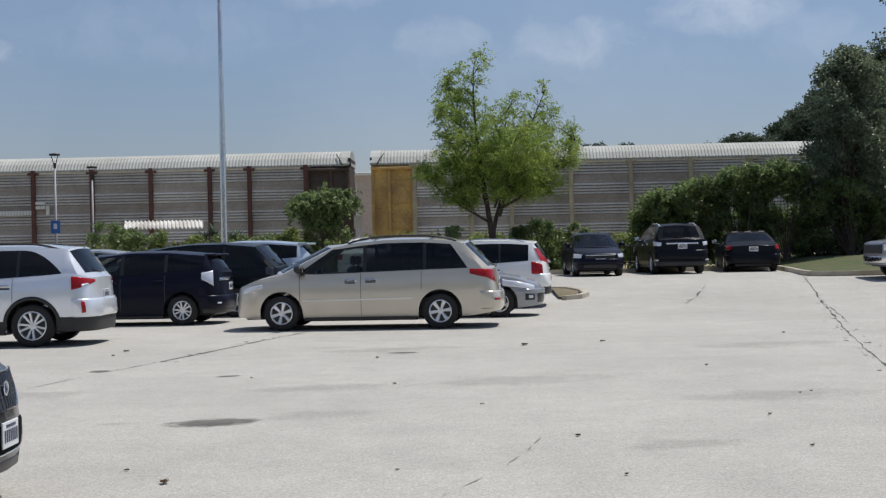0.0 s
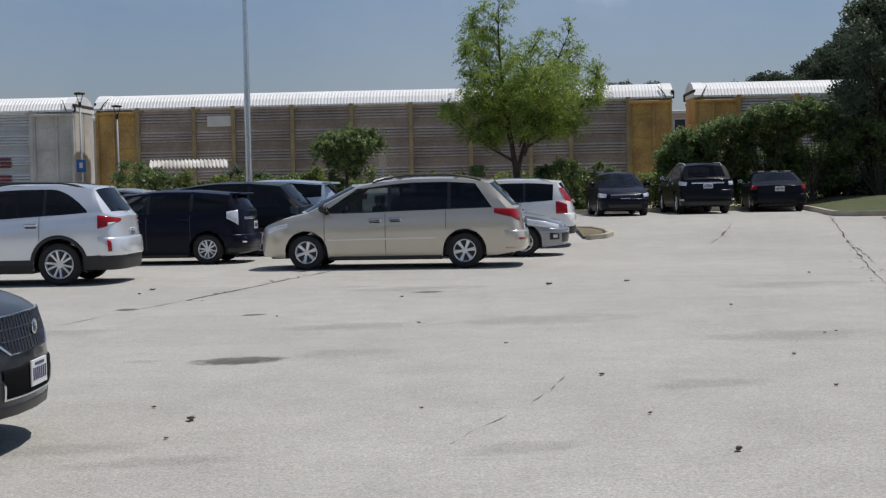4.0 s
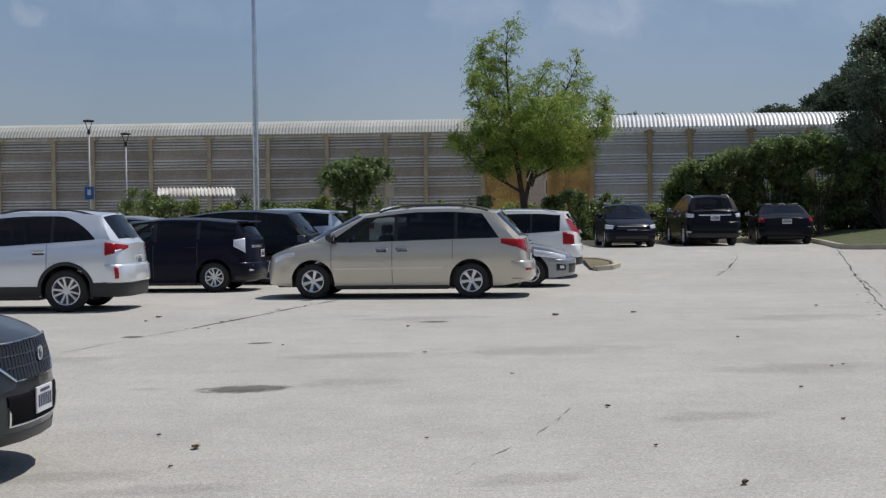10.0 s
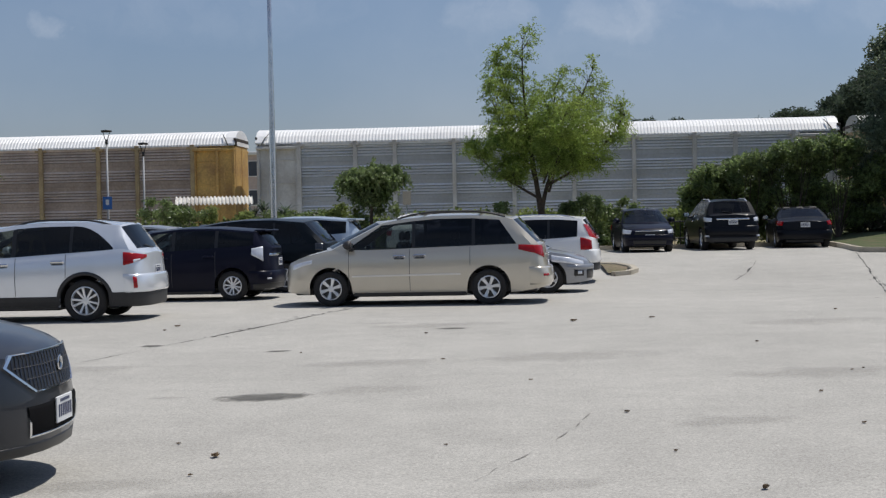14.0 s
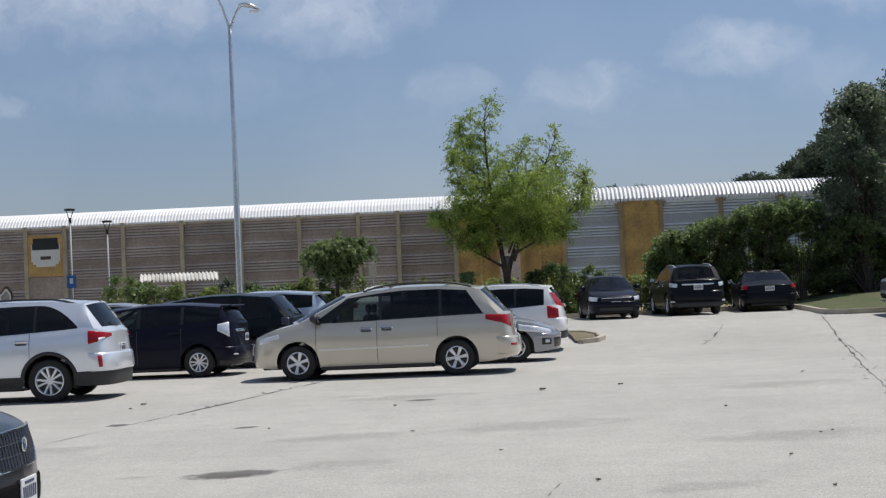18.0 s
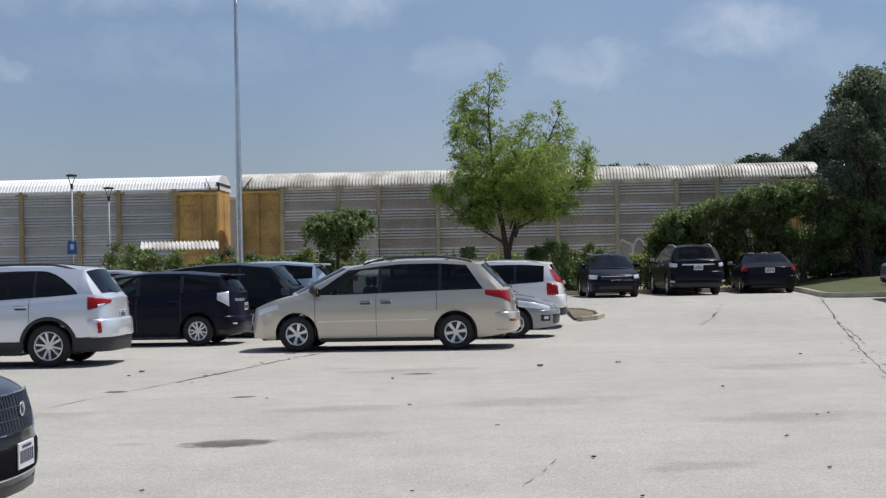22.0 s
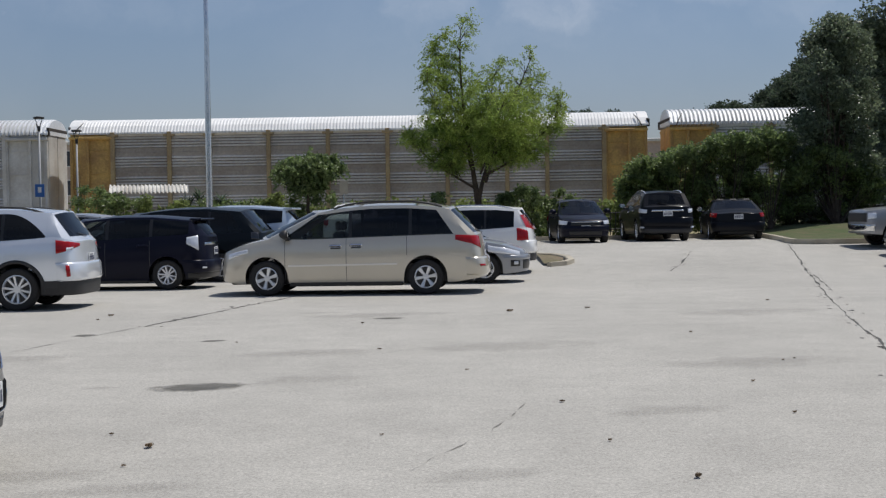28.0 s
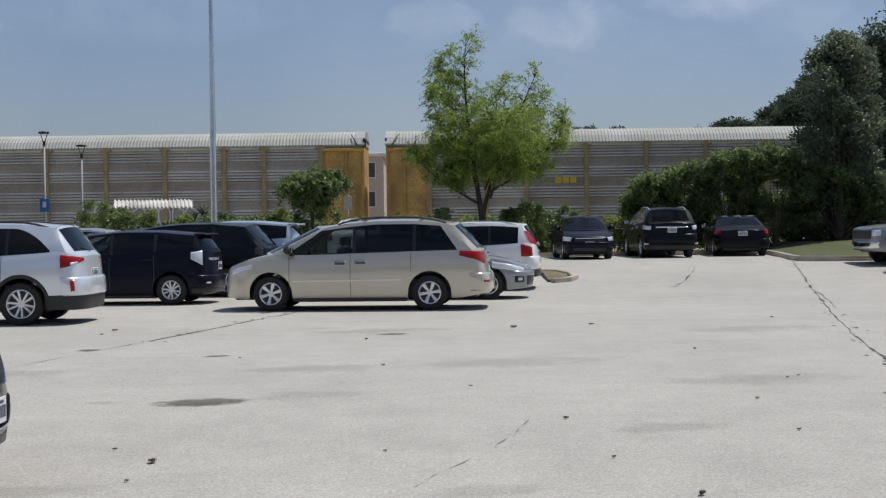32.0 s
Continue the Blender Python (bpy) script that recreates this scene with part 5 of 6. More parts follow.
        part("grille_frame", Geo().grid([walk_ring(1.03, 0.0), walk_ring(1.025, 0.014), walk_ring(0.965, 0.014), walk_ring(0.955, 0.0)], close=True).mesh("grille_frame", M["chrome"]), gr, "chrome frame")
        for i in range(-13, 14):
            a = i * 2.5
            hi, lo = 0.82, 0.61 + max(0, abs(a) - 16) * 0.0098
            if hi - lo > 0.03:
                rows = [[skin(1, a - 0.35, z, 0.006), skin(1, a, z, 0.011), skin(1, a + 0.35, z, 0.006)] for z in np.linspace(lo, hi, 6)]
                part("grille_bar", Geo().grid(rows).mesh("grille_bar", M["dark_chrome"]), gr)
        for j in (3, 6):
            z = 0.61 + 0.0233 * j
            e = 16 + 19 * (z - 0.6) / 0.19 if z < 0.79 else 30
            rows = [[skin(1, q, z - 0.003, 0.006), skin(1, q, z, 0.012), skin(1, q, z + 0.003, 0.006)] for q in np.linspace(-e * 0.95, e * 0.95, 14)]
            part("grille_bar", Geo().grid(rows).mesh("grille_bar", M["dark_plastic"]), gr)
        for a, z, rad in ((50, 0.785, 0.022), (61, 0.8, 0.034), (77, 0.825, 0.036), (92, 0.85, 0.03)):
            for sg in (1, -1):
                c = Vector(skin(1, sg * a, z, -0.012))
                part("lamp_projector", Geo().lathe([(rad * math.sin(q), -rad * math.cos(q)) for q in np.linspace(0.02, 3.12, 9)], 16, "x", c).mesh("lamp_projector", M["chrome"], True), root, "bright round projector lens")
        p = skin(1, 3, 0.73, 0.012)
        part("badge", Geo().lathe([(0.036, 0.0), (0.05, 0.01), (0.042, 0.016), (0.034, 0.01)], 18, "x", p).mesh("badge", M["chrome"], True), gr, "plain round chrome emblem")

    def strip(nm, d0, d1, z0, z1, material, off=0.004, lab="", n=8):
        for sg in (1, -1):
            rows = []
            for i in range(n + 1):
                d = lerp(d0, d1, i / n)
                p, q = lerp(z0[0], z0[1], i / n), lerp(z1[0], z1[1], i / n)
                rows.append([(X(d), sg * (side(d, p) - 0.012), p)] + [(X(d), sg * (side(d, lerp(p, q, k)) + off), lerp(p, q, k)) for k in (0.03, 0.5, 0.97)] + [(X(d), sg * (side(d, q) - 0.012), q)])
            part(nm, Geo().grid(rows, flip=sg > 0).mesh(nm, material), root, lab)

    for d, z0, z1 in s.get("gaps", ()):
        for sg in (1, -1):
            rows = [[(X(d + o), sg * (side(d, z) + f), z) for o, f in ((-0.005, 0.001), (-0.0035, 0.003), (0.0035, 0.003), (0.005, 0.001))] for z in np.linspace(z0, z1, 16)]
            part("door_gap", Geo().grid(rows, flip=sg < 0).mesh("door_gap", M["gap"]), root)
    for nm, d0, d1, z0, z1, mt, off in s.get("strips", ()):
        strip(nm, d0, d1, z0, z1, body if mt == "body" else M[mt], off)
    if s.get("flare"):
        for w in axles:
            for sg in (1, -1):
                rows = []
                for i in range(19):
                    a = math.radians(-8 + 196 * i / 18)
                    row = []
                    for rad, off in ((ra - 0.004, -0.03), (ra, 0.014), (ra + s["flare"], 0.012), (ra + s["flare"] + 0.006, -0.008)):
                        d, z = w - rad * math.cos(a), max(gc, r + rad * math.sin(a))
                        row.append((X(d), sg * (side(d, z) + off), z))
                    rows.append(row)
                part("wheel_arch_trim", Geo().grid(rows, flip=sg > 0).mesh("wheel_arch_trim", M["dark_plastic"], True), root)
    for d, z in s.get("handles", ()):
        for sg in (1, -1):
            y = sg * (side(d, z) + 0.012)
            if s.get("chrome_handles"):
                # no hollow here: a dark block paints the shade behind the handle
                part("handle_shade", Geo().box(X(d + 0.1), X(d - 0.1), y - 0.016, y - sg * 0.002, z - 0.055, z + 0.03, 0.006).mesh("handle_shade", M["dark_plastic"]), root, "dark block in place of the shade in the handle cup")
            part("door_handle", Geo().box(X(d + 0.12), X(d - 0.12), y - 0.028, y + 0.028, z - 0.029, z + 0.029, 0.016).mesh("door_handle", M["chrome"] if s.get("chrome_handles") else body), root)
    for sg in (1, -1):
        d = ab + s.get("mirror", 0.42)
        z, y = line(sh, d) + 0.1, W / 2 * 0.93
        rows = []
        for k in range(9):
            q = math.pi * k / 8
            w, hh = 0.02 + 0.1 * math.sin(q) ** 0.6, 0.015 + 0.075 * math.sin(q) ** 0.5
            rows.append([(X(d) + 0.02 + w * math.cos(a) * (1.1 if math.cos(a) > 0 else 0.45), sg * (y + 0.03 + 0.23 * k / 8), z + hh * math.sin(a)) for a in (2 * math.pi * i / 14 for i in range(14))])
        g = Geo().grid(rows, close=True, flip=sg < 0)
        g.face(rows[0]), g.face(rows[-1])
        mi = part("wing_mirror", g.mesh("wing_mirror", M[s["mirror_mat"]] if s.get("mirror_mat") else body, True), root)
        part("mirror_foot", Geo().box(X(d) - 0.04, X(d) + 0.05, sg * (y - 0.06), sg * (y + 0.1), z - 0.12, z - 0.05, 0.015).mesh("mirror_foot", M["black_trim"]), mi)
        part("mirror_glass", Geo().box(X(d) - 0.035, X(d) - 0.025, sg * (y + 0.06), sg * (y + 0.23), z - 0.055, z + 0.055, 0.003).mesh("mirror_glass", M["chrome"]), mi)
    for end, z in s.get("plates", ()):
        x = X(0) + lean(0, z) + 0.012 if end > 0 else X(L) + lean(L, z) - 0.012
        y0 = s.get("plate_y", 0.0)
        k = end * 0.006
        pl = part("number_plate", Geo().box(x - 0.006, x + 0.006, y0 - 0.155, y0 + 0.155, z - 0.08, z + 0.08, 0.004).mesh("number_plate", M["plate"]), root, "white plate with illegible dark marks")
        for yy, hw, z0, z1 in [(y0, 0.09, 0.045, 0.062)] + [(y0 - 0.117 + 0.039 * j, 0.011, -0.045, 0.03) for j in range(7)]:
            part("plate_mark", Geo().box(x + k, x + k * 1.5, yy - hw, yy + hw, z + z0, z + z1).mesh("plate_mark", M["plate_ink"]), pl)
    if s.get("rails"):
        for sg in (1, -1):
            pts = [(X(lerp(rf + 0.25, rr - 0.12, k)), sg * (wr - 0.05), line(roof, lerp(rf + 0.25, rr - 0.12, k)) + s.get("rail_base", 0.02) + 0.055 * min(1, 6 * k, 6 * (1 - k))) for k in np.linspace(0, 1, 9)]
            part("roof_rail", Geo().tube(pts, [0.018] * 9).mesh("roof_rail", M[s["rails"]], True), root)
    for k in s.get("bars", ()):
        d = lerp(rf, rr, k)
        part("roof_bar", Geo().box(X(d) - 0.025, X(d) + 0.025, -wr + 0.05, wr - 0.05, line(roof, d) + 0.055, line(roof, d) + 0.08, 0.008).mesh("roof_bar", M["dark_plastic"]), root)
    if s.get("spoiler"):
        x = X(rr + s.get("cr", 0.07))
        part("spoiler", Geo().box(x - s["spoiler"], x + 0.12, -wr + 0.04, wr - 0.04, line(roof, rr) + 0.0, line(roof, rr) + 0.045, 0.015).mesh("spoiler", body), root)
    if s.get("wiper"):
        p = [screen(False, 0.0, s.get("rear_from", 0.12)), screen(False, 0.45, s.get("rear_from", 0.12) + 0.12)]
        part("rear_wiper", Geo().tube([Vector(q) + Vector((-0.02, 0, 0)) for q in p], [0.012, 0.008], 5).mesh("rear_wiper", M["black_trim"]), root)
    root.matrix_basis = m
    return root
# ---------------------------------------------------------------- parked vehicles
P_GOLD = paint("champagne_paint", (0.64, 0.59, 0.495), 0.38, 0.28, 1.0)
P_SILVER = paint("silver_paint", (0.83, 0.865, 0.92), 0.42, 0.26, 1.0)
P_NAVY = paint("navy_paint", (0.007, 0.008, 0.02), coat=0.1, spec=0.12)
P_BLACK = paint("black_paint", (0.007, 0.008, 0.012), coat=0.14, spec=0.12)
P_TEAL = paint("dark_teal_paint", (0.008, 0.012, 0.017), 0.0, coat=0.14, spec=0.12)
P_BLUE = paint("ice_blue_paint", (0.42, 0.5, 0.6), 0.3)
P_WHITE = paint("white_paint", (0.9, 0.9, 0.89))
P_GREY = paint("grey_paint", (0.33, 0.34, 0.36), 0.4)
P_CHAR = paint("charcoal_paint", (0.03, 0.033, 0.04), 0.35, 0.3, coat=0.55)

VAN = dict(bumpers=(("rear_bumper", -1, 92, 0.36, 0.7, 0.05),), L=5.17, W=1.965, H=1.75, wb=3.03, fo=1.0, r=0.335, gc=0.23, spokes=6, RF=0.75, RR=0.35,
           shoulder=[(0, 0.72), (0.12, 0.83), (0.5, 0.96), (1.0, 1.07), (1.8, 1.06), (4.5, 1.13), (5.17, 1.12)],
           cabin=(1.0, 2.02, 4.46, 5.08), tail=2.1, rear_share=0.97, rear_from=0.1, rear_to=0.93, roof=[(2.0, 1.57), (2.4, 1.64), (3.0, 1.69), (3.7, 1.69), (4.46, 1.62)], wr=0.78, cf=0.22,
           windows=[(0.07, 0.385), (0.4, 0.665), (0.68, 0.875)], pane=(0.03, 0.9), lean_rear=0.2, seats=((1.75, 2), (2.75, 2), (3.7, 2)), rails="dark_plastic", bars=(0.3, 0.75),
           gaps=((1.36, 0.3, 1.04), (2.53, 0.28, 1.07), (3.68, 0.75, 1.1)), handles=((2.33, 0.93), (2.72, 0.94)), chrome_handles=True, wiper=True,
           patches=(("headlight", 1, 54, 86, (0.7, 0.82), (0.8, 0.89), "clear_lens", "clear headlight"), ("taillight", -1, 36, 112, (0.86, 1.03), (1.1, 1.12), "red_lens", "red taillight"), ("rear_reflector", -1, 40, 62, (0.52, 0.52), (0.57, 0.57), "red_lens", "red reflector")),
           centred=(("grille", 1, 30, (0.56, 0.56), (0.68, 0.68), "black_trim", "dark grille"), ("bumper_cover", -1, 80, (0.5, 0.5), (0.66, 0.66), "bumper_van", "")),
           strips=(("side_moulding", 1.42, 3.5, (0.55, 0.57), (0.585, 0.605), "moulding", 0.012),), plates=((-1, 0.86),))
M["bumper_van"] = P_GOLD
M["moulding"] = paint("pale_gold_moulding", (0.86, 0.83, 0.77), 0.1)
SUV = dict(bumpers=(("rear_bumper", -1, 88, 0.49, 0.8, 0.045),), L=4.685, W=1.885, H=1.70, wb=2.70, fo=0.94, r=0.36, gc=0.26, spokes=10, RF=0.6, RR=0.42, rim=0.68, flare=0.055,
           shoulder=[(0, 0.78), (0.12, 0.9), (0.5, 1.0), (1.15, 1.1), (2.2, 1.1), (3.9, 1.2), (4.35, 1.24), (4.685, 1.14)],
           cabin=(1.04, 2.1, 4.2, 4.6), rails="dark_plastic", rail_base=-0.012, roof=[(2.1, 1.6), (2.45, 1.665), (2.9, 1.695), (3.6, 1.685), (4.2, 1.625)], wr=0.74, cf=0.2,
           windows=[(0.07, 0.375), (0.395, 0.655), (0.67, 0.87)], pane=(0.03, 0.88), seats=((1.85, 2), (2.85, 3)), wiper=True, chrome_handles=True, taper=True, mirror=0.6, rear_share=0.96, rear_from=0.16, rear_to=0.94,
           gaps=((1.3, 0.45, 1.08), (2.45, 0.45, 1.1), (3.32, 0.75, 1.16)), handles=((2.22, 0.98), (3.18, 1.02)),
           patches=(("headlight", 1, 45, 95, (0.72, 0.8), (0.86, 0.94), "smoked_lens", "headlight"), ("taillight", -1, 24, 87, (1.07, 0.95), (1.12, 1.175), "red_lens", "red taillight"), ("reverse_lamp", -1, 46, 66, (1.035, 0.99), (1.06, 1.045), "clear_lens", "clear reversing lamp"), ("rear_reflector", -1, 62, 71, (0.56, 0.56), (0.76, 0.76), "red_lens", "upright red reflector")),
           centred=(("rear_valance", -1, 90, (0.25, 0.25), (0.5, 0.5), "dark_plastic", "dark grey plastic valance"), ("front_valance", 1, 85, (0.3, 0.3), (0.46, 0.46), "dark_plastic", ""), ("grille", 1, 30, (0.6, 0.6), (0.74, 0.74), "black_trim", "")),
           strips=(("sill_cladding", 1.36, 3.2, (0.27, 0.27), (0.44, 0.44), "dark_plastic", 0.012), ("bumper_cladding", 4.05, 4.34, (0.25, 0.25), (0.5, 0.5), "dark_plastic", 0.011)), plates=((-1, 0.86),))
WAGON = dict(bumpers=(("rear_bumper", -1, 86, 0.35, 0.62, 0.03),), L=4.58, W=1.775, H=1.575, wb=2.78, fo=0.93, r=0.315, gc=0.2, spokes=10, RF=0.7, RR=0.6, nr=2.8, rear_share=0.95,
             shoulder=[(0, 0.66), (0.12, 0.78), (0.5, 0.9), (1.0, 0.99), (1.8, 1.02), (4.2, 1.16), (4.62, 1.1)],
             cabin=(0.95, 1.95, 4.2, 4.55), roof=[(1.95, 1.47), (2.6, 1.535), (3.4, 1.525), (4.2, 1.45)], wr=0.74, cf=0.22,
             windows=[(0.08, 0.40), (0.42, 0.66), (0.68, 0.9)], seats=((1.75, 2), (2.7, 3)), spoiler=0.13, wiper=True,
             gaps=((1.25, 0.3, 0.98), (2.4, 0.3, 1.0), (3.35, 0.5, 1.04)), handles=((2.2, 0.9), (3.2, 0.93)),
             patches=(("headlight", 1, 45, 95, (0.6, 0.7), (0.74, 0.86), "clear_lens", "clear headlight"), ("taillight", -1, 54, 80, (0.82, 0.96), (1.14, 1.1), "clear_lens", "clear bluish taillight"), ("rear_reflector", -1, 40, 50, (0.44, 0.44), (0.475, 0.475), "clear_lens", "pale reflector")),
             centred=(("bumper_lip", -1, 80, (0.24, 0.24), (0.36, 0.36), "black_trim", ""), ("chrome_bar", -1, 36, (0.93, 0.93), (0.985, 0.985), "chrome", "chrome strip across the tailgate")), plates=((-1, 0.8),))
TALL = dict(SUV, L=4.8, W=1.86, H=1.6, wb=2.76, shoulder=[(d, z - 0.1) for d, z in SUV["shoulder"]], roof=[(d, z - 0.08) for d, z in SUV["roof"]], taper=False, windows=[(0.07, 0.375), (0.395, 0.655), (0.67, 0.86)], flare=0.0, strips=(), RR=0.4, rails="chrome",
            patches=(("headlight", 1, 45, 95, (0.7, 0.78), (0.84, 0.92), "clear_lens", "headlight"), ("taillight", -1, 60, 92, (0.78, 0.8), (1.02, 1.1), "red_lens", "red taillight")), pillar_lights=((0.955, 0.995, 0.0, 0.72),),
            centred=(("rear_valance", -1, 80, (0.3, 0.3), (0.48, 0.48), "dark_plastic", ""),))
HATCH = dict(bumpers=(("front_bumper", 1, 78, 0.5, 0.6, 0.03),), L=4.45, W=1.755, H=1.46, wb=2.64, fo=0.93, r=0.32, gc=0.2, spokes=5, RF=0.75, RR=0.4, lean_front=0.2,
             shoulder=[(0, 0.56), (0.1, 0.68), (0.5, 0.82), (1.1, 0.92), (2.0, 0.95), (4.0, 1.02), (4.45, 0.9)],
             cabin=(1.1, 2.1, 3.75, 4.3), roof=[(2.1, 1.36), (2.7, 1.43), (3.3, 1.42), (3.75, 1.36)], wr=0.72, cf=0.22,
             windows=[(0.12, 0.44), (0.46, 0.74), (0.77, 0.9)], seats=((1.85, 2), (2.7, 3)),
             gaps=((1.35, 0.3, 0.93), (2.4, 0.3, 0.95)), handles=((2.2, 0.84), (3.1, 0.87)),
             patches=(("headlight", 1, 44, 100, (0.58, 0.68), (0.68, 0.82), "clear_lens", "swept headlight"), ("fog_light", 1, 46, 66, (0.36, 0.36), (0.48, 0.5), "black_trim", "round fog lamp recess"), ("fog_lamp", 1, 51, 60, (0.4, 0.4), (0.47, 0.47), "clear_lens", ""), ("taillight", -1, 48, 98, (0.74, 0.78), (0.9, 0.94), "red_lens", "")),
             centred=(("grille", 1, 36, (0.3, 0.3), (0.5, 0.5), "black_trim", "wide dark grille"), ("badge", 1, 5, (0.56, 0.56), (0.62, 0.62), "chrome", "")), plates=((1, 0.5),))
SEDAN = dict(bumpers=(("rear_bumper", -1, 85, 0.28, 0.6, 0.04), ("front_bumper", 1, 75, 0.4, 0.57, 0.035)), L=4.5, W=1.755, H=1.435, wb=2.7, fo=0.9, r=0.315, gc=0.19, spokes=5, RF=0.6, RR=0.45, lean_front=0.1, lean_rear=0.05,
             shoulder=[(0, 0.62), (0.1, 0.72), (0.5, 0.82), (1.15, 0.93), (2.0, 0.95), (3.6, 0.99), (4.3, 0.98), (4.5, 0.88)], deck=3.85,
             cabin=(1.1, 2.05, 3.2, 3.95), roof=[(2.05, 1.35), (2.5, 1.405), (3.0, 1.39), (3.2, 1.36)], wr=0.72, cf=0.2,
             windows=[(0.12, 0.46), (0.48, 0.78)], seats=((1.8, 2), (2.65, 3)),
             gaps=((1.3, 0.3, 0.93), (2.35, 0.3, 0.95)), handles=((2.15, 0.84), (3.0, 0.86)),
             patches=(("headlight", 1, 42, 86, (0.6, 0.62), (0.72, 0.76), "clear_lens", "clear headlight"), ("taillight", -1, 40, 98, (0.7, 0.72), (0.88, 0.9), "red_lens", "red taillight")),
             centred=(("grille", 1, 30, (0.58, 0.58), (0.68, 0.68), "black_trim", "dark grille"), ("chrome_bar", 1, 30, (0.68, 0.68), (0.705, 0.705), "chrome", "chrome grille bar"), ("lower_grille", 1, 34, (0.27, 0.27), (0.4, 0.4), "black_trim", "")), plates=((1, 0.5), (-1, 0.78)))
LUX = dict(SUV, L=4.77, W=1.82, wb=2.74, flare=0.0, strips=(), rails="alloy", rear_share=0.8,
           patches=(("headlight", 1, 45, 95, (0.7, 0.78), (0.84, 0.92), "clear_lens", "headlight"), ("taillight", -1, 42, 98, (0.94, 0.96), (1.06, 1.1), "clear_lens", "clear taillight"), ("rear_reflector", -1, 56, 76, (0.44, 0.44), (0.5, 0.5), "clear_lens", "")),
           centred=(("chrome_bar", -1, 26, (1.0, 1.0), (1.05, 1.05), "chrome", "chrome strip over the plate"), ("rear_valance", -1, 80, (0.28, 0.28), (0.42, 0.42), "dark_plastic", "")), plates=((-1, 0.92),))
BIG = dict(SEDAN, bumpers=(), L=5.1, W=1.93, H=1.54, wb=2.87, fo=1.02, r=0.355, gc=0.23, RF=0.72, nf=2.35, RR=0.5, lean_front=0.22,
           shoulder=[(0, 0.75), (0.05, 0.8), (0.3, 0.87), (0.8, 0.97), (1.3, 1.04), (2.2, 1.05), (4.0, 1.1), (4.8, 1.08), (5.1, 0.98)], deck=4.35,
           cabin=(1.25, 2.25, 3.55, 4.45), roof=[(2.25, 1.43), (2.8, 1.5), (3.3, 1.49), (3.55, 1.45)], spokes=10, rim=0.76,
           gaps=((1.5, 0.35, 0.97), (2.6, 0.35, 1.02)), handles=((2.35, 0.92), (3.3, 0.95)), crown=0.075,
           patches=(("headlight", 1, 42, 114, (0.725, 0.755), (0.825, 0.93), "smoked_lens", "dark projector headlight"), ("lamp_brow", 1, 44, 112, (0.81, 0.905), (0.818, 0.915), "chrome", "thin chrome strip"), ("intake_trim", 1, 24, 25.2, (0.34, 0.34), (0.44, 0.46), "chrome", "chrome trim"), ("fog_recess", 1, 52, 74, (0.40, 0.41), (0.487, 0.5), "void", "fog lamp recess"), ("fog_recess", 1, 43, 52, (0.478, 0.40), (0.487, 0.487), "void", "fog lamp recess"), ("fog_trim", 1, 52, 70, (0.388, 0.398), (0.397, 0.407), "chrome", "chrome trim"), ("fog_trim", 1, 44.5, 52, (0.455, 0.388), (0.463, 0.397), "chrome", "chrome trim"), ("taillight", -1, 40, 98, (0.7, 0.72), (0.88, 0.9), "red_lens", "")),
           centred=(("lower_intake", 1, 25, (0.35, 0.35), (0.52, 0.52), "void", "black lower intake"), ("intake_trim", 1, 25, (0.335, 0.335), (0.348, 0.348), "chrome", "chrome trim"), ("splitter", 1, 88, (0.235, 0.235), (0.3, 0.3), "black_trim", "dark splitter")), plates=((1, 0.46),), mesh_grille=True)


def parked(name, spec, body, label, x, y, turn, lift=0.0):
    return vehicle(name, spec, body, label, "car", pose(x, y, height(x, y) + lift, 0, 0, turn))


parked("minivan", dict(VAN, mirror_mat="dark_plastic"), P_GOLD, "champagne gold minivan with dark rear windows, parked", -1.43, 26.53, 180 - 5)
parked("suv", SUV, P_SILVER, "silver sport utility vehicle with dark plastic cladding, parked", -8.18, 23.6, 180 - 1)
parked("wagon", WAGON, P_NAVY, "glossy navy black hatchback wagon, parked beside others", -6.86, 29.4, 180 - 4)
parked("dark_minivan", dict(VAN, rails=None, bars=(), centred=(), patches=(("headlight", 1, 52, 96, (0.68, 0.84), (0.79, 0.88), "clear_lens", ""), ("taillight", -1, 70, 93, (0.96, 0.98), (1.12, 1.14), "smoked_lens", "dark taillight"))), P_TEAL, "dark teal minivan parked in the row", -6.2, 32.6, 180 - 5)
parked("blue_wagon", dict(WAGON, L=4.5, shoulder=[(d, z + 0.08) for d, z in WAGON["shoulder"]], roof=[(d, z + 0.12) for d, z in WAGON["roof"]]), P_BLUE, "pale metallic blue family car parked in the row", -5.55, 35.4, 180 - 5)
parked("hatchback", HATCH, P_GREY, "metallic grey hatchback, nose out of its bay", -0.02, 30.0, -6)
parked("white_suv", dict(TALL, L=4.6), P_WHITE, "white sport utility vehicle with tall red taillights", 0.36, 33.8, 180 - 6)
parked("sedan", dict(SEDAN, W=1.66), P_NAVY, "dark navy saloon facing the aisle", 5.06, 46.2, -90 + 1)
parked("black_suv", dict(LUX, W=1.78, roof=[(d, z - 0.04) for d, z in LUX["roof"]]), P_BLACK, "glossy black sport utility vehicle, rear to the aisle", 7.83, 47.1, 90 + 2)
parked("black_sedan", dict(SEDAN, L=4.8, W=1.84, roof=[(d, z - 0.05) for d, z in SEDAN["roof"]], patches=SEDAN["patches"][:1] + (("taillight", -1, 46, 98, (0.76, 0.78), (0.9, 0.92), "red_lens", "red taillight"),)), P_BLACK, "black saloon with red taillights, rear to the aisle", 10.75, 48.2, 90 - 6)
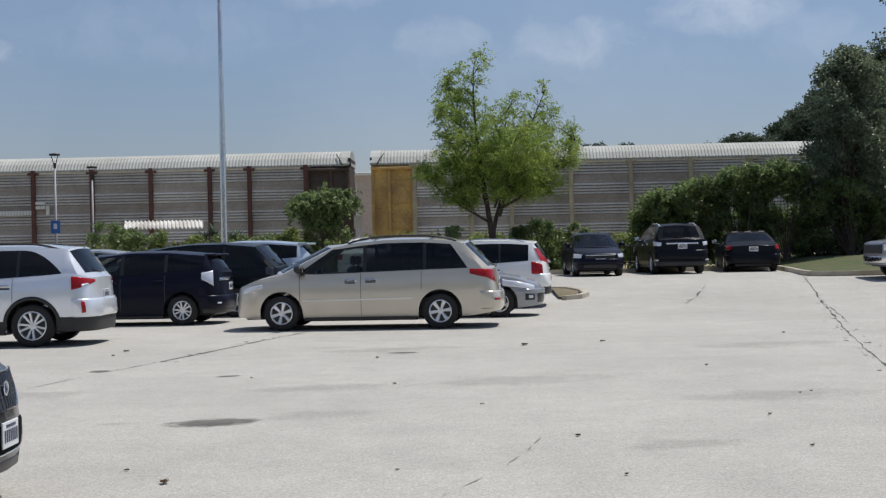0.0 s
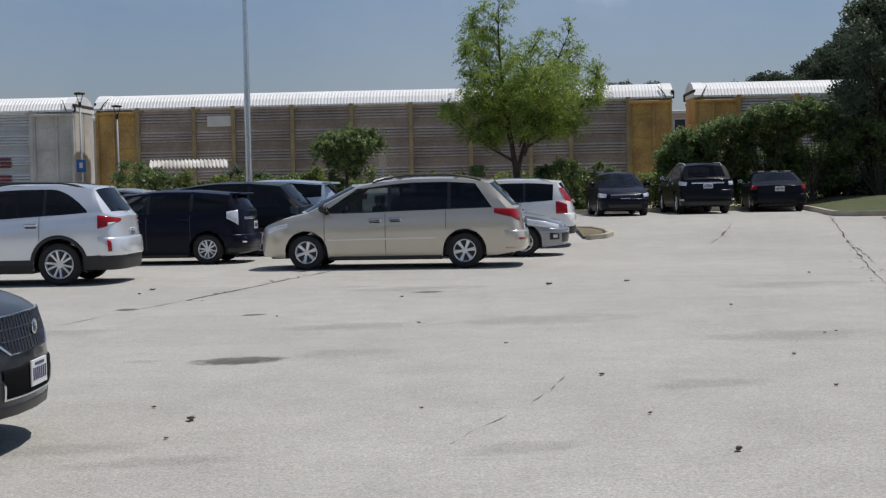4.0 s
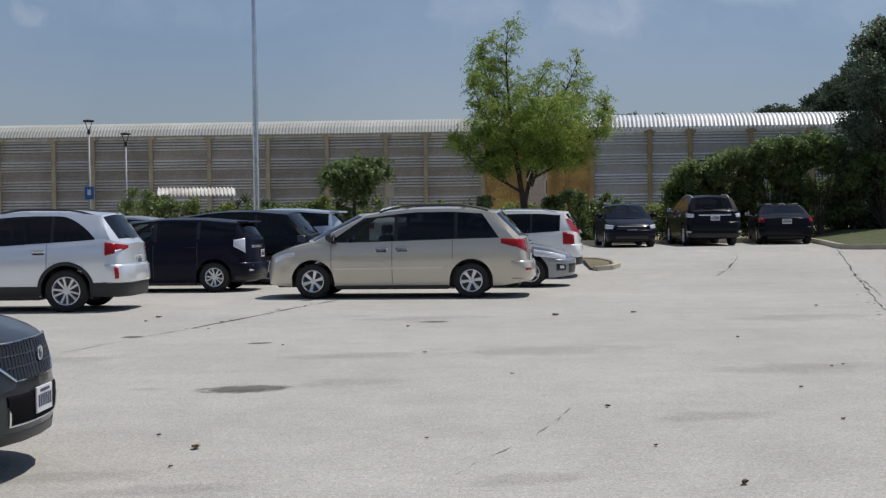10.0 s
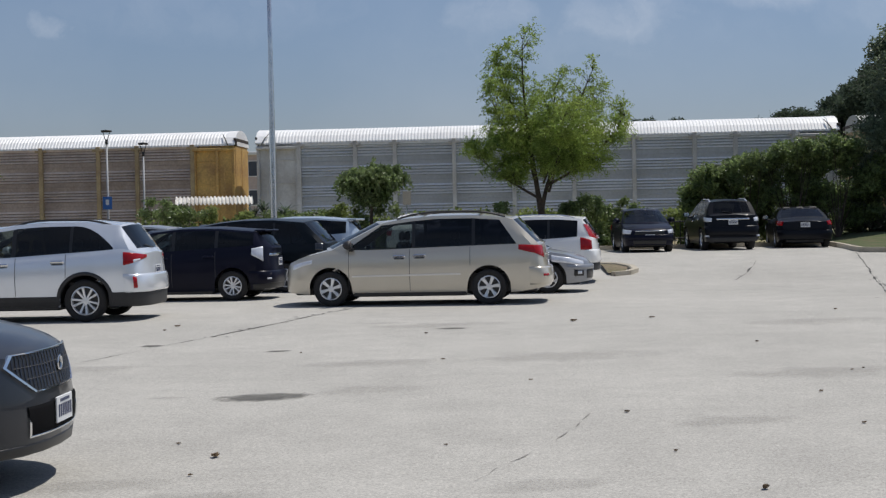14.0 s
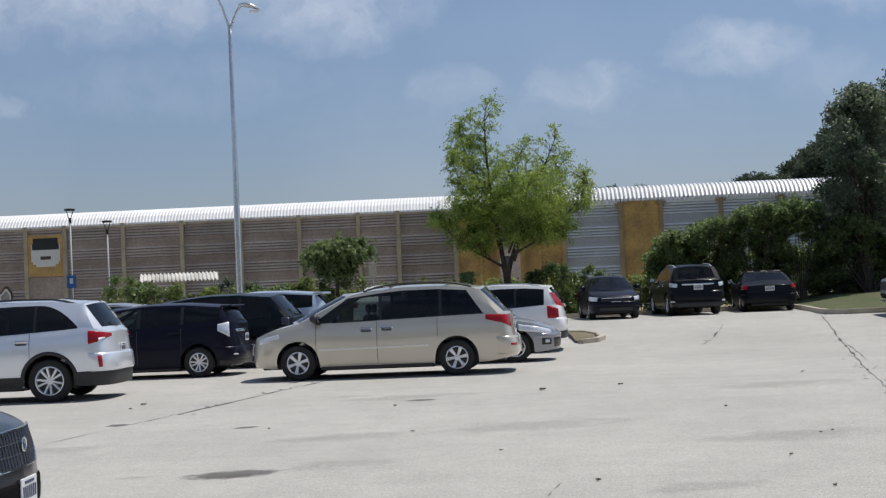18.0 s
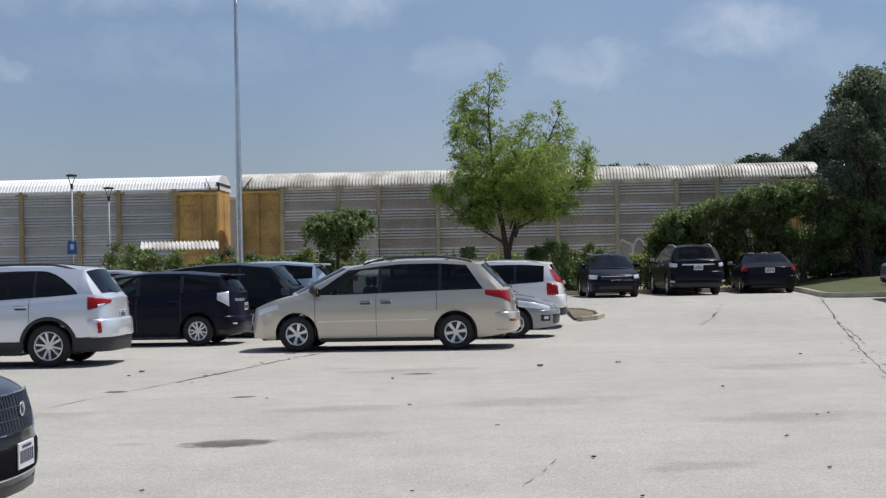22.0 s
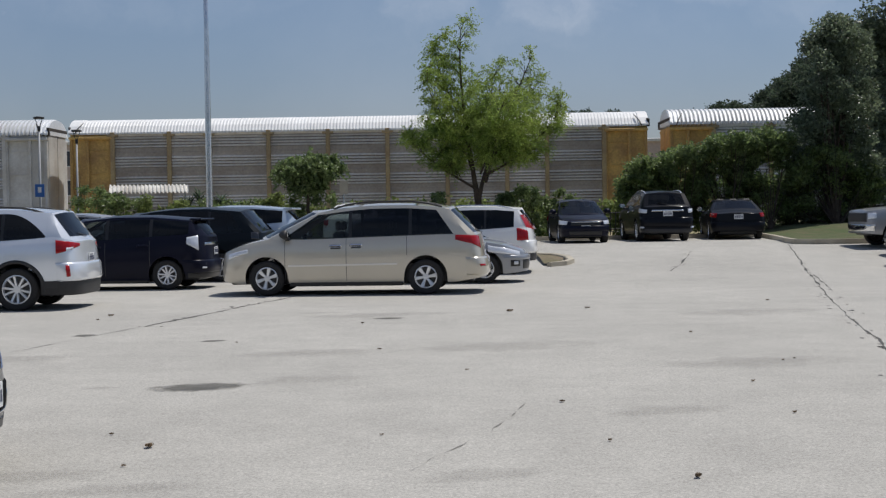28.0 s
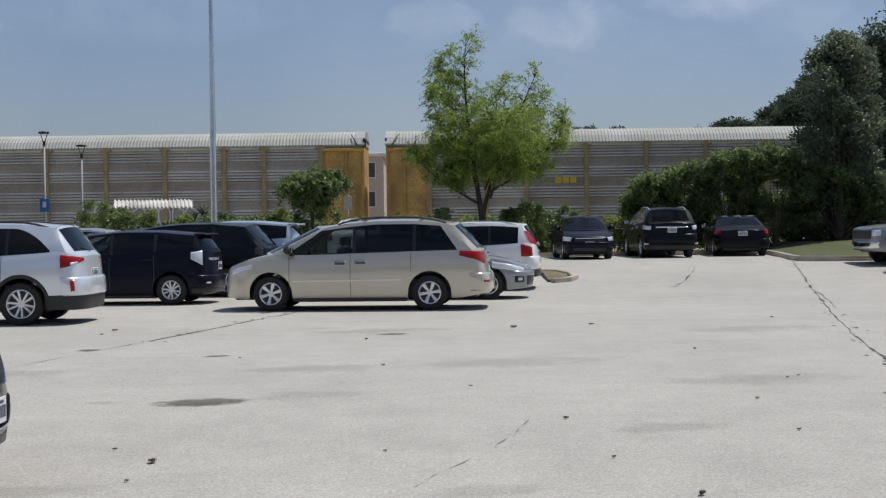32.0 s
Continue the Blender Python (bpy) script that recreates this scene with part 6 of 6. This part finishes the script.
parked("charcoal_sedan", BIG, P_CHAR, "charcoal saloon with a black mesh grille and chrome trim", -5.235, 8.25, 1)
parked("grey_hatchback", HATCH, P_GREY, "grey car parked in the far row", -10.2, 37.2, 170)
parked("white_car", SEDAN, P_WHITE, "white saloon parked at the far edge", -2.35, 46.6, 82)

# ---------------------------------------------------------------- kerbs and lawn
M["weeds"] = mat("weeds", (0.24, 0.22, 0.11), 0.95, second=(0.3, 0.25, 0.16), spread=0.35, scale=0.7, fine=9, bump=0.8)
def kerb(pts, h=0.15, w=0.18, label="worn concrete kerb"):
    rows = []
    for i, (x, y) in enumerate(pts):
        a, b = Vector(pts[max(i - 1, 0)]), Vector(pts[min(i + 1, len(pts) - 1)])
        d = (b - a).normalized()
        nrm = Vector((-d.y, d.x)) * w
        z = height(x, y)
        rows.append([(x, y, z - 0.05), (x, y, z + h - 0.02), (x + nrm.x * 0.15, y + nrm.y * 0.15, z + h), (x + nrm.x, y + nrm.y, z + h), (x + nrm.x, y + nrm.y, z - 0.05)])
    g = Geo().grid(rows)
    g.face(rows[0]), g.face(rows[-1][::-1])
    return tagged(new("kerb", g.mesh("kerb", M["concrete"])), label, "kerb", kind="structure")


lawn = [[(x, y, height(x, y) + 0.12 + 0.34 * ease((y - 44.2) / 7) * ease((x - 12) / 3)) for x in np.linspace(max(11.45, 11.5 + 0.12 * (y - 43)), 60, 30)] for y in np.linspace(41.7, 62, 24)]
tagged(new("lawn", Geo().grid(lawn).mesh("lawn", M["grass"], True)), "mown grass verge rising behind the kerb", "ground", kind="structure")
sheet("verge", -120, 12.0, 49.2, 62.3, 0.1, M["weeds"], "rough weedy verge below the railway")
sheet("field", -900, 900, 70, 900, 0.05, M["weeds"], "rough grass beyond the railway", 40, 20)
kerb([(60, 41.4), (30, 41.4), (14, 41.4), (11.8, 41.45), (11.35, 41.6), (11.3, 42.2), (11.6, 45), (11.95, 47.5), (12.2, 49)])
kerb([(12, 49.1), (0, 49.1), (-12, 49.1), (-40, 49.1)])
kerb([(3.0, 38.3), (3.45, 38.0), (3.7, 37.2), (3.7, 36.2), (3.45, 35.5), (3.05, 35.2)], 0.11)
island = [[(x, y, height(x, y) + 0.085 + 0.02 * math.sin(3 * x + 2 * y)) for x in np.linspace(3.0, 3.63 - 0.12 * (y - 36.8) ** 2, 5)] for y in np.linspace(35.35, 38.2, 8)]
tagged(new("island", Geo().grid(island).mesh("island", M["soil"], True)), "bare earth on the end of a parking island", "ground", kind="structure")

# ---------------------------------------------------------------- lamp posts
M["sign_blue"] = mat("blue_sign", (0.03, 0.14, 0.45), 0.5, spread=0.06)
M["sign_white"] = mat("white_paint_metal", (0.75, 0.75, 0.74), 0.5, spread=0.06)


def street_lamp():
    root = new("street_lamp")
    tagged(root, "tall grey metal street lamp with two arms", "street lamp")
    root.matrix_basis = pose(-6.12, 38, height(-6.12, 38))
    part("base", Geo().lathe([(0.0, 0.0), (0.3, 0.0), (0.3, 0.7), (0.24, 0.78), (0.0, 0.78)], 20).mesh("base", M["concrete"], True), root)
    part("pole", Geo().lathe([(0.1, 0.75), (0.09, 3), (0.068, 6.5), (0.055, 9.12), (0.0, 9.14)], 16).mesh("pole", M["steel"], True), root)
    for sg, ex, ez, hx, hz in ((-1, 0.36, 10.0, 0.9, 10.1), (1, 0.33, 9.7, 0.88, 9.52)):
        part("arm", Geo().tube([(0, 0, 8.95), (sg * 0.03, 0, 9.1), (sg * ex * 0.55, 0, 9.1 + (ez - 9.1) * 0.62), (sg * ex, 0, ez)], [0.05, 0.04, 0.034, 0.03], 8).mesh("arm", M["steel"], True), root)
        head = Geo()
        rows = []
        for t in np.linspace(0, 1, 9):
            w = 0.15 * math.sin(math.pi * min(0.93, 0.1 + 0.84 * t)) ** 0.8 + 0.012
            x, z = sg * lerp(ex - 0.06, hx, t), lerp(ez - 0.02, hz, t) + 0.05 * math.sin(math.pi * t)
            rows.append([(x, w * math.cos(a), z + w * (0.6 if math.sin(a) > 0 else 0.25) * math.sin(a)) for a in np.linspace(0, 2 * math.pi, 13)[:-1]])
        head.grid(rows, close=True)
        head.face(rows[0]), head.face(rows[-1])
        ob = part("lamp_head", head.mesh("lamp_head", M["steel"], True), root)
        part("lens", Geo().box(sg * lerp(ex, hx, 0.45), sg * lerp(ex, hx, 0.9), -0.1, 0.1, min(ez, hz) - 0.04, min(ez, hz) - 0.01, 0.01).mesh("lens", M["sign_white"]), ob)
    return root


street_lamp()


def post_lamp(x, y, h, sign):
    root = new("post_lamp")
    tagged(root, "slim path lamp with a flat dark top" + (" and a blue sign" if sign else ""), "street lamp", "path lamps")
    root.matrix_basis = pose(x, y, height(x, y))
    part("pole", Geo().lathe([(0.055, 0), (0.05, 1.0), (0.038, h - 0.5), (0.0, h - 0.5)], 12).mesh("pole", M["grey_pole"], True), root)
    part("lamp_head", Geo().lathe([(0.0, h - 0.62), (0.055, h - 0.6), (0.06, h - 0.45), (0.03, h - 0.4), (0.0, h - 0.4)], 12).mesh("lamp_head", M["dark_plastic"], True), root)
    for sg in (1, -1):
        part("lamp_arm", Geo().tube([(sg * 0.04, 0, h - 0.46), (sg * 0.09, 0, h - 0.26), (sg * 0.15, 0, h - 0.08)], [0.018, 0.018, 0.018], 6).mesh("lamp_arm", M["dark_plastic"], True), root)
    part("cap", Geo().lathe([(0.0, h - 0.1), (0.22, h - 0.1), (0.22, h - 0.03), (0.0, h)], 14).mesh("cap", M["dark_plastic"], True), root)
    if sign:
        sn = part("sign", Geo().box(-0.19, 0.19, -0.09, -0.07, sign - 0.26, sign + 0.26, 0.006).mesh("sign", M["sign_blue"]), root, "blue parking sign")
        part("sign_mark", Geo().box(-0.07, 0.07, -0.095, -0.088, sign - 0.08, sign + 0.14).mesh("sign_mark", M["sign_white"]), sn)


post_lamp(-15.68, 55, 5.25, 2.25)
post_lamp(-14.95, 58, 4.9, 0)


# ---------------------------------------------------------------- far things
def shelter():
    root = new("shelter")
    tagged(root, "low shelter with a white corrugated metal roof", "shelter")
    root.matrix_basis = pose(-10.72, 52.2, height(0, 52), 0, 0, 11.6)
    rows = []
    for i in range(81):
        x = -1.48 + 2.96 * i / 80
        k = 0.03 * (1 if i % 4 < 2 else -1)
        rows.append([(x, -0.62, 2.02 + k), (x, -0.55, 2.1 + k), (x, 0.8, 2.34 + k)])
    part("roof", Geo().grid(rows, flip=True).mesh("roof", TRAIN["roof_worn"]), root, "white corrugated sheet")
    for x in (-1.35, 1.35):
        for y in (-0.4, 0.7):
            part("post", Geo().box(x - 0.025, x + 0.025, y - 0.025, y + 0.025, 0, 2.02 if y < 0 else 2.28).mesh("post", M["steel"]), root)


shelter()
M["render_beige"] = mat("beige_wall", (0.58, 0.48, 0.43), 0.9, spread=0.08)
M["far_glass"] = mat("far_window", (0.06, 0.07, 0.09), 0.15, spread=0.1)


def building(x, y, w, d, storeys, label):
    root = new("apartment_building")
    tagged(root, label, "building")
    root.matrix_basis = pose(x, y, 0)
    h = 3.0 * storeys
    part("wall", Geo().box(-w / 2, w / 2, 0, d, -0.2, h).mesh("wall", M["render_beige"]), root)
    part("roof", Geo().box(-w / 2 - 0.3, w / 2 + 0.3, -0.3, d + 0.3, h, h + 0.35, 0.05).mesh("roof", M["sign_white"]), root)
    pane = Geo().box(-0.6, 0.6, -0.03, 0.02, -0.75, 0.75).mesh("window", M["far_glass"])
    fr = Geo().box(-0.7, 0.7, -0.06, 0.0, -0.85, -0.75).box(-0.7, 0.7, -0.06, 0.0, 0.75, 0.85).box(-0.7, -0.6, -0.06, 0.0, -0.85, 0.85).box(0.6, 0.7, -0.06, 0.0, -0.85, 0.85).mesh("window_frame", M["sign_white"])
    for i in range(int(w / 3)):
        for j in range(storeys):
            wi = part("window", pane, root, "", pose(-w / 2 + 1.5 + 3 * i, 0, 1.6 + 3 * j))
            part("window_frame", fr, wi)


building(-26, 140, 42, 14, 3, "beige apartment house beyond the railway")
building(22, 150, 36, 14, 3, "beige apartment house beyond the railway")


def far_woods():
    rnd = random.Random(5)
    lobes = []
    for i in range(420):
        x = rnd.uniform(26.6, 56)
        top = line(((26, 11.4), (28, 11.9), (31, 11.6), (32.5, 12.3), (34.2, 14.0), (36.5, 16.0), (42, 18)), x) + rnd.uniform(-0.5, 0.25)
        lobes.append((x, 131 + rnd.uniform(-4, 6), top - 0.9 - 7 * rnd.random() ** 1.6, 1.25, 1.6, 1.0))
    for x in (19.2, 20.6, 21.4, 24.3, 25.2):
        lobes.append((x, 180, 14.2, 0.8, 1.0, 0.7))
    for i in range(40):
        x = rnd.uniform(-110, 40)
        lobes.append((x, 180 + rnd.uniform(-5, 5), rnd.uniform(2, 9.5), 3.0, 2.0, 1.6))
    # unseen trees added behind the camera, so that paint and glass reflect dark
    behind = []
    for i in range(220):
        a = rnd.uniform(1.08, 1.92) * math.pi
        r = rnd.uniform(75, 95)
        behind.append((r * math.cos(a), r * math.sin(a), rnd.uniform(1.5, 10), 5.0, 5.0, 4.0))
    tagged(new("woods", foliage(behind, 22, 1.3, M["leaf_far"], rnd)), "unseen belt of dark green trees, added behind the camera to darken reflections", "woods", kind="stuff")
    ob = new("far_woods", foliage(lobes, 620, 0.24, M["leaf_far"], rnd))
    tagged(ob, "distant dark green trees beyond the railway", "woods", kind="stuff")


far_woods()
# ---------------------------------------------------------------- marks on the asphalt
def stain_material(name, colour, strength, fray=0.9, grain=7.0):
    """Soaked-in oil: dense in the middle, frayed towards its rim."""
    m = mat(name, colour, 0.9, spread=0.2, scale=2.5, fine=30)
    n, k = m.node_tree.nodes, m.node_tree.links
    c, mp, ln, nz = n.new("ShaderNodeTexCoord"), n.new("ShaderNodeVectorMath"), n.new("ShaderNodeVectorMath"), n.new("ShaderNodeTexNoise")
    mp.operation, ln.operation = "MULTIPLY_ADD", "LENGTH"
    mp.inputs[1].default_value, mp.inputs[2].default_value = (2, 2, 0), (-1, -1, 0)
    nz.inputs["Scale"].default_value, nz.inputs["Detail"].default_value = grain, 6
    k.new(c.outputs["Generated"], mp.inputs[0]), k.new(mp.outputs["Vector"], ln.inputs[0]), k.new(c.outputs["Object"], nz.inputs["Vector"])
    ad = n.new("ShaderNodeMath")
    ad.operation = "MULTIPLY_ADD"
    ad.inputs[1].default_value = fray
    k.new(nz.outputs["Fac"], ad.inputs[0]), k.new(ln.outputs["Value"], ad.inputs[2])
    r = n.new("ShaderNodeMapRange")
    r.inputs["From Min"].default_value, r.inputs["From Max"].default_value, r.inputs["To Min"].default_value, r.inputs["To Max"].default_value = 0.87 + 0.5 * fray, 0.4 + 0.5 * fray, 0.0, strength
    k.new(ad.outputs["Value"], r.inputs["Value"]), k.new(r.outputs["Result"], n["Principled BSDF"].inputs["Alpha"])
    return m


M["stain"] = stain_material("oil_stain", (0.15, 0.145, 0.13), 0.82)
M["smudge"] = stain_material("faint_stain", (0.2, 0.19, 0.17), 0.12, 1.5, 2.2)
M["leaf_dry"] = mat("dry_leaf", (0.26, 0.19, 0.12), 0.9, spread=0.3)


def crack(pts, w, seed, label="dark irregular crack in the asphalt"):
    rnd = random.Random(seed)
    rows = []
    for i in range(len(pts) - 1):
        a, b = Vector(pts[i]), Vector(pts[i + 1])
        n = max(2, int((b - a).length / 0.12))
        for k in range(n):
            p = a.lerp(b, k / n)
            d = (b - a).normalized()
            q = Vector((-d.y, d.x))
            p = p + q * (0.04 * noise.noise((p.x * 0.8, p.y * 0.8, seed)) + (0.05 if w < 0.01 else 0.012) * noise.noise((p.x * 3.1, p.y * 3.1, seed + 3)) + rnd.uniform(-0.005, 0.005))
            h = w * (max(0.1, 0.3 + 0.9 * noise.noise((p.x * 0.9, p.y * 0.9, seed + 7.0)) + 0.5 * noise.noise((p.x * 4.0, p.y * 4.0, seed + 2.0))) if w > 0.01 else max(0.0, 0.25 + 2.2 * noise.noise((p.x * 5, p.y * 5, seed + 7.0))))
            z = height(p.x, p.y) + 0.004
            rows.append([(p.x - q.x * h, p.y - q.y * h, z), (p.x + q.x * h, p.y + q.y * h, z)])
    g = Geo().grid(rows)
    for k in range(int(len(rows) * (0.35 if w > 0.03 else 0.0))):
        # crumbled spots beside the crack
        a = rows[rnd.randrange(len(rows))][0]
        cx, cy, r0 = a[0] + rnd.gauss(0, 0.1), a[1] + rnd.gauss(0, 0.1), rnd.uniform(0.012, 0.04)
        g.face([(cx + r0 * rnd.uniform(0.6, 1.2) * math.cos(q), cy + 2 * r0 * rnd.uniform(0.6, 1.2) * math.sin(q), height(cx, cy) + 0.0035) for q in (0.4, 1.4, 2.5, 3.5, 4.6, 5.6)])
    return tagged(new("crack", g.mesh("crack", M["asphalt_edge"] if w > 0.01 else M["hairline"])), label, "crack", "cracks in the car park", "structure")


def blot(x, y, rx, ry, turn, seed, label="dark oil stain on the asphalt", kind_="stain"):
    rows = [[(u, v, height(x, y + v) - height(x, y) + 0.004) for u in (-rx, 0, rx)] for v in (-ry, 0, ry)]
    ob = new("stain", Geo().grid(rows).mesh("stain", M[kind_]))
    ob.matrix_basis = pose(x, y, height(x, y), 0, 0, turn)
    return tagged(ob, label, "stain", "stains on the car park", "structure")


crack([(-2.2, 26.9), (-2.52, 25.54), (-3.23, 22.59), (-3.75, 20.24), (-4.07, 18.96)], 0.045, 1)
crack([(-4.07, 18.96), (-4.39, 17.67), (-4.84, 15.73), (-5.6, 13.2)], 0.014, 2)
crack([(3.4, 8.0), (4.3, 11.9), (5.15, 15.5), (5.9, 19.06), (6.87, 23.3), (8.03, 28.1), (8.76, 31.25), (9.48, 34.2), (10.4, 38.5), (11.0, 41.5)], 0.034, 3)
crack([(8.9, 31.6), (8.2, 28.4), (7.3, 24.4)], 0.022, 13)
crack([(5.91, 33.18), (6.62, 35.49), (7.1, 37.3), (7.66, 39.58)], 0.04, 4)
crack([(-0.15, 8.09), (0.06, 8.66), (0.33, 9.25), (0.59, 10.04), (0.8, 10.99)], 0.008, 5)
blot(-2.1, 12.22, 0.56, 0.34, 14, 1)
blot(-3.0, 12.25, 0.22, 0.12, 5, 2, kind_="smudge")
blot(-4.53, 17.76, 0.2, 0.22, 20, 3)
blot(-2.68, 16.7, 0.22, 0.14, 20, 4)
blot(-0.59, 19.84, 0.3, 0.2, 0, 5)
blot(-1.69, 21.1, 0.5, 0.3, 0, 6, kind_="smudge")
for k, (x, y, rx, ry) in enumerate(((-2.55, 8.05, 0.85, 0.3), (-1.85, 7.65, 0.7, 0.22), (-1.2, 12.6, 0.7, 0.5), (-1.28, 15.1, 1.2, 0.5), (1.8, 10.3, 0.7, 0.35), (-0.9, 20.5, 1.6, 0.6), (3.2, 13.5, 1.4, 0.6), (0.8, 15.5, 1.5, 0.7), (4.6, 20.0, 1.5, 0.8), (0.3, 7.9, 0.5, 0.3), (-4.6, 14.9, 1.0, 0.5))):
    blot(x, y, rx, ry, 8, 20 + k, "faint grey smudge on the worn asphalt", "smudge")


def litter(x, y, size, seed):
    """A curled dry leaf or crumb on the asphalt."""
    rnd = random.Random(seed)
    g = Geo()
    for k in range(3):
        a = rnd.uniform(0, 6.28)
        cx, cy = x + rnd.uniform(-1, 1) * size * 0.5, y + rnd.uniform(-1, 1) * size * 0.4
        rows = []
        for i in range(4):
            t = i / 3 - 0.5
            w = size * 0.35 * (1 - 3 * t * t)
            rows.append([(cx + t * size * math.cos(a) - q * w * math.sin(a), cy + t * size * math.sin(a) + q * w * math.cos(a), height(x, y) + 0.006 + size * (0.28 * abs(q) + 0.5 * t * t)) for q in (-1, 0, 1)])
        g.grid(rows)
    return tagged(new("dry_leaf", g.mesh("dry_leaf", M["leaf_dry"])), "small curled brown dry leaf on the asphalt", "leaf", "dry leaves on the car park")


for i, (x, y, sz) in enumerate(((-1.9, 9.06, 0.09), (1.06, 10.88, 0.055), (1.52, 7.74, 0.08), (1.24, 20.83, 0.12), (2.47, 21.26, 0.08), (-0.94, 18.97, 0.07), (3.23, 16.85, 0.06), (2.85, 11.97, 0.05), (2.73, 10.12, 0.045), (1.19, 9.01, 0.045), (-2.27, 9.62, 0.04), (-1.91, 8.38, 0.04), (3.55, 13.6, 0.04), (3.7, 13.75, 0.035), (-0.58, 15.33, 0.05), (-4.99, 21.2, 0.09), (-5.0, 20.4, 0.06), (5.6, 22.4, 0.07), (-2.35, 16.4, 0.04), (0.35, 13.2, 0.035), (-0.35, 9.4, 0.03))):
    litter(x, y, sz * 0.68, 100 + i)


# ---------------------------------------------------------------- pickup, rack, signs
def pickup():
    spec = dict(SUV, L=5.6, W=1.98, H=1.85, wb=3.5, fo=0.95, r=0.38, gc=0.36, flare=0.0, strips=(), RF=0.35, nf=4.0, RR=0.2, lean_front=0.05, spokes=6,
                shoulder=[(0, 0.98), (0.06, 1.05), (0.5, 1.1), (1.3, 1.16), (3.3, 1.2), (3.4, 1.3), (5.6, 1.3)], cabin=(1.35, 2.1, 3.1, 3.4), deck=3.4,
                roof=[(2.1, 1.76), (2.5, 1.82), (3.1, 1.8)], windows=[(0.14, 0.55), (0.6, 0.9)], seats=((2.0, 2),), wiper=False, spoiler=0, gaps=((1.5, 0.5, 1.14), (2.7, 0.5, 1.16)), handles=((2.5, 1.04),),
                patches=(("headlight", 1, 52, 88, (0.82, 0.84), (1.0, 1.0), "clear_lens", "square headlight"),), centred=(("bumper", 1, 86, (0.46, 0.46), (0.66, 0.66), "chrome", "chrome bumper"), ("grille", 1, 44, (0.74, 0.74), (1.0, 1.0), "dark_plastic", "")), plates=())
    vehicle("pickup_truck", spec, P_GREY, "silver grey pickup truck with a chrome bumper", "truck", pose(15.4, 40.0, height(15.4, 40.0), 0, 0, 181))


pickup()
parked("dark_sedan", SEDAN, P_CHAR, "dark grey saloon parked beside a pickup truck", 14.75, 36.7, 180)
parked("grey_sedan", SEDAN, P_GREY, "grey saloon parked at the end of the row", 13.75, 33.3, 180)


def bike_rack(x, y):
    root = new("iron_railing")
    tagged(root, "low black iron railing at the kerb", "railing")
    root.matrix_basis = pose(x, y, height(x, y))
    for z in (0.35, 0.95):
        part("rail_bar", Geo().box(-0.8, 0.8, -0.02, 0.02, z, z + 0.05, 0.008).mesh("rail_bar", M["black_trim"]), root)
    for i in range(9):
        part("baluster", Geo().box(-0.8 + 0.2 * i - 0.015, -0.8 + 0.2 * i + 0.015, -0.015, 0.015, 0, 1.05, 0.004).mesh("baluster", M["black_trim"]), root)


bike_rack(6.25, 49.6)


def sign_post(x, y, h, w, back):
    root = new("sign_post")
    tagged(root, "small parking sign on a steel post, seen from behind" if back else "small white parking sign on a steel post", "sign", "parking signs")
    root.matrix_basis = pose(x, y, height(x, y))
    part("post", Geo().box(-0.03, 0.03, -0.02, 0.02, 0, h, 0.005).mesh("post", M["steel"]), root)
    part("plate", Geo().box(-w / 2, w / 2, -0.035, -0.022, h - 0.5, h, 0.004).mesh("plate", M["concrete"] if back else M["sign_white"]), root, "small sheet-metal sign")


sign_post(-3.1, 49.8, 2.3, 0.3, True)
sign_post(-20.46, 51.0, 2.55, 0.32, False)

motions()
